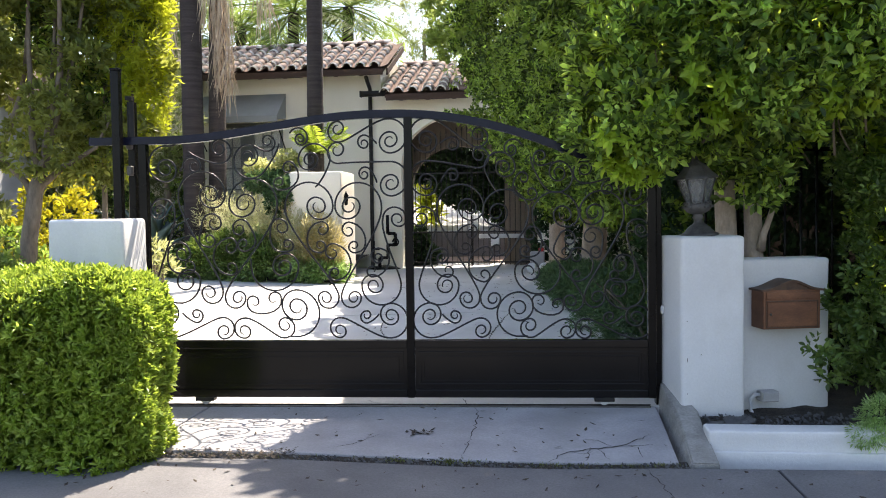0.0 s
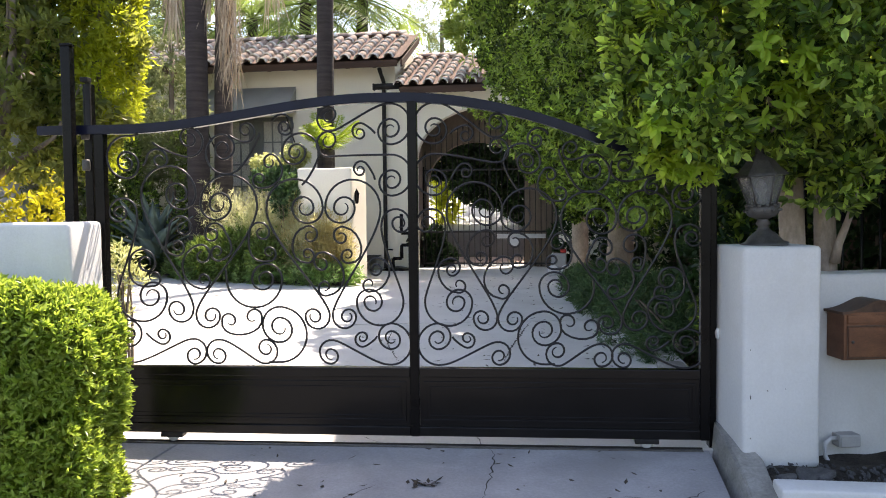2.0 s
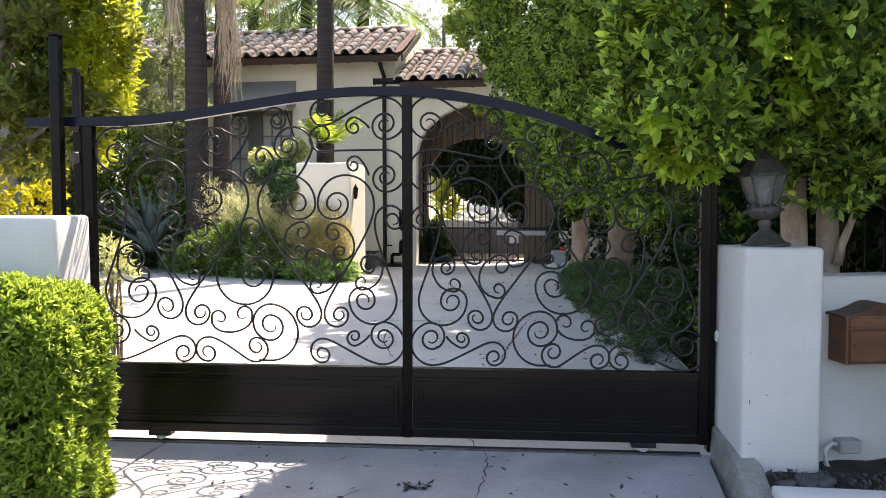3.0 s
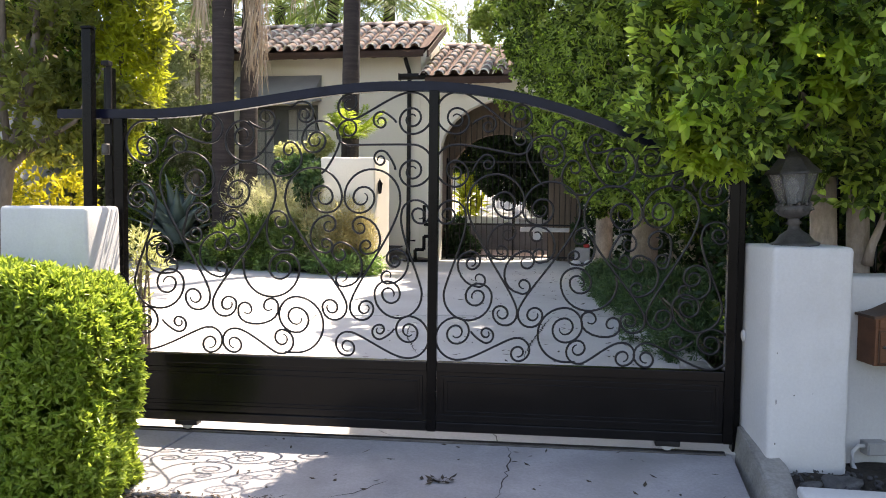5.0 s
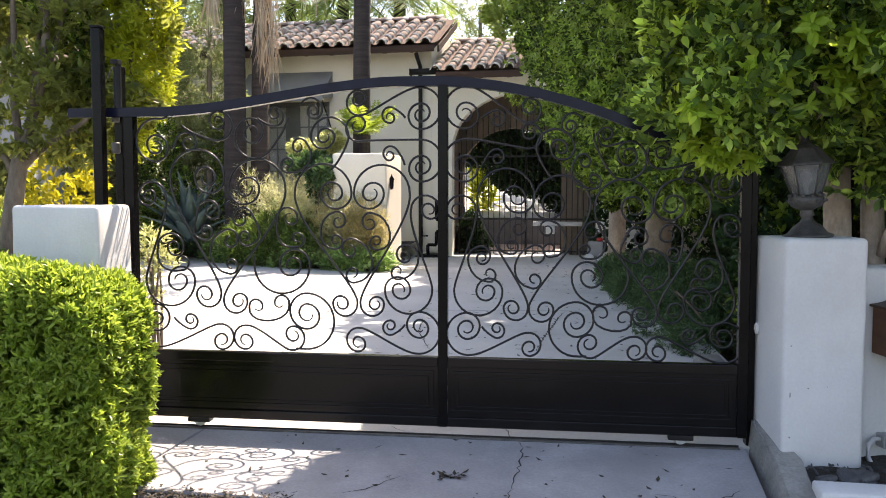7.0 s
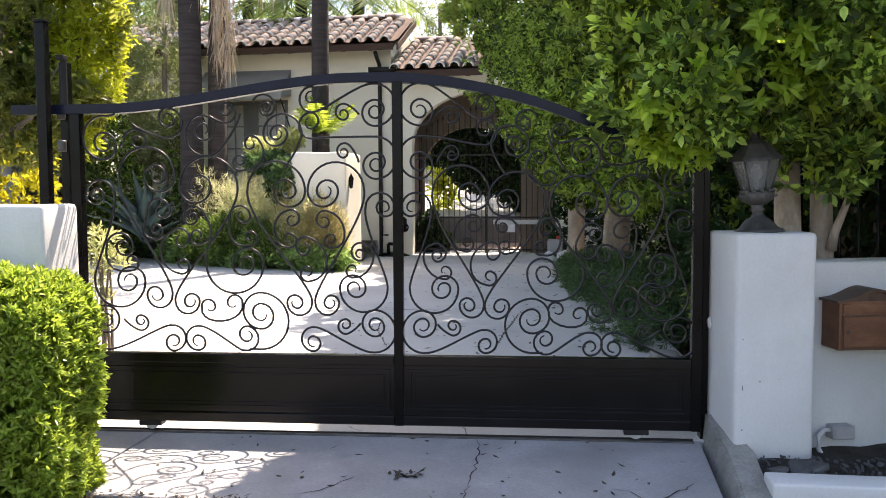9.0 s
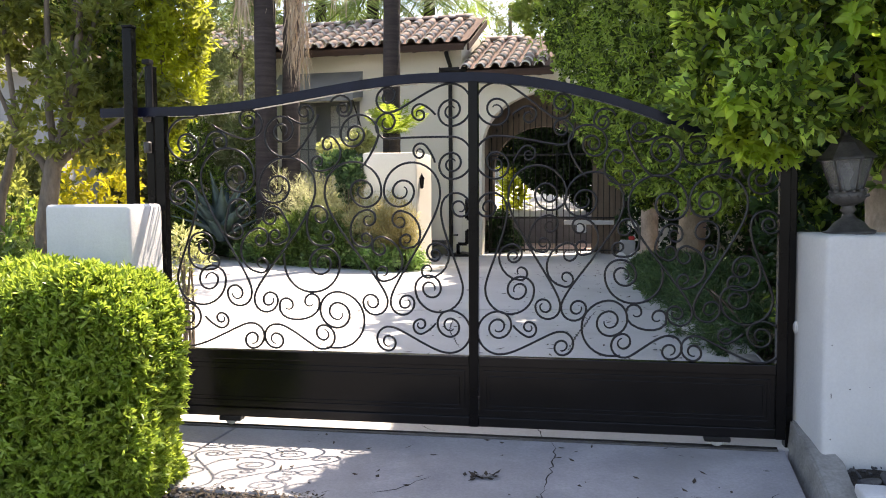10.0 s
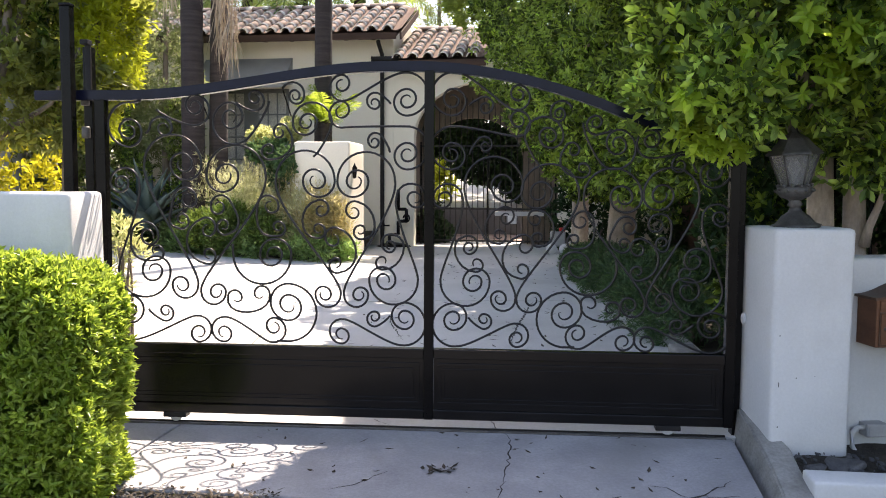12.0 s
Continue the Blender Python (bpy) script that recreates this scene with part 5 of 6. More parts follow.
for i in range(13):
    t = 0.02 + i * 0.044
    x, y = bed_edge(t)
    s = 0.85 + 0.3 * ((i * 37) % 10) / 10
    shrub("groundcover_shrub", "low fresh green groundcover along the bed edge", x - 0.1, y + 0.30, 0.05, [(0, 0, 0.18 * s, 0.40 * s, 0.36, 0.24 * s)], 260, 8, 0.105, 0.032, L_LOW, 40 + i, up=0.5, spread=1.4, uneven=0.45, clumps=24, reach=0.13, gap=0.25)
for i in range(8):
    x, y = bed_edge(0.18 + i * 0.046)
    s = 0.85 + 0.3 * ((i * 53) % 10) / 10
    shrub("groundcover_shrub", "leafy green mounded shrub in the sunny bed", x - 0.05, y + 0.78, 0.12, [(0, 0, 0.48 * s, 0.36 * s, 0.34, 0.36 * s), (0.15, 0.1, 0.3, 0.3, 0.3, 0.3)], 230, 8, 0.10, 0.031, (L_LOW, L_SIDE)[i % 2], 400 + i, up=0.5, spread=1.4, uneven=0.45, clumps=24, reach=0.13, gap=0.25)
for i, (x, y, s) in enumerate(((-3.7, 9.75, 0.8), (-4.5, 10.1, 0.9), (-5.1, 10.3, 0.7))):
    shrub("green_shrub", "mid-green rosemary-like shrub in the bed", x, y, 0.15, [(0, 0, 0.42 * s, 0.5 * s, 0.4, 0.42 * s)], 420, 8, 0.12, 0.030, L_SIDE, 60 + i, up=0.8, ovate=False)
for i, (x, y, s, m) in enumerate(((-2.50, 9.40, 0.75, L_RUST), (-2.75, 9.48, 1.0, L_RUST), (-3.05, 9.60, 0.95, L_TAN), (-3.25, 9.75, 1.05, L_RUST), (-3.60, 10.0, 1.15, L_TAN), (-3.95, 10.35, 1.10, L_TAN), (-4.2, 10.5, 1.42, L_TAN), (-4.55, 10.7, 1.2, L_TAN), (-3.0, 9.95, 1.05, L_TAN), (-4.95, 11.0, 1.4, L_TAN))):
    shrub("tan_grass_shrub", "dry tan feathery shrub in the sunny bed", x, y, 0.12, [(0, 0, 0.62 * s, 0.36 * s, 0.34 * s, 0.55 * s)], 300, 9, 0.13, 0.011, m, 70 + i, up=1.1, ovate=False, fill=0.45, uneven=0.7, spread=1.1)
shrub("flowering_shrub", "yellow-green flowering shrub by the planter wall", -3.72, 10.5, 0.2, [(-0.29, 0, 1.90, 0.28, 0.22, 0.15), (0.24, 0.0, 2.05, 0.22, 0.2, 0.19)], 300, 8, 0.075, 0.040, L_BLOOM, 80)
shrub("dark_shrub", "dark green shrub trailing over the planter wall", -3.45, 9.85, 0.0, [(-0.30, 0.3, 1.83, 0.42, 0.25, 0.20), (0.08, -0.2, 1.62, 0.14, 0.12, 0.26), (-0.12, 0.05, 1.5, 0.16, 0.14, 0.34)], 330, 8, 0.085, 0.046, L_JUNIPER, 81)


def agave(x, y, z, size, count, seed):
    t = thing("agave", "large blue-grey agave rosette in the bed", "agave", pose(x, y, z))
    rng = random.Random(seed)
    for k in range(count):
        a = k * 2.39996
        tilt = 0.10 + 0.92 * (k / count)
        L = size * rng.uniform(0.85, 1.1)
        b = bmesh.new()
        prev = None
        for i in range(7):
            s = i / 6
            w = size * 0.098 * (1 - s ** 2.2) * (0.75 + 0.5 * math.sin(math.pi * min(1, s * 1.4))) + 0.002
            bend = tilt + 0.25 * s
            r, h = L * s * math.sin(bend), L * s * math.cos(bend)
            c = Vector((math.cos(a) * r, math.sin(a) * r, h + 0.03))
            side = Vector((-math.sin(a), math.cos(a), 0))
            up = Vector((-math.cos(a) * math.cos(bend), -math.sin(a) * math.cos(bend), math.sin(bend)))
            ring = [b.verts.new(c - side * w + up * w * 0.35), b.verts.new(c - up * 0.006), b.verts.new(c + side * w + up * w * 0.35), b.verts.new(c + up * 0.012)]
            if prev:
                for q in range(4):
                    b.faces.new((prev[q], prev[(q + 1) % 4], ring[(q + 1) % 4], ring[q])).smooth = True
            prev = ring
        part("leaf", b, L_AGAVE, t)


agave(-6.36, 10.85, 0.36, 1.40, 24, 1)
agave(-7.4, 12.2, 0.3, 0.8, 20, 2)


# ---- palms ----
def palm_trunk(name, label, x, y, r, height, lean, seed, bark=None):
    t = thing(name, label, "palm tree", pose(x, y, 0))
    b = bmesh.new()
    n = 90
    rng = random.Random(seed)
    pts, rad = [], []
    for i in range(n):
        s = i / (n - 1)
        pts.append((lean[0] * s * s, lean[1] * s, height * s))
        rad.append(r * (1.12 - 0.2 * s) * (1 + 0.012 * math.sin(i * 2.1) + rng.uniform(-0.010, 0.010)))
    tube(b, pts, rad, 18)
    part("trunk", b, bark or M_PALM, t)
    return t


def feather_fronds(parent, centre, count, length, seed, mat, droop=0.9, leaflet=0.42, elev=(0.1, 1.2), label="", blade=0.036):
    rng = np.random.default_rng(seed)
    for k in range(count):
        a = k * 2.39996 + rng.uniform(-0.2, 0.2)
        e = rng.uniform(*elev)
        d = np.array([math.cos(a) * math.cos(e), math.sin(a) * math.cos(e), math.sin(e)])
        n = 46
        s = np.linspace(0, 1, n)
        L = length * rng.uniform(0.8, 1.1)
        p = np.array(centre) + d * (s * L)[:, None] - np.array([0, 0, 1.0]) * (droop * L * 0.5 * s ** 2.2)[:, None]
        tan = unit(np.gradient(p, axis=0))
        lateral = unit(np.cross(tan, np.array([0, 0, 1.0])))
        base = np.concatenate([p[4:], p[4:]])
        sg = np.concatenate([np.ones(n - 4), -np.ones(n - 4)])[:, None]
        tt, ll = np.concatenate([tan[4:]] * 2), np.concatenate([lateral[4:]] * 2)
        way = unit(ll * sg + tt * 0.55 + np.array([0, 0, -0.35]) + rng.normal(0, 0.10, base.shape))
        side = unit(np.cross(way, np.cross(tt, ll)))
        prof = np.concatenate([np.sin(np.pi * (0.12 + 0.84 * s[4:]))] * 2)
        me = leaves_mesh("frond", base, way, side, leaflet * (0.35 + 0.75 * prof), np.full(len(base), blade), ovate=False)
        me.materials.append(mat)
        ob = new("frond", me)
        ob.parent = parent
        tagged(ob, label)
        b = bmesh.new()
        tube(b, [tuple(q) for q in p[::5]], [0.022 * (1 - i / 12) + 0.004 for i in range(len(p[::5]))], 5)
        part("stalk", b, mat, ob)


p1 = palm_trunk("palm_tree", "dark tall palm trunk rising from the bed", -5.50, 11.0, 0.198, 9.5, (0.0, 0.1), 1)
p2 = palm_trunk("palm_tree", "tall palm trunk with hanging dry fronds", -5.19, 11.45, 0.165, 9.0, (0.25, 0.1), 2, M_PALM_PALE)
p3 = palm_trunk("palm_tree", "slim dark palm trunk in front of the house wall", -3.10, 11.25, 0.155, 9.5, (0.10, 0.1), 3)
for p, h, s in ((p1, 9.6, 11), (p2, 9.0, 12), (p3, 9.6, 13)):
    feather_fronds(p, (0, 0.1, h), 7, 2.0, s, L_FROND, elev=(0.0, 1.2))


def dry_skirt(parent, x, y, z0, z1, count, seed, wide, label):
    """Long dry blades hanging from a trunk."""
    rng = np.random.default_rng(seed)
    z = rng.uniform(z0, z1, count)
    a = rng.uniform(0, 6.28, count)
    r = wide * (0.35 + 0.65 * rng.random(count)) * (0.5 + 0.5 * (z - z0) / (z1 - z0))
    base = np.stack([x + r * np.cos(a), y + r * np.sin(a), z], 1)
    way = unit(np.stack([0.10 * np.cos(a) + rng.normal(0, 0.10, count), 0.10 * np.sin(a) + rng.normal(0, 0.10, count), -np.ones(count)], 1))
    side = unit(np.cross(way, rng.normal(size=(count, 3))))
    me = leaves_mesh("dry_fronds", base, way, side, rng.uniform(0.4, 1.0, count), rng.uniform(0.012, 0.03, count), ovate=False)
    me.materials.append(M_DRYFROND)
    ob = new("dry_fronds", me)
    ob.parent = parent
    tagged(ob, label, kind="stuff")


dry_skirt(p2, 0.16, -0.26, 4.1, 6.6, 150, 21, 0.10, "dry tan hanging palm fronds")
dry_skirt(p2, 0.28, -0.28, 4.4, 6.6, 70, 22, 0.09, "dry tan hanging palm fronds")
dry_skirt(p2, 0.43, -0.30, 3.85, 6.6, 150, 25, 0.065, "dry tan hanging palm fronds")
dry_skirt(p2, 0.05, -0.30, 5.2, 7.2, 260, 23, 0.42, "dry tan hanging palm fronds")
dry_skirt(p1, -0.38, -0.05, 4.9, 7.0, 220, 26, 0.14, "dry tan hanging palm fronds")
dry_skirt(p3, -0.95, -0.1, 5.3, 7.2, 150, 24, 0.30, "dry tan hanging palm fronds")
for i, (x, y, z, e0, mat) in enumerate(((-4.9, 16.6, 6.5, -0.5, L_FROND), (-6.9, 18.5, 6.6, -0.3, L_FROND), (-3.55, 17.2, 6.75, -0.45, L_FROND_SUN), (-8.8, 18, 6.4, -0.3, L_FROND))):
    t = palm_trunk("palm_tree", "green feather palm behind the house", x, y, 0.16, z, (0.1, 0), 50 + i)
    feather_fronds(t, (0.1, 0, z), 19, 2.5, 60 + i, mat, elev=(e0, 1.1), leaflet=0.75, droop=0.8)
t = palm_trunk("small_palm", "small lime palm behind the planter wall", -2.98, 10.95, 0.09, 2.38, (0, 0), 70)
feather_fronds(t, (0, 0, 2.42), 13, 0.78, 71, L_LIME, elev=(0.1, 1.45), leaflet=0.26, droop=0.25, blade=0.016)

# ---- trees and hedges on the pillar's side ----
ta = thing("ficus_tree", "leafy green ficus tree overhanging the gate and pillar", "tree", pose(2.1, 0.35, 0))
b = bmesh.new()
limb(b, (-0.02, 0.0, 0.0), (-0.06, 0.06, 1.9), 0.078, 0.060, 0.03, 5, 12)
limb(b, (-0.10, 0.06, 1.8), (-0.5, -0.3, 2.9), 0.065, 0.02, 0.08, 6)
limb(b, (-0.10, 0.06, 1.8), (0.2, 0.3, 3.2), 0.06, 0.02, 0.08, 7)
part("trunk", b, M_BARK, ta)
b = bmesh.new()
limb(b, (0.19, 0.0, 0.0), (0.13, 0.06, 2.0), 0.066, 0.05, 0.03, 8, 12)
tube(b, [(0.17, -0.01, 0.95), (0.175, -0.05, 1.05), (0.205, -0.09, 1.17), (0.235, -0.13, 1.31), (0.25, -0.2, 1.48), (0.27, -0.3, 1.66), (0.31, -0.4, 1.9), (0.4, -0.4, 2.4)], [0.030, 0.022, 0.018, 0.016, 0.015, 0.014, 0.013, 0.010], 10)
limb(b, (0.10, 0.06, 1.9), (0.7, 0.2, 3.0), 0.05, 0.02, 0.08, 11)
part("trunk", b, M_BARK, ta)
FICUS = [(-0.38, -0.30, 2.14, 0.62, 0.60, 0.56), (0.25, -0.50, 2.30, 0.80, 0.60, 0.62), (0.95, -0.40, 2.15, 0.72, 0.66, 0.74), (0.60, 0.0, 2.40, 0.85, 0.50, 0.42),
         (-0.08, -0.30, 2.75, 0.75, 0.62, 0.50), (1.35, -0.25, 1.25, 0.62, 0.55, 0.85), (0.05, -0.25, 1.46, 0.12, 0.10, 0.14), (-0.78, -0.56, 1.92, 0.34, 0.30, 0.38),
         (0.05, -0.68, 2.20, 0.5, 0.34, 0.46), (-0.84, -0.50, 1.72, 0.20, 0.14, 0.20), (-0.70, -0.48, 1.60, 0.14, 0.12, 0.13),
         (0.16, -0.20, 1.62, 0.24, 0.14, 0.22), (0.44, -0.18, 1.55, 0.20, 0.14, 0.22)]


def clear_of_lantern(p):
    """The crown hangs over the rail's end and stops short of the lantern and the leaning stem."""
    lantern = (np.abs(p[:, 0] + 0.26) > 0.19) | (p[:, 2] > 1.60) | (p[:, 1] > 0.15)
    front = (p[:, 1] > -0.28) | (p[:, 0] > -0.62) | ((p[:, 2] > 1.68 - 0.45 * (p[:, 0] + 1.1)) & (p[:, 0] > -1.0))
    stem = (p[:, 0] < 0.28) | (p[:, 0] > 0.95) | (p[:, 2] > 1.66 + 0.25 * p[:, 0]) | (p[:, 1] > 0.15)
    return lantern & front & stem


crown("crown", FICUS, 7200, 9, 0.068, 0.031, L_FICUS, ta, 101, up=0.6, fill=0.28, uneven=0.42, clumps=380, reach=0.18, gap=0.06, cut=clear_of_lantern)
# Extra light leaves on this side imitate its stronger lighting.
rosettes("young_leaves", [FICUS[2], FICUS[3]], 1050, 10, 0.078, 0.034, L_TIP, ta, 116, cut=clear_of_lantern, sprays=0.8, span=0.42, hi=1.2, label="young leaves in whorls, coloured bright as lit tips")
rosettes("young_leaves", [(-0.82, -0.47, 1.52, 0.09, 0.07, 0.08), (-0.73, -0.47, 1.50, 0.09, 0.07, 0.08), (-0.67, -0.47, 1.47, 0.09, 0.07, 0.08)], 48, 9, 0.070, 0.030, L_TIP, ta, 117, label="young leaves in whorls, coloured bright as lit tips")
rosettes("young_leaves", FICUS, 950, 10, 0.078, 0.032, L_TIP, ta, 113, cut=clear_of_lantern, sprays=0.5, span=0.42, hi=1.2, label="young leaves in whorls, coloured bright as lit tips")
b = bmesh.new()
rng = random.Random(4)
for k in range(26):
    a = Vector((rng.uniform(-0.6, 0.9), rng.uniform(-0.7, 0.1), rng.uniform(1.5, 2.0)))
    limb(b, a, a + Vector((rng.uniform(-0.35, 0.35), rng.uniform(-0.3, 0.2), rng.uniform(0.2, 0.6))), 0.008, 0.004, 0.05, k, 5, 5)
for k in range(8):
    a = Vector((-0.45 + 0.06 * k, -0.15 - 0.02 * k, 1.65 + 0.03 * (k % 3)))
    limb(b, a, (rng.uniform(-0.1, 0.2), 0.0, 1.75), 0.006, 0.009, 0.05, k, 5, 5)
tagged(part("twig_mass", b, M_BARK_GREY, ta), kind="stuff")

sb = thing("side_bush", "dense green bush beside the low wall", "bush", pose(3.15, 0.1, 0))
part("stems", limb(bmesh.new(), (0, 0, 0), (0.1, 0, 1.2), 0.03, 0.012, 0.04, 2), M_BARK_GREY, sb)
crown("leaves", [(-0.10, -0.12, 0.75, 0.42, 0.40, 0.70), (0.5, -0.1, 0.7, 0.6, 0.5, 0.75), (0.2, 0.1, 1.5, 0.6, 0.5, 0.7), (-0.05, 0.15, 1.3, 0.30, 0.25, 0.35), (-0.35, -0.30, 0.36, 0.16, 0.16, 0.24), (-0.30, -0.30, 0.30, 0.14, 0.14, 0.20)], 2600, 9, 0.046, 0.022, L_SIDE, sb, 102, clumps=200, reach=0.12)
crown("sprig", [(-0.78, -0.50, 0.42, 0.06, 0.06, 0.07), (-0.70, -0.46, 0.30, 0.06, 0.05, 0.09), (-0.45, -0.35, 0.62, 0.08, 0.08, 0.12)], 60, 8, 0.045, 0.024, L_SIDE, sb, 112)
fw = thing("trailing_fern", "bright green feathery plant over the white kerb", "fern", pose(2.62, -0.66, 0.05))
crown("leaves", [(0, 0, 0.06, 0.13, 0.12, 0.10), (-0.12, -0.08, -0.02, 0.10, 0.07, 0.06), (0.15, 0.0, 0.1, 0.12, 0.1, 0.09)], 420, 9, 0.034, 0.006, L_LOW, fw, 103, ovate=False, up=-0.1, spread=1.2)

tb = thing("hedge_tree", "tall dense green trees lining the driveway", "tree", pose(0, 0, 0))
for x, y, r, s in ((1.61, 10.3, 0.155, 1), (2.14, 9.3, 0.225, 2), (2.8, 6.0, 0.15, 3), (2.4, 3.0, 0.13, 4)):
    b = bmesh.new()
    limb(b, (x, y, 0), (x + 0.1, y, 2.6), r, r * 0.8, 0.04, s, 14, 9)
    limb(b, (x, y, 1.8), (x - 0.7, y - 0.3, 3.8), r * 0.5, r * 0.2, 0.1, s + 5)
    part("trunk", b, M_BARK, tb)
LINE = [(2.15, 2.6, 1.9, 0.75, 0.9, 1.1), (2.0, 4.2, 2.3, 0.95, 1.1, 1.35), (1.95, 6.0, 2.55, 1.15, 1.2, 1.35), (1.75, 7.8, 3.0, 1.25, 1.2, 1.6), (1.30, 9.6, 3.9, 1.45, 1.2, 1.75),
        (1.9, 3.2, 3.6, 1.1, 1.2, 1.0), (1.7, 5.4, 4.4, 1.2, 1.4, 1.0), (2.9, 2.7, 2.6, 0.9, 0.9, 1.4), (3.2, 3.9, 4.2, 1.2, 0.9, 1.3), (2.7, 5.2, 5.2, 1.2, 0.9, 0.9), (0.85, 10.4, 4.7, 1.05, 0.9, 1.2), (1.75, 9.0, 2.0, 0.75, 0.7, 0.8), (1.55, 9.2, 1.55, 0.5, 0.45, 0.45), (2.2, 8.2, 1.6, 0.5, 0.6, 0.45), (2.04, 1.5, 0.95, 0.15, 0.3, 0.5), (1.45, 9.9, 2.5, 0.8, 0.6, 0.8)]


def above_trunks(p):
    return (p[:, 2] > 1.16 - 0.02 * p[:, 1]) | (p[:, 1] < 2.0)


crown("crown", LINE, 18500, 8, 0.085, 0.038, L_FICUS_FAR, tb, 104, up=0.45, fill=0.2, uneven=0.3, clumps=760, reach=0.20, gap=0.26, cut=above_trunks)
rosettes("young_leaves", LINE, 2000, 8, 0.092, 0.037, L_TIP_FAR, tb, 114, cut=above_trunks, sprays=0.55, span=0.7, hi=1.2, label="young leaves in whorls, coloured bright as lit tips")
# Leaf masses added above the view to cast shade on driveway and apron.
crown("shade_canopy", [(1.75, 2.3, 4.7, 1.1, 1.1, 0.6), (1.30, 4.7, 5.2, 1.1, 1.4, 0.6), (0.95, 7.0, 5.6, 1.1, 1.5, 0.7), (2.2, 4.5, 5.7, 1.3, 2.2, 0.7), (0.75, 9.4, 6.0, 1.1, 1.3, 0.7), (2.2, 7.2, 5.3, 1.0, 1.2, 0.5), (2.1, 9.6, 5.5, 1.0, 1.2, 0.5), (0.97, 1.85, 4.4, 0.48, 0.42, 0.3), (1.2, 11.6, 6.3, 1.3, 1.2, 0.6), (1.7, 13.6, 6.5, 1.3, 1.2, 0.6), (0.6, 13.3, 6.6, 1.1, 1.2, 0.6), (1.27, 1.35, 4.3, 0.98, 0.5, 0.4), (3.4, 2.0, 4.55, 0.85, 0.34, 0.35)],
      7600, 8, 0.21, 0.115, L_FICUS_FAR, tb, 105, up=0.4, fill=0.3, ovate=False)
# Added crown that blocks the sky showing through gaps in the ficus.
nt = thing("backdrop_tree", "added dark dense tree closing sky gaps behind the ficus", "tree", pose(4.4, 4.6, 0))
part("trunk", limb(bmesh.new(), (0, 0, 0), (0.1, 0, 3.0), 0.14, 0.08, 0.06, 2), M_BARK_GREY, nt)
crown("crown", [(-0.7, 0, 2.9, 1.0, 0.7, 1.3), (0.6, 0.1, 3.0, 1.2, 0.8, 1.4), (0.0, 0.2, 1.8, 1.4, 0.7, 1.0), (-1.7, 0.5, 3.9, 1.0, 0.7, 0.9)], 3600, 8, 0.11, 0.05, L_FICUS_FAR, nt, 109, fill=0.35)
jn = thing("juniper", "dark green spreading juniper along the driveway edge", "shrub", pose(0, 0, 0))
b = bmesh.new()
for k in range(12):
    limb(b, (1.95, 2.8 + 0.55 * k, 0), (1.6 + 0.5 * (k % 2), 3.0 + 0.55 * k, 0.45), 0.02, 0.008, 0.06, k, 5, 5)
tagged(part("stem_mass", b, M_BARK_GREY, jn), kind="stuff")
crown("needles", [(2.05, 2.75, 0.14, 0.50, 0.42, 0.28), (2.02, 3.8, 0.17, 0.68, 0.8, 0.30), (1.95, 5.4, 0.16, 0.66, 1.0, 0.28), (1.9, 7.2, 0.14, 0.66, 1.1, 0.22), (1.75, 8.9, 0.1, 0.45, 0.9, 0.16)],
      6500, 10, 0.075, 0.010, L_JUNIPER, jn, 106, up=0.1, fill=0.3, spread=1.2, ovate=False, clumps=260, reach=0.16, cut=lambda p: p[:, 2] > 0.0)
# Added hedge; its dark leaf colour stands in for deep shade behind the fence.
bh = thing("backing_hedge", "added dark backing hedge that deepens the gap behind the fence", "hedge", pose(2.8, 1.3, 0))
part("stem", limb(bmesh.new(), (0, 0, 0), (0.1, 0, 1.4), 0.03, 0.01, 0.04, 2), M_BARK_GREY, bh)
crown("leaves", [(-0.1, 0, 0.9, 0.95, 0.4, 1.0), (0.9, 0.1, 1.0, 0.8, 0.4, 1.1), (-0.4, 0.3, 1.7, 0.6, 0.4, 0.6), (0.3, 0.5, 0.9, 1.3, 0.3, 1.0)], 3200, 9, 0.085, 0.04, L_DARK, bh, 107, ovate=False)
# Added filler: its leaf colour supplies the darkness between the trunks.
fb = thing("shade_bush", "added dark bush filling the gap behind the pale trunks", "bush", pose(2.1, 11.6, 0))
part("stem", limb(bmesh.new(), (0, 0, 0), (0.1, 0, 1.0), 0.03, 0.01, 0.04, 3), M_BARK_GREY, fb)
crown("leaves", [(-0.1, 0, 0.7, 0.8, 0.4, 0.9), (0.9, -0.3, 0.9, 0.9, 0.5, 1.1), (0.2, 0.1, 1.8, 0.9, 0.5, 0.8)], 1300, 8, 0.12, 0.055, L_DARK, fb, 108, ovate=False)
b = stucco_block(1.62, 1.82, 1.05, 2.2, -0.02, 0.07, 0.03, 0.012)
solo("edging_stone", b, M_KERB, "pale concrete edging at the driveway's side", "edging", kind="structure")
# Added backdrop in dark wood so that gaps in the trees stay dark.
solo("backdrop_wall", stucco_block(3.6, 3.8, 0.9, 24, 0, 2.4, 0.02, 0.01), M_DARKWOOD, "added plain wall, coloured dark, closing the view behind the trees", "wall", kind="structure")

# ---- hedge and trees on the sliding side ----


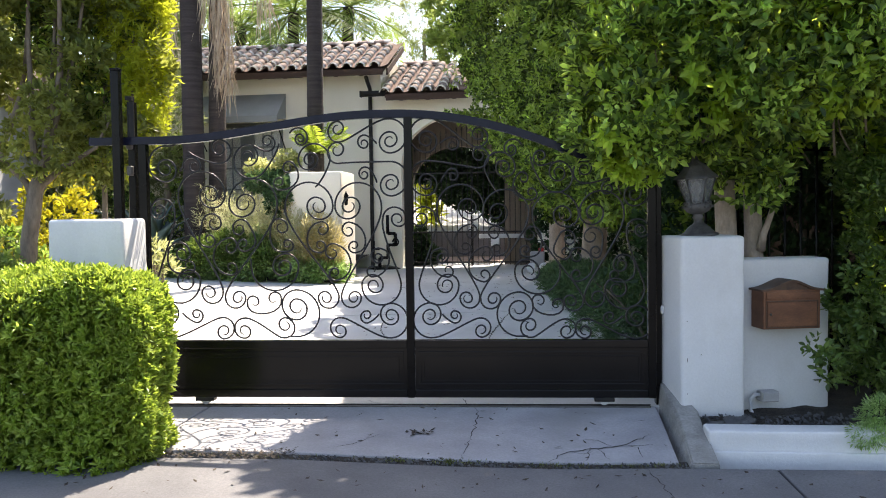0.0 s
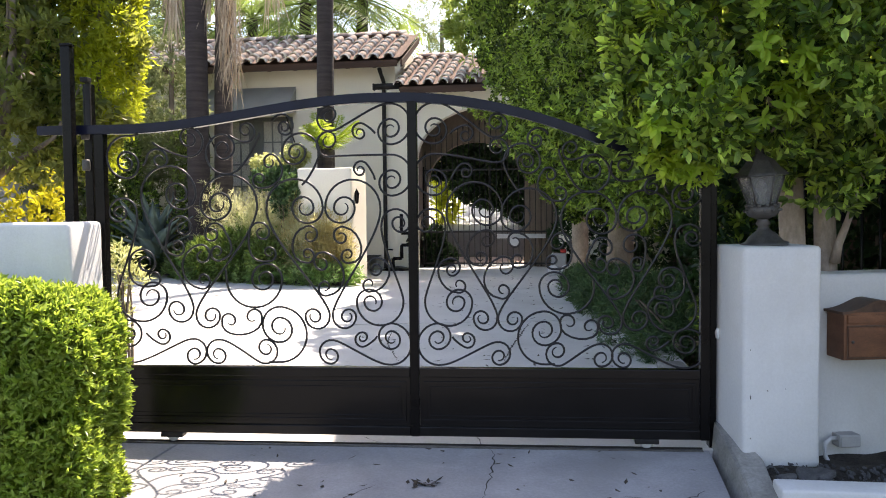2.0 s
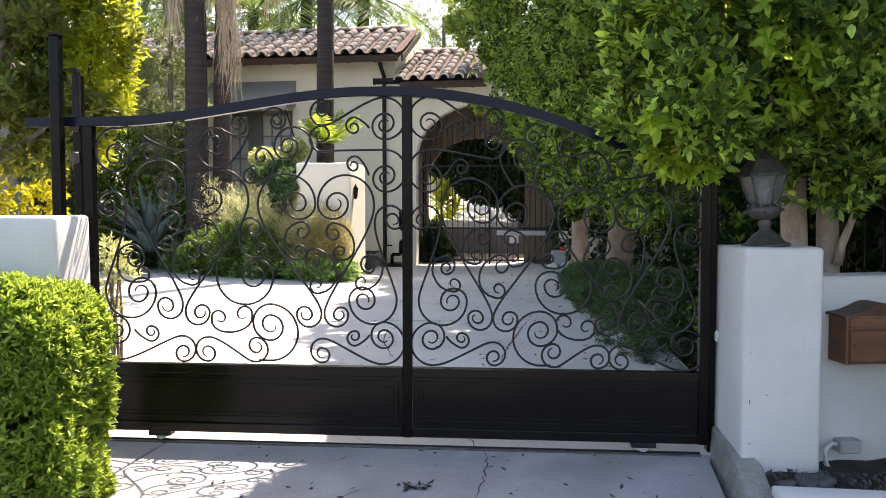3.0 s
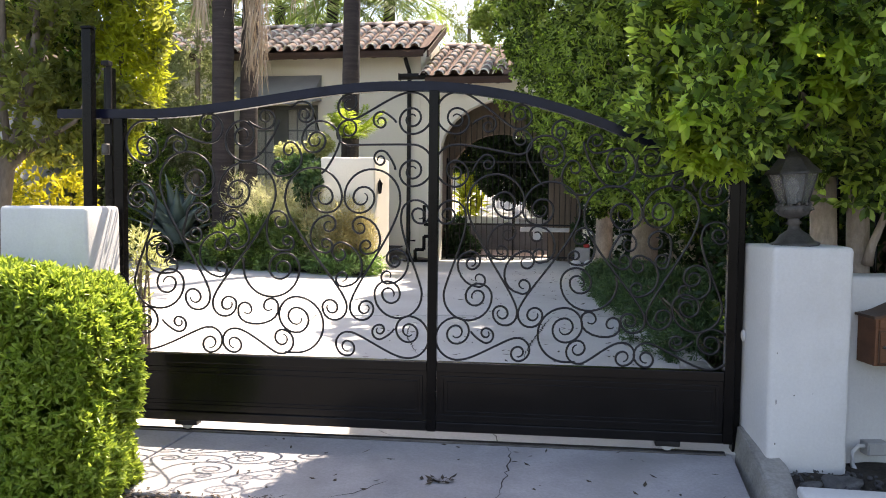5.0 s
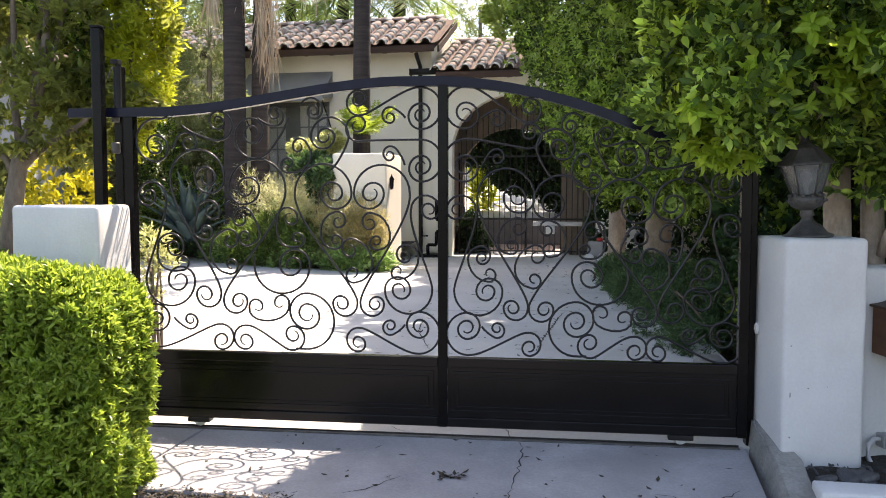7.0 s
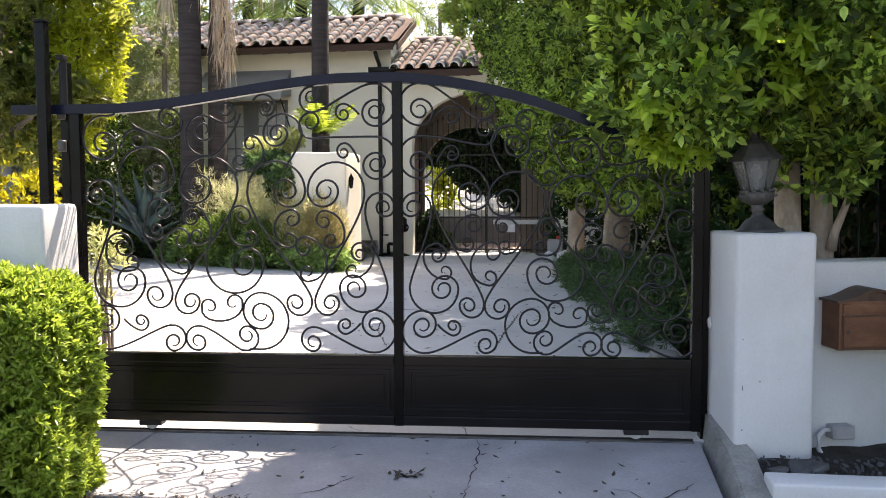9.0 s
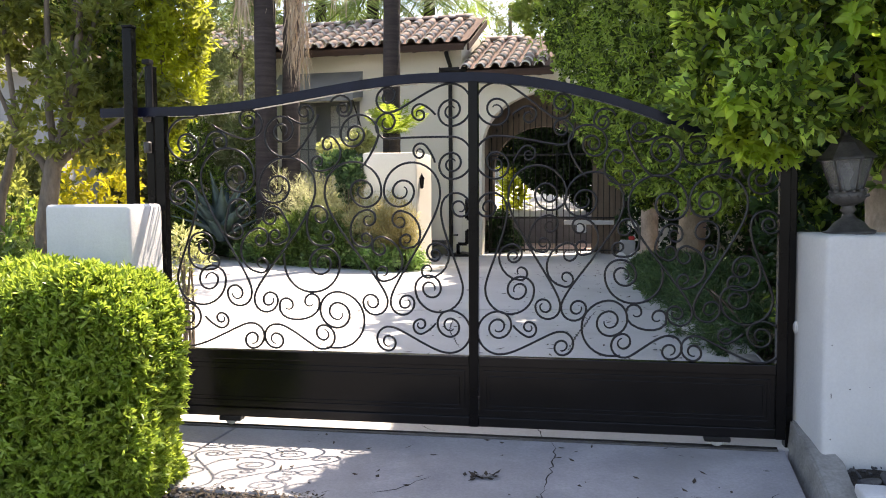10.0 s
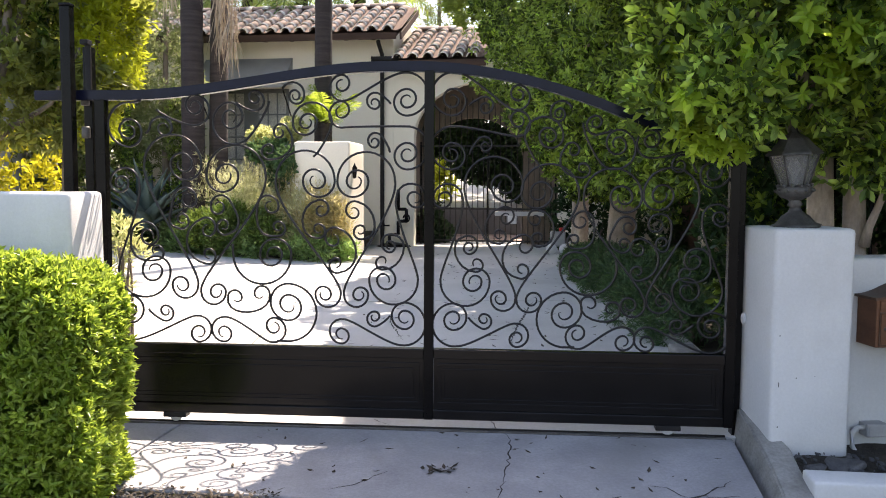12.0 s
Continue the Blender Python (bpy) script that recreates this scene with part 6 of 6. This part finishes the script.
def clipped_hedge(name, label, x0, x1, y0, y1, z0, z1, count, per, length, width, mat, tip_mat, seed, power=0.2):
    t = thing(name, label, "hedge", pose((x0 + x1) / 2, (y0 + y1) / 2, z0))
    rng = np.random.default_rng(seed)
    h = np.array([(x1 - x0) / 2, (y1 - y0) / 2, (z1 - z0) / 2])
    q = rng.uniform(-1, 1, (count, 3))
    ax = rng.choice(3, count, p=[0.18, 0.42, 0.40])
    sgn = np.where(rng.random(count) < 0.5, -1.0, 1.0)
    sgn = np.where(ax == 2, 1.0, sgn)
    sgn = np.where((ax == 1) & (rng.random(count) < 0.5), -1.0, sgn)
    sgn = np.where((ax == 0) & (rng.random(count) < 0.7), 1.0, sgn)
    q[np.arange(count), ax] = sgn
    q0 = q * h
    core = np.clip(q0, -(h - power), h - power)
    g = unit(q0 - core)
    q = (core + g * power) / h
    lump = 0.035 * np.sin(q[:, 0] * 9 * h[0] + 2 * q[:, 2]) * np.cos(q[:, 2] * 5 + q[:, 1] * 3) + rng.normal(0, 0.014, count)
    inner = rng.random(count) < 0.52
    lump[inner] -= rng.uniform(0.03, 0.24, inner.sum())
    p = q * h + g * lump[:, None] + np.array([0, 0, h[2]])
    tip_points = p.copy()
    core_n = count // 4
    p[:core_n] = rng.uniform(-0.86, 0.86, (core_n, 3)) * h + np.array([0, 0, h[2]])
    axis = unit(g * 0.8 + np.array([0, 0, 0.75]) + rng.normal(0, 0.35, (count, 3)))
    axis, p = np.repeat(axis, per, 0), np.repeat(p, per, 0)
    r = rng.normal(size=axis.shape)
    out = unit(r - axis * (r * axis).sum(1, keepdims=True))
    k = rng.uniform(0.15, 1.0, (len(p), 1))
    way = unit(axis * (1.2 - 0.7 * k) + out * k * 0.85)
    side = unit(np.cross(way, axis + rng.normal(0, 0.3, axis.shape)))
    size = rng.uniform(0.65, 1.15, len(p))
    me = leaves_mesh("leaves", p + axis * rng.uniform(-0.6, 0.4, (len(p), 1)) * length, way, side, length * size, width * size)
    me.materials.append(mat)
    ob = new("leaves", me)
    ob.parent = t
    tagged(ob, kind="stuff")
    tips = np.flatnonzero(~inner)[core_n // 2:]
    tips = tips[g[tips, 2] > -0.2][:2600]
    whorls("young_leaves", tip_points[tips], g[tips], 8, length * 1.15, width * 1.05, tip_mat, t, rng, 0.55, "young leaves in whorls, coloured bright as lit tips")
    b = bmesh.new()
    rr = random.Random(seed)
    for i in range(18):
        x = -h[0] * 0.85 + 1.7 * h[0] * i / 17
        limb(b, (x, rr.uniform(-0.1, 0.1), 0), (x + rr.uniform(-0.12, 0.12), rr.uniform(-0.7, 0.7) * h[1], 2 * h[2] * 0.75), 0.012, 0.004, 0.05, i, 5, 5)
    tagged(part("branch_mass", b, M_BARK_GREY, t), kind="stuff")
    return t


clipped_hedge("clipped_hedge", "bright green clipped box hedge beside the apron", -3.9, -1.312, -1.14, -0.48, -0.25, 0.90, 27000, 9, 0.043, 0.0138, L_BOX, L_BOX_TIP, 201, 0.22)
shrub("back_shrub", "dark green shrub behind the clipped hedge", -3.3, 0.35, 0, [(0, 0, 0.55, 0.75, 0.5, 0.55), (-1.2, 0.2, 0.6, 0.8, 0.6, 0.6)], 1000, 9, 0.06, 0.028, L_SIDE, 82)
shrub("back_shrub", "green shrub behind the clipped hedge", -2.85, -0.1, 0, [(0, 0, 0.6, 0.5, 0.3, 0.4)], 500, 9, 0.05, 0.02, L_SIDE, 86)
shrub("gate_side_shrub", "pale narrow-leaved shrub behind the gate's end post", -1.83, 0.50, 0, [(-0.01, 0, 0.99, 0.085, 0.10, 0.075), (0.07, 0, 0.87, 0.06, 0.08, 0.05), (-0.05, 0, 0.85, 0.07, 0.08, 0.10), (-0.03, 0, 0.62, 0.05, 0.07, 0.18)], 80, 7, 0.055, 0.012, L_BLOOM, 83, up=0.7, uneven=0.4)

tl = thing("multi_stem_tree", "grey multi-stemmed tree with yellow-green leaves", "tree", pose(-2.70, 0.50, 0))
b = bmesh.new()
tube(b, [(-0.10, 0, 0), (-0.09, 0, 0.6), (-0.07, 0, 1.06), (-0.03, 0, 1.28), (0.0, 0, 1.45), (0.06, 0.02, 1.64), (0.09, 0.03, 1.84), (0.17, 0.06, 2.25), (0.16, 0.1, 2.8), (0.22, 0.2, 3.5)], [0.064, 0.060, 0.057, 0.055, 0.050, 0.032, 0.028, 0.022, 0.014, 0.006], 12)
tube(b, [(-0.02, 0.0, 1.36), (-0.08, 0.0, 1.48), (-0.15, 0.0, 1.54), (-0.22, -0.02, 1.63), (-0.36, -0.02, 1.95), (-0.40, 0.05, 2.6)], [0.030, 0.022, 0.018, 0.016, 0.012, 0.006], 8)
tube(b, [(0.0, 0.0, 1.42), (0.10, 0.0, 1.50), (0.21, 0.0, 1.59), (0.29, 0.02, 1.63), (0.42, 0.05, 1.72), (0.58, 0.10, 2.05)], [0.034, 0.024, 0.020, 0.017, 0.013, 0.006], 8)
limb(b, (0.02, 0.0, 1.46), (-0.12, 0.25, 3.5), 0.026, 0.007, 0.10, 3)
limb(b, (0.05, 0.0, 1.60), (0.40, 0.2, 3.3), 0.022, 0.007, 0.09, 5)
limb(b, (0.03, 0.0, 1.5), (0.02, 0.3, 3.5), 0.018, 0.006, 0.06, 6)
part("trunk", b, M_BARK_GREY, tl)
crown("crown", [(-0.1, 0.50, 2.55, 0.52, 0.40, 0.50), (0.38, 0.35, 2.25, 0.36, 0.4, 0.60), (-0.7, 0.4, 2.65, 0.6, 0.5, 0.45), (0.1, 0.2, 3.6, 1.0, 0.8, 0.8), (0.1, 0.05, 1.85, 0.38, 0.16, 0.22), (0.42, 0.1, 1.70, 0.22, 0.2, 0.25)],
      3000, 8, 0.060, 0.027, L_SUNNY, tl, 202, up=0.1, fill=0.4, clumps=190, reach=0.15, gap=0.05)
t2 = thing("multi_stem_tree", "slender grey leaning tree with sparse leaves", "tree", pose(-3.27, 0.72, 0))
b = bmesh.new()
tube(b, [(-0.02, 0, 0), (-0.01, 0, 0.5), (0.0, 0, 0.94), (0.03, 0, 1.24), (0.11, 0, 1.50), (0.18, 0, 1.73), (0.25, 0.02, 1.91), (0.32, 0.04, 2.13), (0.35, 0.06, 2.31), (0.42, 0.1, 3.3)], [0.036, 0.034, 0.032, 0.030, 0.027, 0.024, 0.020, 0.017, 0.015, 0.006], 10)
tube(b, [(0.16, 0, 1.66), (0.15, 0, 1.85), (0.11, 0.02, 2.06), (0.06, 0.05, 2.32), (0.0, 0.1, 3.2)], [0.020, 0.018, 0.016, 0.014, 0.006], 8)
part("trunk", b, M_BARK_GREY, t2)
crown("crown", [(0.0, 0.4, 2.75, 0.6, 0.35, 0.5), (-0.7, 0.3, 2.5, 0.5, 0.45, 0.5)], 1000, 8, 0.060, 0.026, L_SUNNY, t2, 203, up=0.1, fill=0.4, clumps=90, reach=0.15, gap=0.05)
t3 = thing("multi_stem_tree", "grey upright stem with a sparse leafy crown", "tree", pose(-4.0, 1.2, 0))
part("trunk", limb(bmesh.new(), (0, 0, 0), (0.10, 0.0, 3.0), 0.045, 0.030, 0.04, 9, 10), M_BARK_GREY, t3)
crown("crown", [(0.1, 0.2, 3.1, 0.5, 0.4, 0.4), (-0.4, 0.2, 2.7, 0.5, 0.4, 0.5)], 500, 8, 0.060, 0.026, L_SUNNY, t3, 205, up=0.1, fill=0.4, clumps=50, reach=0.15, gap=0.05)
tc = thing("column_shrub", "tall narrow sunlit yellow-green shrub behind the guide posts", "shrub", pose(-2.17, 0.95, 0))
part("trunk", limb(bmesh.new(), (-0.10, 0.1, 0), (0.0, 0, 2.6), 0.03, 0.012, 0.03, 1), M_BARK_GREY, tc)
COLUMN = [(0.06, 0.0, 2.10, 0.16, 0.22, 0.34), (0.06, 0.0, 2.55, 0.19, 0.25, 0.42), (0.02, 0.0, 3.05, 0.24, 0.28, 0.45), (-0.02, 0.0, 1.74, 0.09, 0.12, 0.20)]
crown("leaves", COLUMN, 900, 8, 0.062, 0.016, L_COLUMN, tc, 204, up=0.1, clumps=110, reach=0.09, fill=0.35)
rosettes("young_leaves", COLUMN, 420, 9, 0.075, 0.017, L_COLUMN, tc, 214, up=0.1)
ds = thing("dark_shrub", "dark shaded shrub behind the guide posts", "shrub", pose(-2.42, 0.95, 0))
part("trunk", limb(bmesh.new(), (0, 0, 0), (0.05, 0, 2.6), 0.03, 0.012, 0.03, 4), M_BARK_GREY, ds)
crown("leaves", [(0.02, -0.05, 2.05, 0.16, 0.2, 0.42), (-0.25, 0.0, 2.75, 0.34, 0.25, 0.45), (0.10, 0.1, 2.95, 0.30, 0.25, 0.40)], 950, 8, 0.062, 0.022, L_FICUS_FAR, ds, 215, up=0.1, fill=0.4)
for i, (x, y) in enumerate(((-5.9, 11.5), (-7.1, 11.3), (-7.9, 11.4))):
    shrub("bed_end_shrub", "dark green shrub at the bed's shaded end", x, y, 0.2, [(0, 0, 0.55, 0.5, 0.3, 0.55), (0.2, 0.05, 1.2, 0.4, 0.25, 0.5), (-0.1, 0.1, 2.1, 0.36, 0.25, 0.6)], 680, 8, 0.11, 0.035, L_FICUS_FAR, 90 + i, ovate=False)
for i in range(5):
    x, y = bed_edge(0.57 + i * 0.08)
    shrub("low_dark_shrub", "dark low plants at the bed edge", x, y + 0.3, 0.05, [(0, 0, 0.16, 0.36, 0.28, 0.18)], 170, 8, 0.09, 0.03, L_JUNIPER, 95 + i, ovate=False)
shrub("sunlit_shrub", "mid-green shrub under the grey trees", -5.0, 3.2, 0, [(-0.62, 0, 1.35, 0.5, 0.4, 0.55), (-1.3, 0.2, 1.4, 0.6, 0.5, 0.6), (0.22, -0.1, 0.95, 0.30, 0.3, 0.32)], 800, 8, 0.075, 0.032, L_SUNNY, 88, clumps=80, reach=0.14)
shrub("low_dark_shrub", "dark green shrub under the grey trees", -4.2, 2.0, 0, [(0, 0, 0.62, 0.7, 0.4, 0.55), (-1.0, 0.0, 0.62, 0.7, 0.4, 0.55)], 800, 8, 0.075, 0.034, L_FICUS_FAR, 89)
shrub("yellow_shrub", "yellow-leaved shrub glowing in sunlight", -3.85, 2.85, 0, [(0, 0, 1.35, 0.40, 0.3, 0.36), (-0.3, 0.1, 0.9, 0.35, 0.3, 0.4)], 300, 8, 0.07, 0.032, L_YELLOW, 84, uneven=0.4)

ht = thing("haze_tree", "tall narrow grey-green tree beside the house end", "tree", pose(-6.35, 11.75, 0))
part("trunk", limb(bmesh.new(), (0, 0, 0), (0.05, 0.05, 4.6), 0.09, 0.04, 0.06, 3, 8), M_BARK_GREY, ht)
crown("crown", [(0, 0, 2.1, 0.55, 0.45, 0.8), (0.05, 0, 3.3, 0.60, 0.45, 1.0), (-0.1, 0.1, 4.7, 0.65, 0.5, 1.0), (0.2, 0, 5.9, 0.6, 0.5, 0.8), (-0.7, 0.1, 3.0, 0.5, 0.4, 1.3), (-1.3, 0.2, 2.6, 0.5, 0.4, 1.3)], 2900, 8, 0.13, 0.028, L_HAZE, ht, 330, ovate=False, fill=0.35, clumps=260, reach=0.2)
for i, (x, y, h, r, m) in enumerate(((-8.5, 11.6, 3.0, 1.1, L_HAZE), (-9.3, 11.6, 3.0, 1.4, L_OLIVE), (-11.5, 15.0, 3.4, 1.7, L_OLIVE), (-7.6, 6.5, 0.9, 0.9, L_OLIVE), (-6.2, 3.8, 0.7, 0.7, L_OLIVE), (-11.5, 12, 4.0, 2.2, L_HAZE), (-8.8, 3.0, 3.0, 1.6, L_OLIVE))):
    t = thing("background_tree", "hazy green tree beyond the garden", "tree", pose(x, y, 0))
    part("trunk", limb(bmesh.new(), (0, 0, 0), (0.1, 0, h), 0.14, 0.07, 0.08, i, 8), M_BARK_GREY, t)
    crown("crown", [(0, 0, h, r, r, r * 1.1), (0.2, 0.1, h * 0.5, r * 0.8, r * 0.8, h * 0.5), (-0.3, 0, h + r * 0.8, r * 0.8, r * 0.8, r * 0.8)], 1500, 8, 0.15, 0.05, m, t, 300 + i, ovate=False, fill=0.25)
for i, (x, y, h, r) in enumerate(((2.5, 24, 5.0, 2.6), (-9.5, 24, 5.0, 3.0), (6, 20, 5.0, 2.6), (-15, 18, 5, 3.0))):
    t = thing("background_tree", "large green tree behind the house", "tree", pose(x, y, 0))
    part("trunk", limb(bmesh.new(), (0, 0, 0), (0.1, 0, h), 0.25, 0.12, 0.1, i, 8), M_BARK_GREY, t)
    crown("crown", [(0, 0, h, r, r, r), (1.2, 0.1, h * 0.8, r * 0.7, r * 0.7, r * 0.7), (-1.3, 0, h + 0.6, r * 0.7, r * 0.8, r * 0.7)], 1700, 8, 0.24, 0.09, L_OLIVE, t, 320 + i, ovate=False)
t = thing("background_tree", "sunlit fine-leaved green tree beyond the roof", "tree", pose(-0.25, 18.2, 0))
part("trunk", limb(bmesh.new(), (2.1, 0, 0), (0.4, 0, 5.4), 0.16, 0.08, 0.1, 3, 8), M_BARK_GREY, t)
crown("crown", [(0, 0, 5.6, 0.95, 0.9, 1.0), (-0.35, 0.1, 6.8, 0.75, 0.7, 0.9), (0.8, 0, 6.6, 1.1, 0.9, 1.1), (0.5, 0, 4.6, 1.0, 0.8, 0.9)], 2600, 8, 0.17, 0.06, L_HAZE_SUN, t, 341, ovate=False, fill=0.3, clumps=240, reach=0.25)
t = thing("background_tree", "distant sparse grey-green tree against the sky", "tree", pose(-2.3, 26.0, 0))
part("trunk", limb(bmesh.new(), (0, 0, 0), (0.1, 0, 8.0), 0.2, 0.06, 0.2, 5, 8), M_BARK_GREY, t)
crown("crown", [(-0.2, 0, 8.2, 0.9, 0.8, 1.0), (0.5, 0, 7.2, 0.6, 0.6, 0.8), (-0.9, 0, 7.4, 0.8, 0.7, 0.9), (0.1, 0, 9.6, 1.4, 0.9, 0.9)], 900, 7, 0.20, 0.03, L_HAZE, t, 343, ovate=False, fill=0.3, clumps=160, reach=0.25)
nb = thing("neighbour_house", "pale grey neighbouring house behind the trees", "house", pose(-12.5, 8.5, 0, 0, 0, 10))
part("wall", boxed(0, 4.0, 0, 5, 0, 3.6), M_NEIGHBOUR, nb)
part("roof", prism(bmesh.new(), [(-0.4, 3.55), (2.5, 4.6), (5.4, 3.55), (5.4, 3.45), (-0.4, 3.45)], -0.4, 4.4, "x"), M_TILE, nb)
nw = part("window", boxed(1.2, 2.2, -0.03, 0.0, 1.0, 2.2), M_FRAME, nb)
part("pane", boxed(1.28, 2.12, -0.045, -0.031, 1.08, 2.12), M_PANE, nw)
